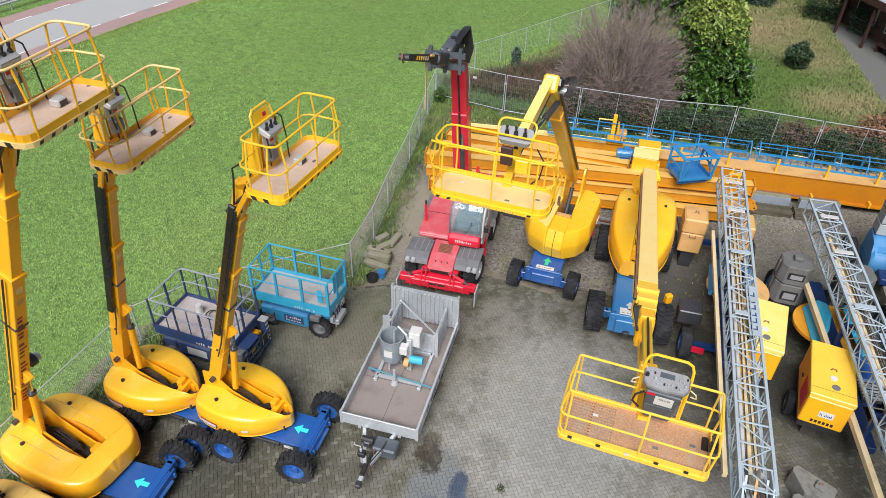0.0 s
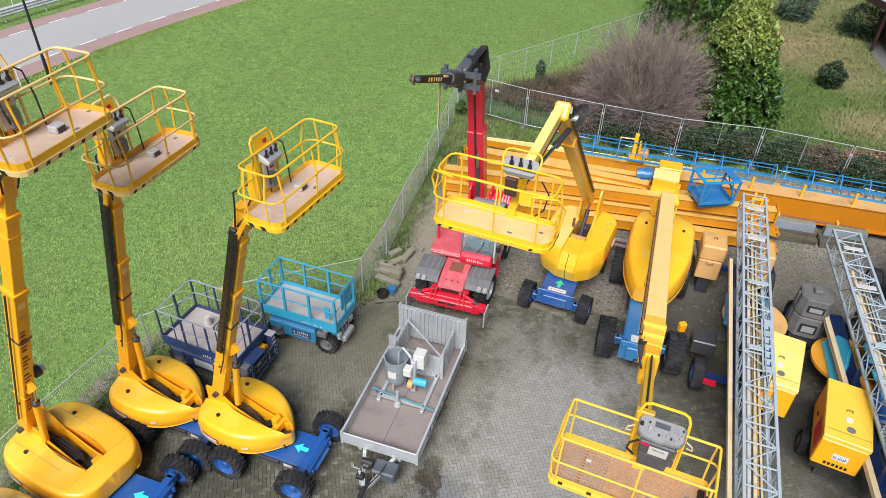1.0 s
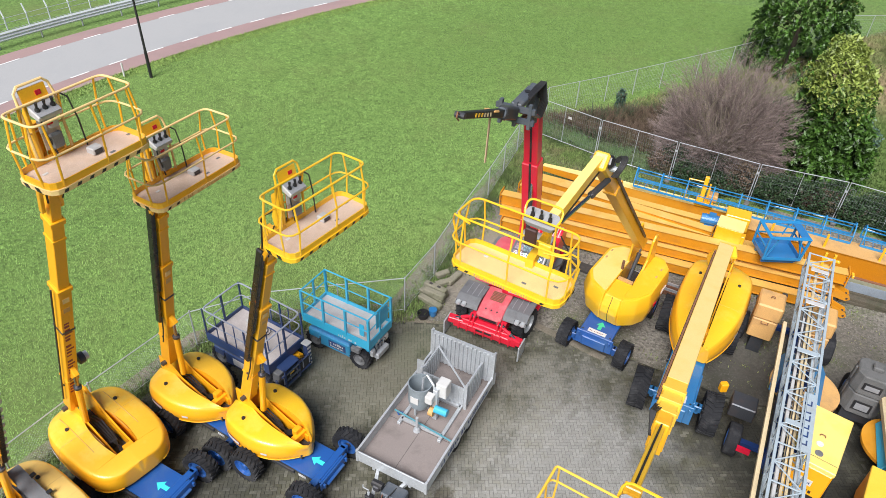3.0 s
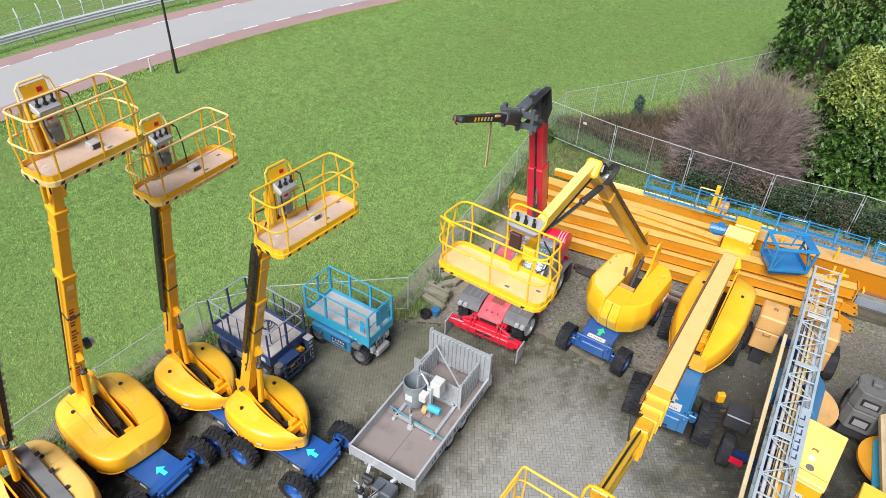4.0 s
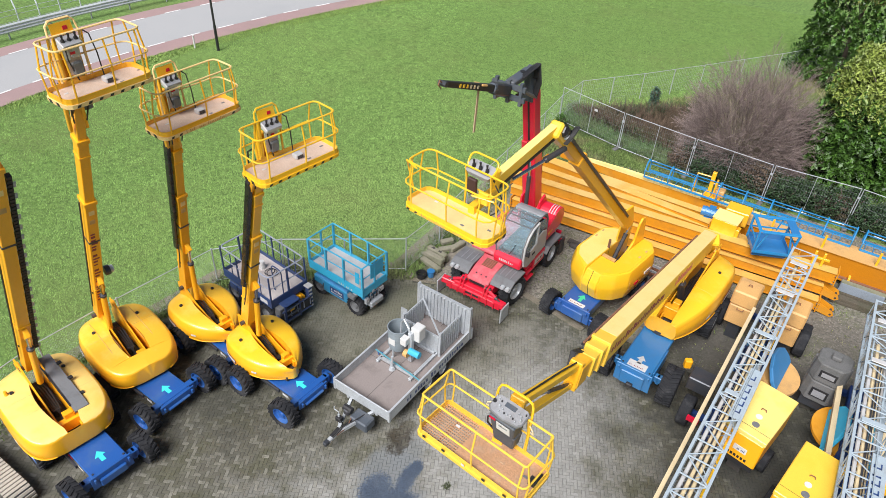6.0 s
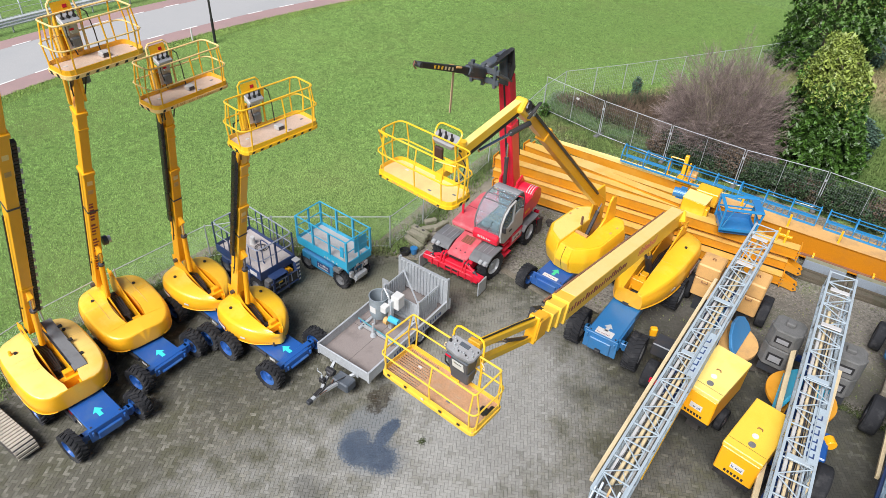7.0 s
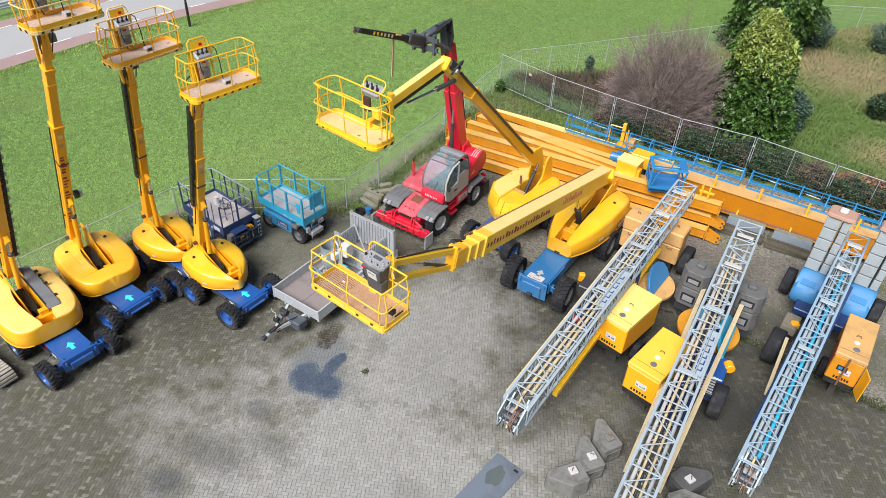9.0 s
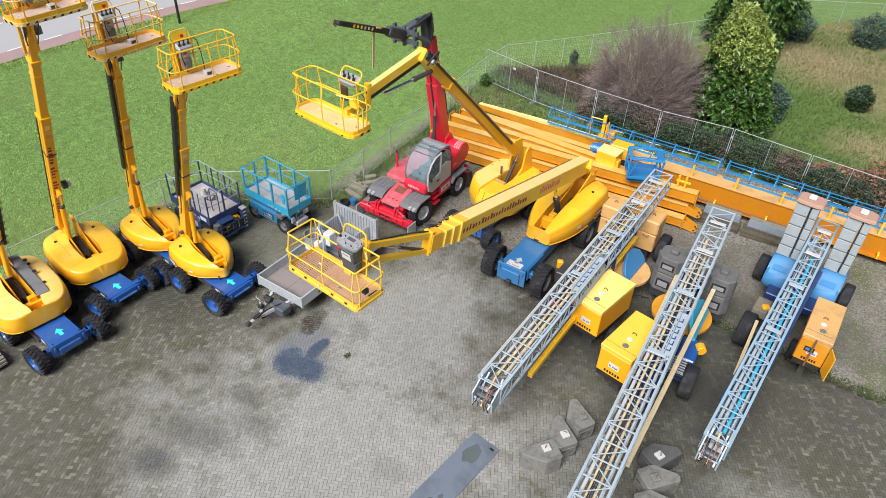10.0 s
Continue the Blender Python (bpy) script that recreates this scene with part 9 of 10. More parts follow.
def crane_trailer_two():
    p0, p1 = (9.62, 4.6, 2.1), (11.72, 18.75, 2.4)
    base = pose(10.8, 12.6, 0)
    root = thing("crane_trailer", base, "folded lattice crane on blue trailer with grey cast ballast", "crane trailer", "folded lattice cranes")
    inv = base.inverted()
    q0, q1 = inv @ Vector(p0), inv @ Vector(p1)
    m, L, d = lattice(root, q0, q1, .78, .62, 24, MASTGREY)
    mast_load(root, m, L, .78, .62, CREAM, True, .42, NAVY)
    trailer_base(root, m, L, 2.1, None, TRAILERBLUE, .56, ((7.75, (-1,)), (12.5, (1, -1))))
    part("side_beam", bars([(inv @ V(9.6, 7.7, 1.5), inv @ V(10.85, 17.1, 1.6))], .14, .16), CREAM, root, "long cream side beam")
    part("side_beam", bars([(inv @ V(10.47, 7.4, 1.6), inv @ V(11.95, 15.5, 1.75))], .14, .18), CREAM, root, "long cream side beam")
    part("slewing_platform", rod(bmesh.new(), inv @ V(11.15, 14.8, .92), inv @ V(11.15, 14.8, 1.02), 1.02, n=32), GIRDER, root, "round orange slewing platform")
    for s, c in ((-1, (10.5, 14.7)), (1, (11.85, 14.45))):
        mm = inv @ pose(c[0], c[1], 1.02, -38 * s, 0, 80)
        part("blue_wedge", prism(bmesh.new(), [(-.95, 0), (.8, 0), (.88, .25), (.8, .52), (.5, .72), (.0, .74), (-.5, .55), (-.85, .28)], -.06, .06, 1), SKYBLUE, root, m=mm, bevel=.02)
    for cx, cy, rz in ((10.42, 16.45, -14), (12.15, 16.05, -8)):
        mm = inv @ pose(cx, cy, 0, 0, 0, rz)
        for z0, z1, g in ((.75, 1.5, .04), (1.53, 2.2, 0)):
            oct8 = [(-.5, -.25), (-.3, -.48), (.3, -.48), (.5, -.25), (.5, .3), (.35, .45), (-.35, .45), (-.5, .3)]
            bm = hull8(bmesh.new(), [(x * (1.02 + g), y * (1.02 + g), z0) for x, y in oct8], [(x * (.94 + g), y * (.94 + g), z1) for x, y in oct8])
            blk = part("ballast_block", bm, CASTGREY, root, "dark grey cast ballast block", bevel=.035, m=mm)
            part("block_recess", boxes(((-.24, -.5 - g, z0 + .22), (.24, -.475 - g, z1 - .2))), BLACK, blk, m=mm)
            part("recess_plate", boxes(((-.18, -.512 - g, z0 + .26), (.18, -.5 - g, z1 - .26))), MIDGREY, blk, m=mm)
            part("block_rib", boxes(((-.53, -.06, z0 + .1), (.53, .06, z1 - .08))), CASTGREY, blk, m=mm, bevel=.02)
        part("block_lug", boxes(((-.14, -.1, 2.2), (.14, .14, 2.34))), CASTGREY, root, m=mm, bevel=.03)
        part("ballast_frame", boxes(((-.4, -.4, .4), (.4, .4, .75))), DARKSTEEL, root, m=mm)
    part("chassis_box", boxes(((-.3, -.55, .7), (.3, .55, 1.0))), BLUE, root, m=inv @ pose(11.6, 13.15, 0, 0, 0, -8), bevel=.04)
    part("hook_block", rod(bmesh.new(), (0, -.14, .95), (0, .14, .95), .17, n=14), ORANGE, root, m=inv @ pose(11.95, 13.35, 0, 0, 0, 20), bevel=.02)
    part("tool_tray", boxes(((-.28, -.4, .8), (.28, .4, .95))), DARKSTEEL, root, m=inv @ pose(11.35, 12.35, 0, 0, 0, -8), bevel=.02)
    part("tray_slat", boxes(*[((-.24, -.36 + .12 * k, .951), (.24, -.3 + .12 * k, .96)) for k in range(6)]), STEEL, root, m=inv @ pose(11.35, 12.35, 0, 0, 0, -8))


def crane_trailer_three():
    p0, p1 = (12.52, 8.75, 1.55), (15.4, 19.85, 2.35)
    base = pose(14.2, 15.0, 0)
    root = thing("crane_trailer", base, "folded lattice crane on blue trailer with long grey ballast slabs", "crane trailer", "folded lattice cranes")
    inv = base.inverted()
    q0, q1 = inv @ Vector(p0), inv @ Vector(p1)
    m, L, d = lattice(root, q0, q1, .66, .6, 20, MASTBLUE)
    mast_load(root, m, L, .66, .6, SKYBLUE, False, 0, BLUE)
    trailer_base(root, m, L, 1.55, None, TRAILERBLUE, .55, ())
    for a, b in (((12.67, 10.8, 1.5), (14.75, 18.4, 1.75)), ((13.28, 10.6, 1.5), (15.45, 18.2, 1.75))):
        part("side_beam", bars([(inv @ Vector(a), inv @ Vector(b))], .14, .2), NAVY, root, "long dark blue side beam", bevel=.01)
    part("strut", bars([(inv @ V(13.02, 12.4, 1.2), inv @ V(13.5, 14.9, 1.45))], .1, .12), CREAM, root)
    part("slewing_frame", boxes(((-1.0, -.4, .75), (1.0, .4, 1.0))), TRAILERBLUE, root, m=inv @ pose(14.9, 17.4, 0, 0, 0, -14), bevel=.03)
    for cx, cy, rz, lean in ((14.33, 18.8, -15, 0), (15.95, 18.6, -15, 1)):
        mm = inv @ pose(cx, cy, 0, 0, 0, rz)
        for k in range(5):
            z = 1.86 + .455 * k
            for x0, x1 in ((-.38, .08), (.14, .38)):
                blk = part("ballast_slab", boxes(((x0 + .01 * (k % 2), -.3, z), (x1, .32, z + .42))), SLABGREY, root, "blue-grey concrete ballast slab", bevel=.018, m=mm)
                part("slab_joint", boxes(((x0 + .02, -.29, z + .42), (x1 - .02, .31, z + .455))), GREY, blk, m=mm)
        part("slab_spine", boxes(((.105, -.2, 1.8), (.155, .25, 4.1))), DARKSTEEL, root, m=mm)
        cap = [(-.46, -.3), (-.3, -.38), (.3, -.38), (.5, -.3), (.5, .3), (.3, .4), (-.3, .4), (-.46, .3)]
        cp = part("rusty_cap", hull8(bmesh.new(), [(x, y, 4.135) for x, y in cap], [(x * .9, y * .9, 4.27) for x, y in cap]), RUSTPALE, root, "rust-stained top block", bevel=.03, m=mm)
        part("cap_lug", boxes(((-.12, -.12, 4.27), (.14, .12, 4.4))), WHITE, cp, m=mm, bevel=.03)
        body = [(-.95, .7), (-1.08, 1.0), (-1.02, 1.28), (-.82, 1.48), (-.52, 1.62), (-.38, 1.84), (.34, 1.84), (.42, 1.5), (.42, .7)]
        br = part("ballast_bracket", prism(bmesh.new(), body, -.4, .44, 0), STEELBLUE, root, "light blue rounded ballast bracket", bevel=.09, m=mm, smooth=True)
        part("bracket_recess", hull8(bmesh.new(), [(-.24, -.8, 1.4), (.26, -.8, 1.4), (.26, -.55, 1.5), (-.24, -.55, 1.5)], [(-.24, -.8, 1.5), (.26, -.8, 1.5), (.26, -.55, 1.615), (-.24, -.55, 1.615)]), STEELBLUE, br, m=mm)
        part("bracket_fold", boxes(((-.404, -.8, 1.0), (-.39, .3, 1.04)), ((.43, -.8, 1.0), (.444, .3, 1.04))), MIDBLUE, br, m=mm)
        hub = wheel(root, 0, 0, 0, .52, .36, DARKSTEEL, 0, 0, 1)
        hub.matrix_basis = mm @ pose(.72 if lean else -.68, .5, .52, 0, 0, -90 if lean else 90)
    hub = wheel(root, 0, 0, 0, .62, .46, DARKSTEEL, 0, 0, 1)
    hub.matrix_basis = inv @ pose(13.35, 15.4, .62, 0, 0, 75)
    part("hook_block", boxes(((-.14, -.12, 1.0), (.14, .12, 1.25))), ORANGE, root, m=inv @ pose(13.85, 16.15, 0, 0, 0, 20), bevel=.05)
    part("winch_box", boxes(((-.25, -.4, .8), (.25, .4, 1.15))), TIMBER, root, m=inv @ pose(13.75, 16.3, 0, 0, 0, -14), bevel=.03)


crane_trailer_one()
crane_trailer_two()
crane_trailer_three()
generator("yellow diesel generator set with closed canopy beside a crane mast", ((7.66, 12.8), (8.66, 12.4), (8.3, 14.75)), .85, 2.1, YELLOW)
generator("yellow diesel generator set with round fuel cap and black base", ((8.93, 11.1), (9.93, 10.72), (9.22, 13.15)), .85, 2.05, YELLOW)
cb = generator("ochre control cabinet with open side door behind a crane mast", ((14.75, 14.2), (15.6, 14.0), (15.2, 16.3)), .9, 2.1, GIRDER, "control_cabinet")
part("open_door", bar(bmesh.new(), (.9, -.02, 1.45), (1.08, -.46, 1.45), .03, 1.0), ORANGE, cb, "open orange door", bevel=.006)
part("logo_plate", boxes(((.2, -.008, 1.45), (.5, -.002, 1.65))), BLACK, cb)
part("logo_mark", boxes(((.24, -.011, 1.5), (.36, -.0085, 1.6))), STEELBLUE, cb)
part("front_pipe", tube(bmesh.new(), [(.42, -.06, 2.05), (.42, -.08, 1.6), (.4, -.06, .9)], .03, 6), RUST, cb)


# ---- stacked crane girders, ladder cage and basket ----
def box_girder(p0, p1, w, h, mat, label, ribs=0, end_plate=True):
    a, b = Vector(p0), Vector(p1)
    m = frame_of(a, b)
    m.translation = a
    root = thing("crane_girder", m, label, "girder", "stacked crane girders")
    L = (b - a).length
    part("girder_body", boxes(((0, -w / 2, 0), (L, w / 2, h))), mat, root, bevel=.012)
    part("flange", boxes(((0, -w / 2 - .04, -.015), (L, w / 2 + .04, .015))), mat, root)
    # apart from the main girder, flange tops have their light painted in
    part("flange", boxes(((0, -w / 2 - .04, h - .015), (L, w / 2 + .04, h + .015))), GIRDERTOP if mat is not MAINGIRDER else mat, root, "top flange of the girder")
    for k in range(ribs):
        x = L * (k + .5) / ribs
        part("stiffener", boxes(((x - .015, -w / 2 - .035, .02), (x + .015, w / 2 + .035, h - .02))), mat, root)
    if end_plate:
        for x in (0, L):
            pl = part("end_plate", boxes(((x - .02, -w / 2 - .1, -.06), (x + .02, w / 2 + .1, h + .12))), mat, root)
            for k in range(4):
                y = (-1, 1, -1, 1)[k] * (w / 2 + .05)
                z = (.1, .1, h - .1, h - .1)[k]
                part("bolt", rod(bmesh.new(), (x - .05, y, z), (x + .05, y, z), .025, n=6), DARKSTEEL, pl)
    return root


def on(t, a, b):
    return Vector(a).lerp(Vector(b), t)


box_girder((-1.7, 22.95, .12), (10.6, 21.6, .12), .30, .38, GIRDER, "yellow steel box girder lying on timber", 0)
box_girder((-1.85, 23.15, .62), (10.6, 21.95, .62), .28, .34, GIRDER, "dirty yellow box girder in the middle of the stack", 0, False)
box_girder((-1.9, 23.4, 1.02), (10.85, 21.95, 1.2), .30, .42, GIRDER, "long yellow box girder on top of the stack", 0)
box_girder((-1.35, 24.6, .85), (9.6, 22.85, .85), .28, .42, GIRDER, "long pale-topped box girder on the stack", 0)
box_girder((-1.1, 25.45, .85), (6.35, 23.35, 1.05), .30, .42, GIRDER, "slim yellow girder ending at a motor box", 0)
box_girder((-1.0, 26.25, .42), (6.9, 24.45, .7), .26, .42, GIRDER, "slim yellow girder beside the winch motor", 0)
tb = thing("crane_girder", frame_of((-.7, 26.95, .4), (8.6, 25.4, .4)), "tapered yellow jib girder with pale top", "girder", "stacked crane girders")
tb.matrix_basis.translation = (-.7, 26.95, .4)
part("girder_body", hull8(bmesh.new(), [(0, -.1, .3), (3.2, -.2, .2), (9.4, -.2, .2), (9.4, .2, .2), (3.2, .2, .2), (0, .1, .3)], [(0, -.1, .55), (3.2, -.2, .62), (9.4, -.2, .62), (9.4, .2, .62), (3.2, .2, .62), (0, .1, .55)]), GIRDER, tb, bevel=.015)
# the light on the jib's top is painted as a pale plate
part("top_plate", hull8(bmesh.new(), [(0, -.12, .57), (3.2, -.22, .625), (9.4, -.22, .625), (9.4, .22, .625), (3.2, .22, .625), (0, .12, .57)], [(0, -.12, .59), (3.2, -.22, .645), (9.4, -.22, .645), (9.4, .22, .645), (3.2, .22, .645), (0, .12, .59)]), LITTOP, tb, "jib top with light in its colour")
for k in range(3):
    part("support_leg", boxes(((1.2 + 3.4 * k, -.1, -.4), (1.4 + 3.4 * k, .1, .24))), SOOT, tb)
# open yokes at the right-hand girder ends
for x, y, z in ((10.6, 21.6, .1), (10.6, 21.95, .62)):
    yk = thing("girder_yoke", pose(x, y, z, 0, 0, -7), "open yellow yoke bolted to a girder end", "yoke", "girder yokes")
    for k in (-1, 1):
        part("yoke_arm", prism(bmesh.new(), [(.0, 0), (.5, -.08), (.62, .02), (.55, .16), (.0, .38)], k * .17 - .02, k * .17 + .02, 1), GIRDER, yk)
    part("yoke_pin", rod(bmesh.new(), (.5, -.2, .04), (.5, .2, .04), .04), DARKSTEEL, yk)
# the deep orange main girder
big = box_girder((7.6, 24.77, .3), (24.5, 22.0, .3), .9, .9, MAINGIRDER, "deep orange main crane girder with upright lugs", 0)
for k in range(9):
    part("upright_lug", boxes(((1.0 + 1.9 * k, -.42, .9), (1.08 + 1.9 * k, -.34, 1.5))), YELLOW, big)
for k in range(7):
    part("side_bracket", boxes(((2.0 + 2.2 * k, -.72, .0), (2.08 + 2.2 * k, -.46, .22))), YELLOW, big, bevel=.01)
part("bottom_flange", boxes(((0, -.66, -.02), (17.0, -.44, .03))), MAINGIRDER, big)
part("rusty_rail", boxes(((1.2, -.62, .031), (7.5, -.5, .09))), RUST, big, "rusty bar on the lower flange")
part("top_flange", boxes(((0, -.5, .917), (17.0, .5, .94))), OCHRE, big, "paler ochre top flange")
for i, (x, y) in enumerate(((.2, 23.4), (4.2, 23.0), (8.4, 22.5), (1.6, 25.4), (5.8, 24.9))):
    s = thing("timber_bearer", pose(x, y, 0, 0, 0, 84), "dark timber bearer under the girders", "timber", "bearers under girders")
    part("bearer", boxes(((-1.9, -.1, 0), (1.5, .1, .1))), SOOT, s, bevel=.01)
for i, (x, y, z) in enumerate(((-.6, 24.3, .68), (2.6, 23.85, .68), (6.2, 23.4, .68), (9.2, 22.9, .68))):
    s = thing("timber_packer", pose(x, y, z, 0, 0, 84), "short timber packer between girders", "timber", "packers between girders")
    part("packer", boxes(((-1.5, -.08, -.58), (.3, .08, -.2)), ((-.5, -.08, -.2), (.3, .08, .16))), SOOT, s, bevel=.01)


def ladder_cage(p0, p1, label):
    m = frame_of(p0, p1)
    L = (Vector(p1) - Vector(p0)).length
    root = thing("ladder_cage", m, label, "ladder", "blue caged ladders")
    w, h = .34, .72
    for y in (-w, w):
        part("stile", boxes(((0, y - .03, -.02), (L, y + .03, .05))), CAGEBLUE, root)
    for k in range(int(L / .3)):
        part("rung", rod(bmesh.new(), (.15 + .3 * k, -w, .015), (.15 + .3 * k, w, .015), .015, n=5), CAGEBLUE, root)
    hoops = int(L / .95) + 1
    for k in range(hoops):
        x = min(L, k * L / (hoops - 1))
        part("hoop", tube(bmesh.new(), [(x, -w, 0), (x, -w - .03, h * .45), (x, -w * .65, h * .85), (x, 0, h), (x, w * .65, h * .85), (x, w + .03, h * .45), (x, w, 0)], .028, 5), CAGEBLUE, root)
    for y, z in ((-w - .02, h * .45), (-w * .2, h * .98), (w + .02, h * .45)):
        part("cage_strip", boxes(((0, y - .02, z - .012), (L, y + .02, z + .012))), CAGEBLUE, root)
    return root


ladder_cage((3.3, 26.3, 1.25), (11.5, 24.75, 1.27), "sky blue caged ladder lying along the orange girder")
ladder_cage((11.85, 24.7, 1.27), (22.0, 22.7, 1.27), "sky blue caged ladder lying on the orange girder top")
fr = thing("maintenance_platform", pose(5.9, 25.85, 1.06, 0, 0, -8), "small yellow platform frame on the girders", "frame")
part("frame_tube", tubes([[(-.55, 0, 0), (-.55, 0, 1.0), (.1, 0, 1.0), (.1, 0, 0)], [(.3, .1, 0), (.3, .1, .9)], [(.3, -.2, 0), (.3, -.2, .9)]], .035, 6), YELLOW, fr)
part("frame_post", boxes(((.02, -.08, 0), (.18, .08, 1.25))), YELLOW, fr, bevel=.01)
part("frame_plate", boxes(((-.1, -.3, 0), (.6, .3, .2))), ORANGE, fr, bevel=.02)
part("frame_box", boxes(((.3, -.1, .2), (.7, .3, .5))), OCHRE, fr, bevel=.03)
mb = thing("motor_box", pose(6.82, 22.95, 1.44, 0, 0, -14), "yellow steel motor housing at the girder end", "housing")
part("housing", boxes(((-.48, -.38, 0), (.46, .38, .68))), YELLOW, mb, bevel=.03)
# pale lid colour holds the light on the housing's top
part("housing_lid", boxes(((-.49, -.39, .682), (.47, .39, .7))), LITTOP, mb, "housing lid with light in its colour")
part("housing_bracket", boxes(((.43, -.3, -.1), (.58, .0, .45))), ORANGE, mb, bevel=.02)
mb2 = thing("motor_box", pose(7.2, 24.1, 1.35, 0, 0, -10), "yellow steel housing behind the blue motor", "housing")
part("housing", boxes(((-.45, -.34, 0), (.45, .34, .6))), YELLOW, mb2, bevel=.03)
mo = thing("electric_motor", pose(6.3, 23.75, 1.42, 0, 0, -6), "blue finned electric winch motor on the girders", "motor")
part("motor_body", rod(bmesh.new(), (-.45, 0, .22), (.5, 0, .22), .2, n=16), MIDBLUE, mo)
for k in range(7):
    part("fin", rod(bmesh.new(), (-.3 + .1 * k, 0, .22), (-.28 + .1 * k, 0, .22), .225, n=14), MIDBLUE, mo)
part("motor_foot", boxes(((-.3, -.2, 0), (.3, .2, .06))), MIDBLUE, mo)
part("terminal_box", boxes(((-.2, -.1, .38), (.05, .1, .5))), MIDBLUE, mo)


def lifting_cage():
    root = thing("lifting_cage", pose(8.40, 22.18, 1.56, 0, 0, 14), "sky blue steel man basket lying on the girders", "basket")
    a, b, f, h = .69, .51, .24, 1.2
    for s in (-1, 1):
        part("skid", boxes(((-a + .06, s * .3 - .05, 0), (a - .1, s * .3 + .05, f - .03))), MIDBLUE, root, bevel=.01)
    part("floor_plate", boxes(((-a, -b, f - .03), (a - .1, b, f))), MIDBLUE, root)
    # wide flat rim round the open top, with a plated end
    part("rim_plate", boxes(((-a - .03, -b - .03, h - .05), (-a + .09, b + .03, h))), CAGEBLUE, root, bevel=.006)
    part("rim_plate", boxes(((a - .27, -b + .09, h - .045), (a + .03, b - .09, h - .005))), MIDBLUE, root, "plated roof strip", bevel=.006)
    for s in (-1, 1):
        part("rim_plate", boxes(((-a + .09, s * b - .07, h - .05), (a + .03, s * b + .07, h))), CAGEBLUE, root, bevel=.006)
    for x, y in ((-a, -b), (a, -b), (a, b), (-a, b)):
        foot = x - .1 if x > 0 else x
        part("corner_post", bar(bmesh.new(), (foot, y, f), (x, y, h - .05), .07, .07, up=(0, 1, 0)), CAGEBLUE, root, bevel=.006)
    # closed kick panels round the foot
    for s in (-1, 1):
        part("side_sheet", boxes(((-a + .03, s * b - .012, f), (a - .13, s * b + .012, f + (.1 if s < 0 else .2)))), CAGEBLUE if s < 0 else MIDBLUE, root)
        part("end_sheet", boxes(((s * a - (.112 if s > 0 else .012), -b + .03, f), (s * a - (.088 if s > 0 else -.012), b - .03, f + .16))), MIDBLUE, root)
    part("mid_rail", bars([((-a, -b, .72), (-a, b, .72)), ((-a, b, .72), (a, b, .72)), ((a - .04, b, .72), (a - .04, -b, .72))], .045, .045), CAGEBLUE, root)
    for p, q in (((-a + .05, -b, f + .05), (-a + .3, -b, h - .08)), ((a - .3, -b, h - .08), (a - .14, -b, f + .1)), ((a - .08, -b, f + .1), (a, b, h - .1)), ((.25, b, f + .4), (.35, b, h - .05))):
        part("brace", bars([(p, q)], .04, .04), CAGEBLUE, root)


lifting_cage()
fr2 = thing("steel_bracket", pose(10.1, 22.05, 1.64, 0, 0, -8), "small yellow H-shaped steel bracket", "bracket")
for lo, hi in (((-.2, -.04, 0), (-.12, .04, .55)), ((.1, -.04, 0), (.18, .04, .55))):
    part("bracket_post", boxes((lo, hi)), YELLOW, fr2, bevel=.006)
part("bracket_bar", boxes(((-.25, -.043, .25), (.35, .043, .33))), YELLOW, fr2, bevel=.006)

# ballast beams on dark sleepers
for x, y, L in ((12.1, 22.85, 1.55), (13.95, 22.55, 1.55)):
    g = thing("concrete_beam", pose(x, y, .26, 0, 0, -9), "blue-grey concrete ballast beam on dark sleepers", "beam", "ballast beams")
    bm = hull8(bmesh.new(), [(-L / 2, -.17, 0), (L / 2, -.17, 0), (L / 2, .17, 0), (-L / 2, .17, 0)], [(-L / 2 + .02, -.13, .36), (L / 2 - .02, -.13, .36), (L / 2 - .02, .13, .36), (-L / 2 + .02, .13, .36)])
    part("beam_body", bm, BEAMGREY, g, bevel=.015)
    part("mossy_top", boxes(((-L / 2 + .03, -.12, .362), (L / 2 - .03, .12, .372))), MOSSY, g, "mossy worn top")
    for k in range(4):
        s = thing("sleeper", pose(x - .05, y - .2, .0 + .13 * (k // 2), 0, 0, -9 + (2.5, -1.5, -2, 1)[k]), "dark wooden sleeper under a ballast beam", "timber", "sleepers under ballast beams")
        part("sleeper_body", boxes(((-L / 2 - .12, -.28 + .42 * (k % 2) - .13, 0), (L / 2 + .1, -.28 + .42 * (k % 2) + .13, .125))), ROTTEN, s, bevel=.012)
for k in range(4):
    s = thing("steel_profile", pose(4.4 + .1 * k, 20.9 + .16 * k, .02, 0, 0, -14), "rusty galvanised steel profile on the gravel", "profile", "loose steel profiles")
    part("profile_body", boxes(((-1.4, -.06, 0), (1.4, .06, .1)), ((-1.4, -.06, .1), (1.4, -.04, .16))), STEEL if k % 2 else RUST, s)
s = thing("timber_board", pose(2.0, 17.1, 0, 0, 0, -20), "long grey timber board on the gravel", "board")
part("board_body", boxes(((-1.5, -.12, 0), (1.1, .12, .07))), TIMBER, s, bevel=.01)
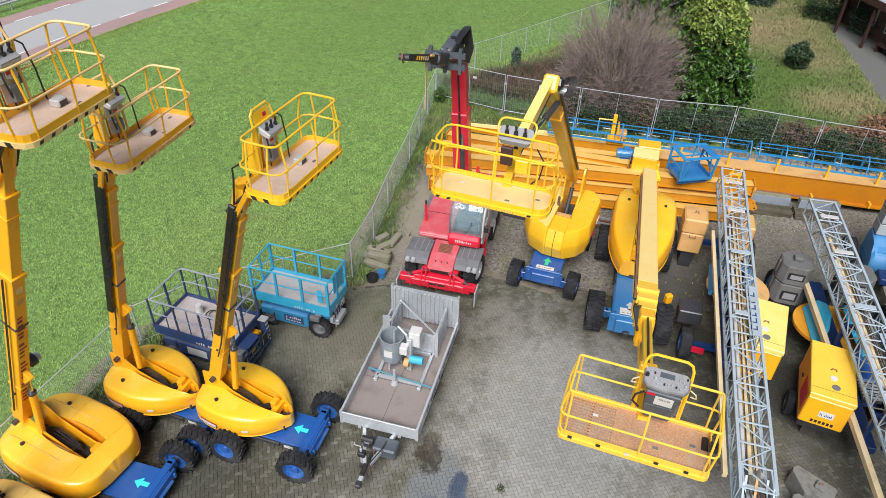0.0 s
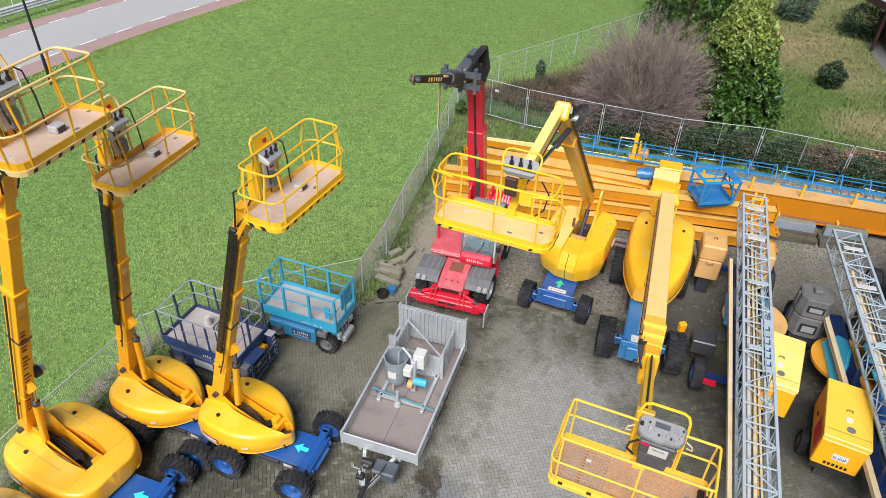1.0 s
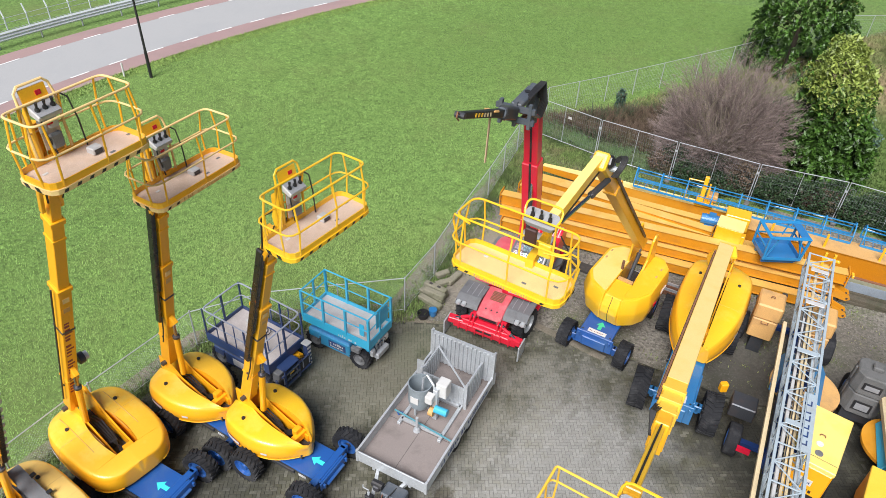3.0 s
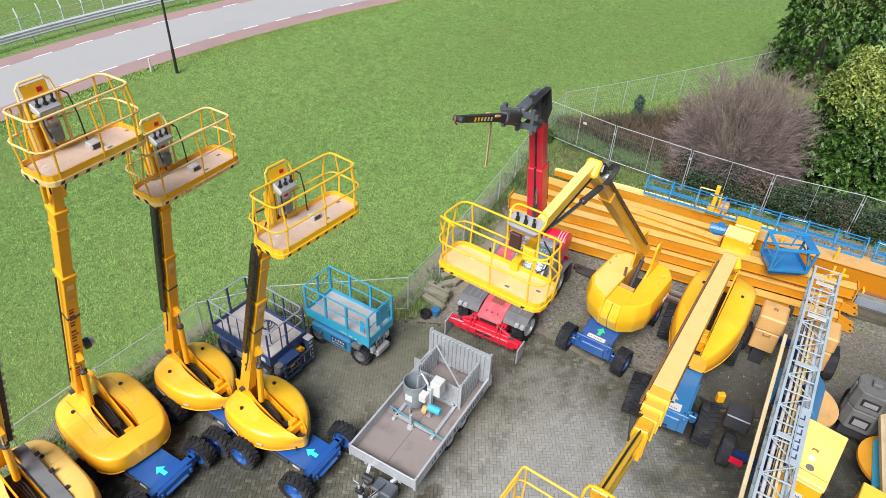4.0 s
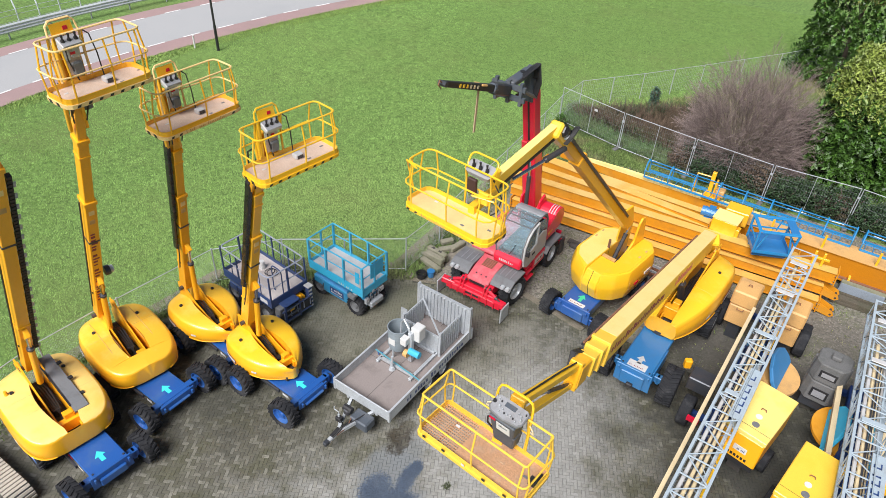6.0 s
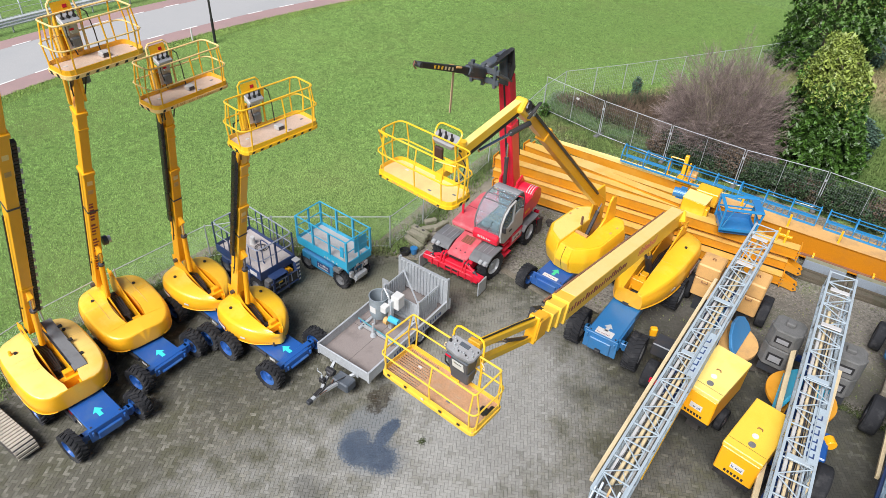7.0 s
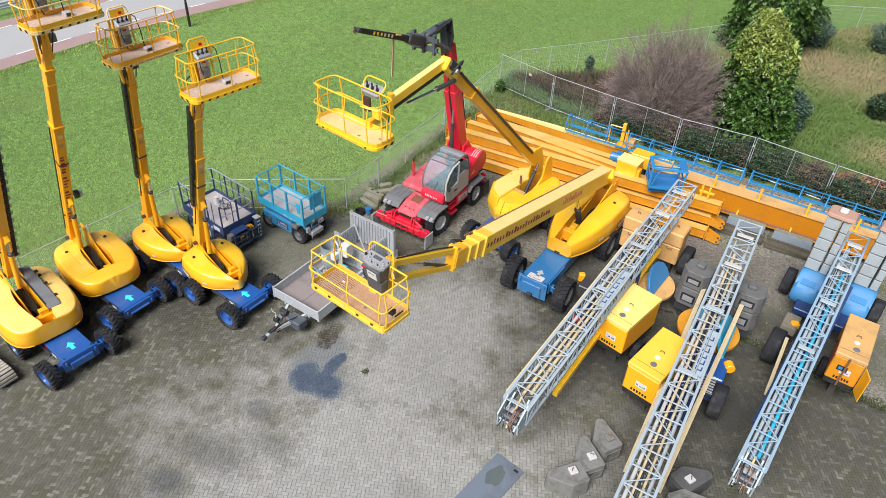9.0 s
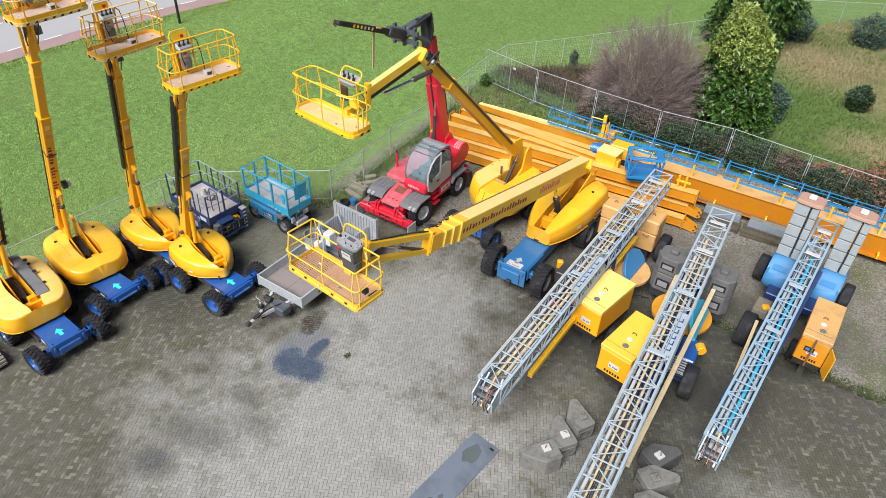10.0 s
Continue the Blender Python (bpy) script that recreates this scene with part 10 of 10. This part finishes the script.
for k, (x, y, rz, ln) in enumerate(((1.9, 21.4, -12, 1.4), (2.4, 21.0, -18, 2.2), (3.2, 20.7, -16, 1.8))):
    s = thing("timber_board", pose(x, y, .0, 0, 0, rz), "dark timber offcut on the gravel", "board")
    part("board_body", boxes(((-ln / 2, -.12, 0), (ln / 2, .12, .12))), SOOT, s, bevel=.01)


# ---- loose ballast and plate in the yard ----
def ballast_block(x, y, rz, k, plate, label, dark=False):
    """A cast wedge of ballast, pointed at its back, with a recess in front and a lifting plate on top."""
    root = thing("ballast_block", pose(x, y, 0, 0, 0, rz), label, "ballast block", "loose ballast blocks")
    foot = [(-.44, -.18), (-.48, .5), (-.42, .6), (-.28, .64), (.4, -.03), (.43, -.1), (.0, -.54), (-.08, -.53), (-.34, -.28)]
    mt = CASTDARK if dark else CASTPALE
    blk = part("block_body", hull8(bmesh.new(), [(p, q, 0) for p, q in foot], [(p * .98, q * .98, .5 + .1 * k) for p, q in foot]), mt, root, bevel=.018)
    top = .5 + .1 * k
    part("lifting_plate", boxes(((-.13, -.14, top), (.11, .1, top + .09))), PALEGREY if plate else CASTPALE, root, "pale lifting plate", bevel=.02, m=pose(0, 0, 0, 0, 0, 44))
    part("lifting_ring", tube(bmesh.new(), [(-.05, 0, top + .07), (-.04, 0, top + .13), (.04, 0, top + .13), (.05, 0, top + .07)], .014, 5), RUST, root)
    side = pose(.21, -.31, 0, 0, 0, 46)
    part("block_recess", boxes(((-.22, -.006, .14), (.22, .004, .4))), CASTDARK, blk, m=side)
    part("recess_frame", bars([((-.24, -.012, .12), (.24, -.012, .12)), ((.24, -.012, .12), (.24, -.012, .42)), ((.24, -.012, .42), (-.24, -.012, .42)), ((-.24, -.012, .42), (-.24, -.012, .12))], .025, .03), mt, blk, m=side)


for x, y, rz, k, plate in ((8.27, 7.75, 88, 1.0, True), (8.66, 8.46, -2, 1.0, True), (8.98, 9.3, 3, 1.1, False)):
    ballast_block(x, y, rz, k, plate, "grey cast ballast block standing on the paving")
for x, y, rz, k, plate in ((11.36, 8.85, -82, .9, True), (11.36, 8.05, -96, 1.0, False), (11.4, 7.2, -100, 1.0, False)):
    ballast_block(x, y, rz, k, plate, "dark cast ballast block with lifting plate", plate)
pl = thing("steel_plate", pose(6.05, 6.2, 0, 0, 0, 72), "blue-grey steel road plate lying on the paving", "plate")
bm = bmesh.new()
hull8(bm, [(-1.75, -.48, .005), (1.6, -.48, .005), (1.6, .48, .005), (-1.75, .48, .005)], [(-1.75, -.48, .03), (1.6, -.48, .03), (1.6, .48, .03), (-1.75, .48, .03)])
part("plate_body", bm, PLATE, pl)
part("lifting_slot", boxes(((1.42, -.36, .029), (1.5, -.22, .032))), BLACK, pl)
for cx, cy, rx, ry, n in ((.95, .06, .36, .24, 5), (-1.25, -.1, .34, .3, 3), (-.72, -.16, .1, .07, 4)):
    rim = [(cx + rx * math.cos(q) * (1 + .14 * math.sin(n * q)), cy + ry * math.sin(q) * (1 + .1 * math.cos(3 * q))) for q in [k * math.pi / 14 for k in range(28)]]
    part("wet_film", prism(bmesh.new(), rim, .0305, .0315, 2), WETPLATE, pl, "dark film of rain water")
rnd = random.Random(4)
for k, (x, y, z, rz, ln) in enumerate(((-3.2, 17.58, .1, -23, 1.0), (-3.24, 17.92, .1, -24, 1.05), (-3.18, 18.25, .1, -20, 1.0), (-3.13, 17.84, .302, -15, .85), (-3.17, 18.15, .302, -18, .92), (-3.0, 18.75, .1, 40, .72), (-2.72, 19.1, .1, 68, .75), (-3.2, 19.2, .1, 45, .55))):
    s = thing("timber_log", pose(x, y, z, rnd.uniform(-2, 2), 0, rz), "weathered mossy timber baulk in a pile", "timber", "timber pile by the fence")
    part("log_body", boxes(((-ln / 2, -.12, -.1), (ln / 2, .12, .1))), LOGWOOD, s, bevel=.035)
    if k == 4:
        for c in (-.2, .14):
            part("log_hole", boxes(((c - .07, -.05, .099), (c + .07, .05, .104))), SOOT, s)
# crawler and pallets at the end of the row
cr = thing("crawler_track", pose(-9.72, 4.12, 0, 0, 0, -11), "worn beige crawler track unit with pads", "track")
side = [(-1.4, .14), (-1.25, .03), (1.0, .03), (1.15, .14), (1.18, .3), (1.08, .45), (.9, .5), (-1.2, .5), (-1.35, .42)]
part("track_body", prism(bmesh.new(), side, -.26, .26, 1), DARKSTEEL, cr, bevel=.02)
for k in range(18):
    part("track_pad", boxes(((-1.3 + .125 * k, -.3, .5), (-1.2 + .125 * k, .3, .535))), PAD, cr, bevel=.008)
for k, (x, z, q) in enumerate(((1.0, .49, 35), (1.1, .42, 60), (1.16, .32, 85), (1.17, .2, 100))):
    part("track_pad", boxes(((-.045, -.3, 0), (.045, .3, .035))), PAD, cr, m=pose(x, 0, z, 0, q, 0), bevel=.008)


# ---- pavers ----
herringbone()
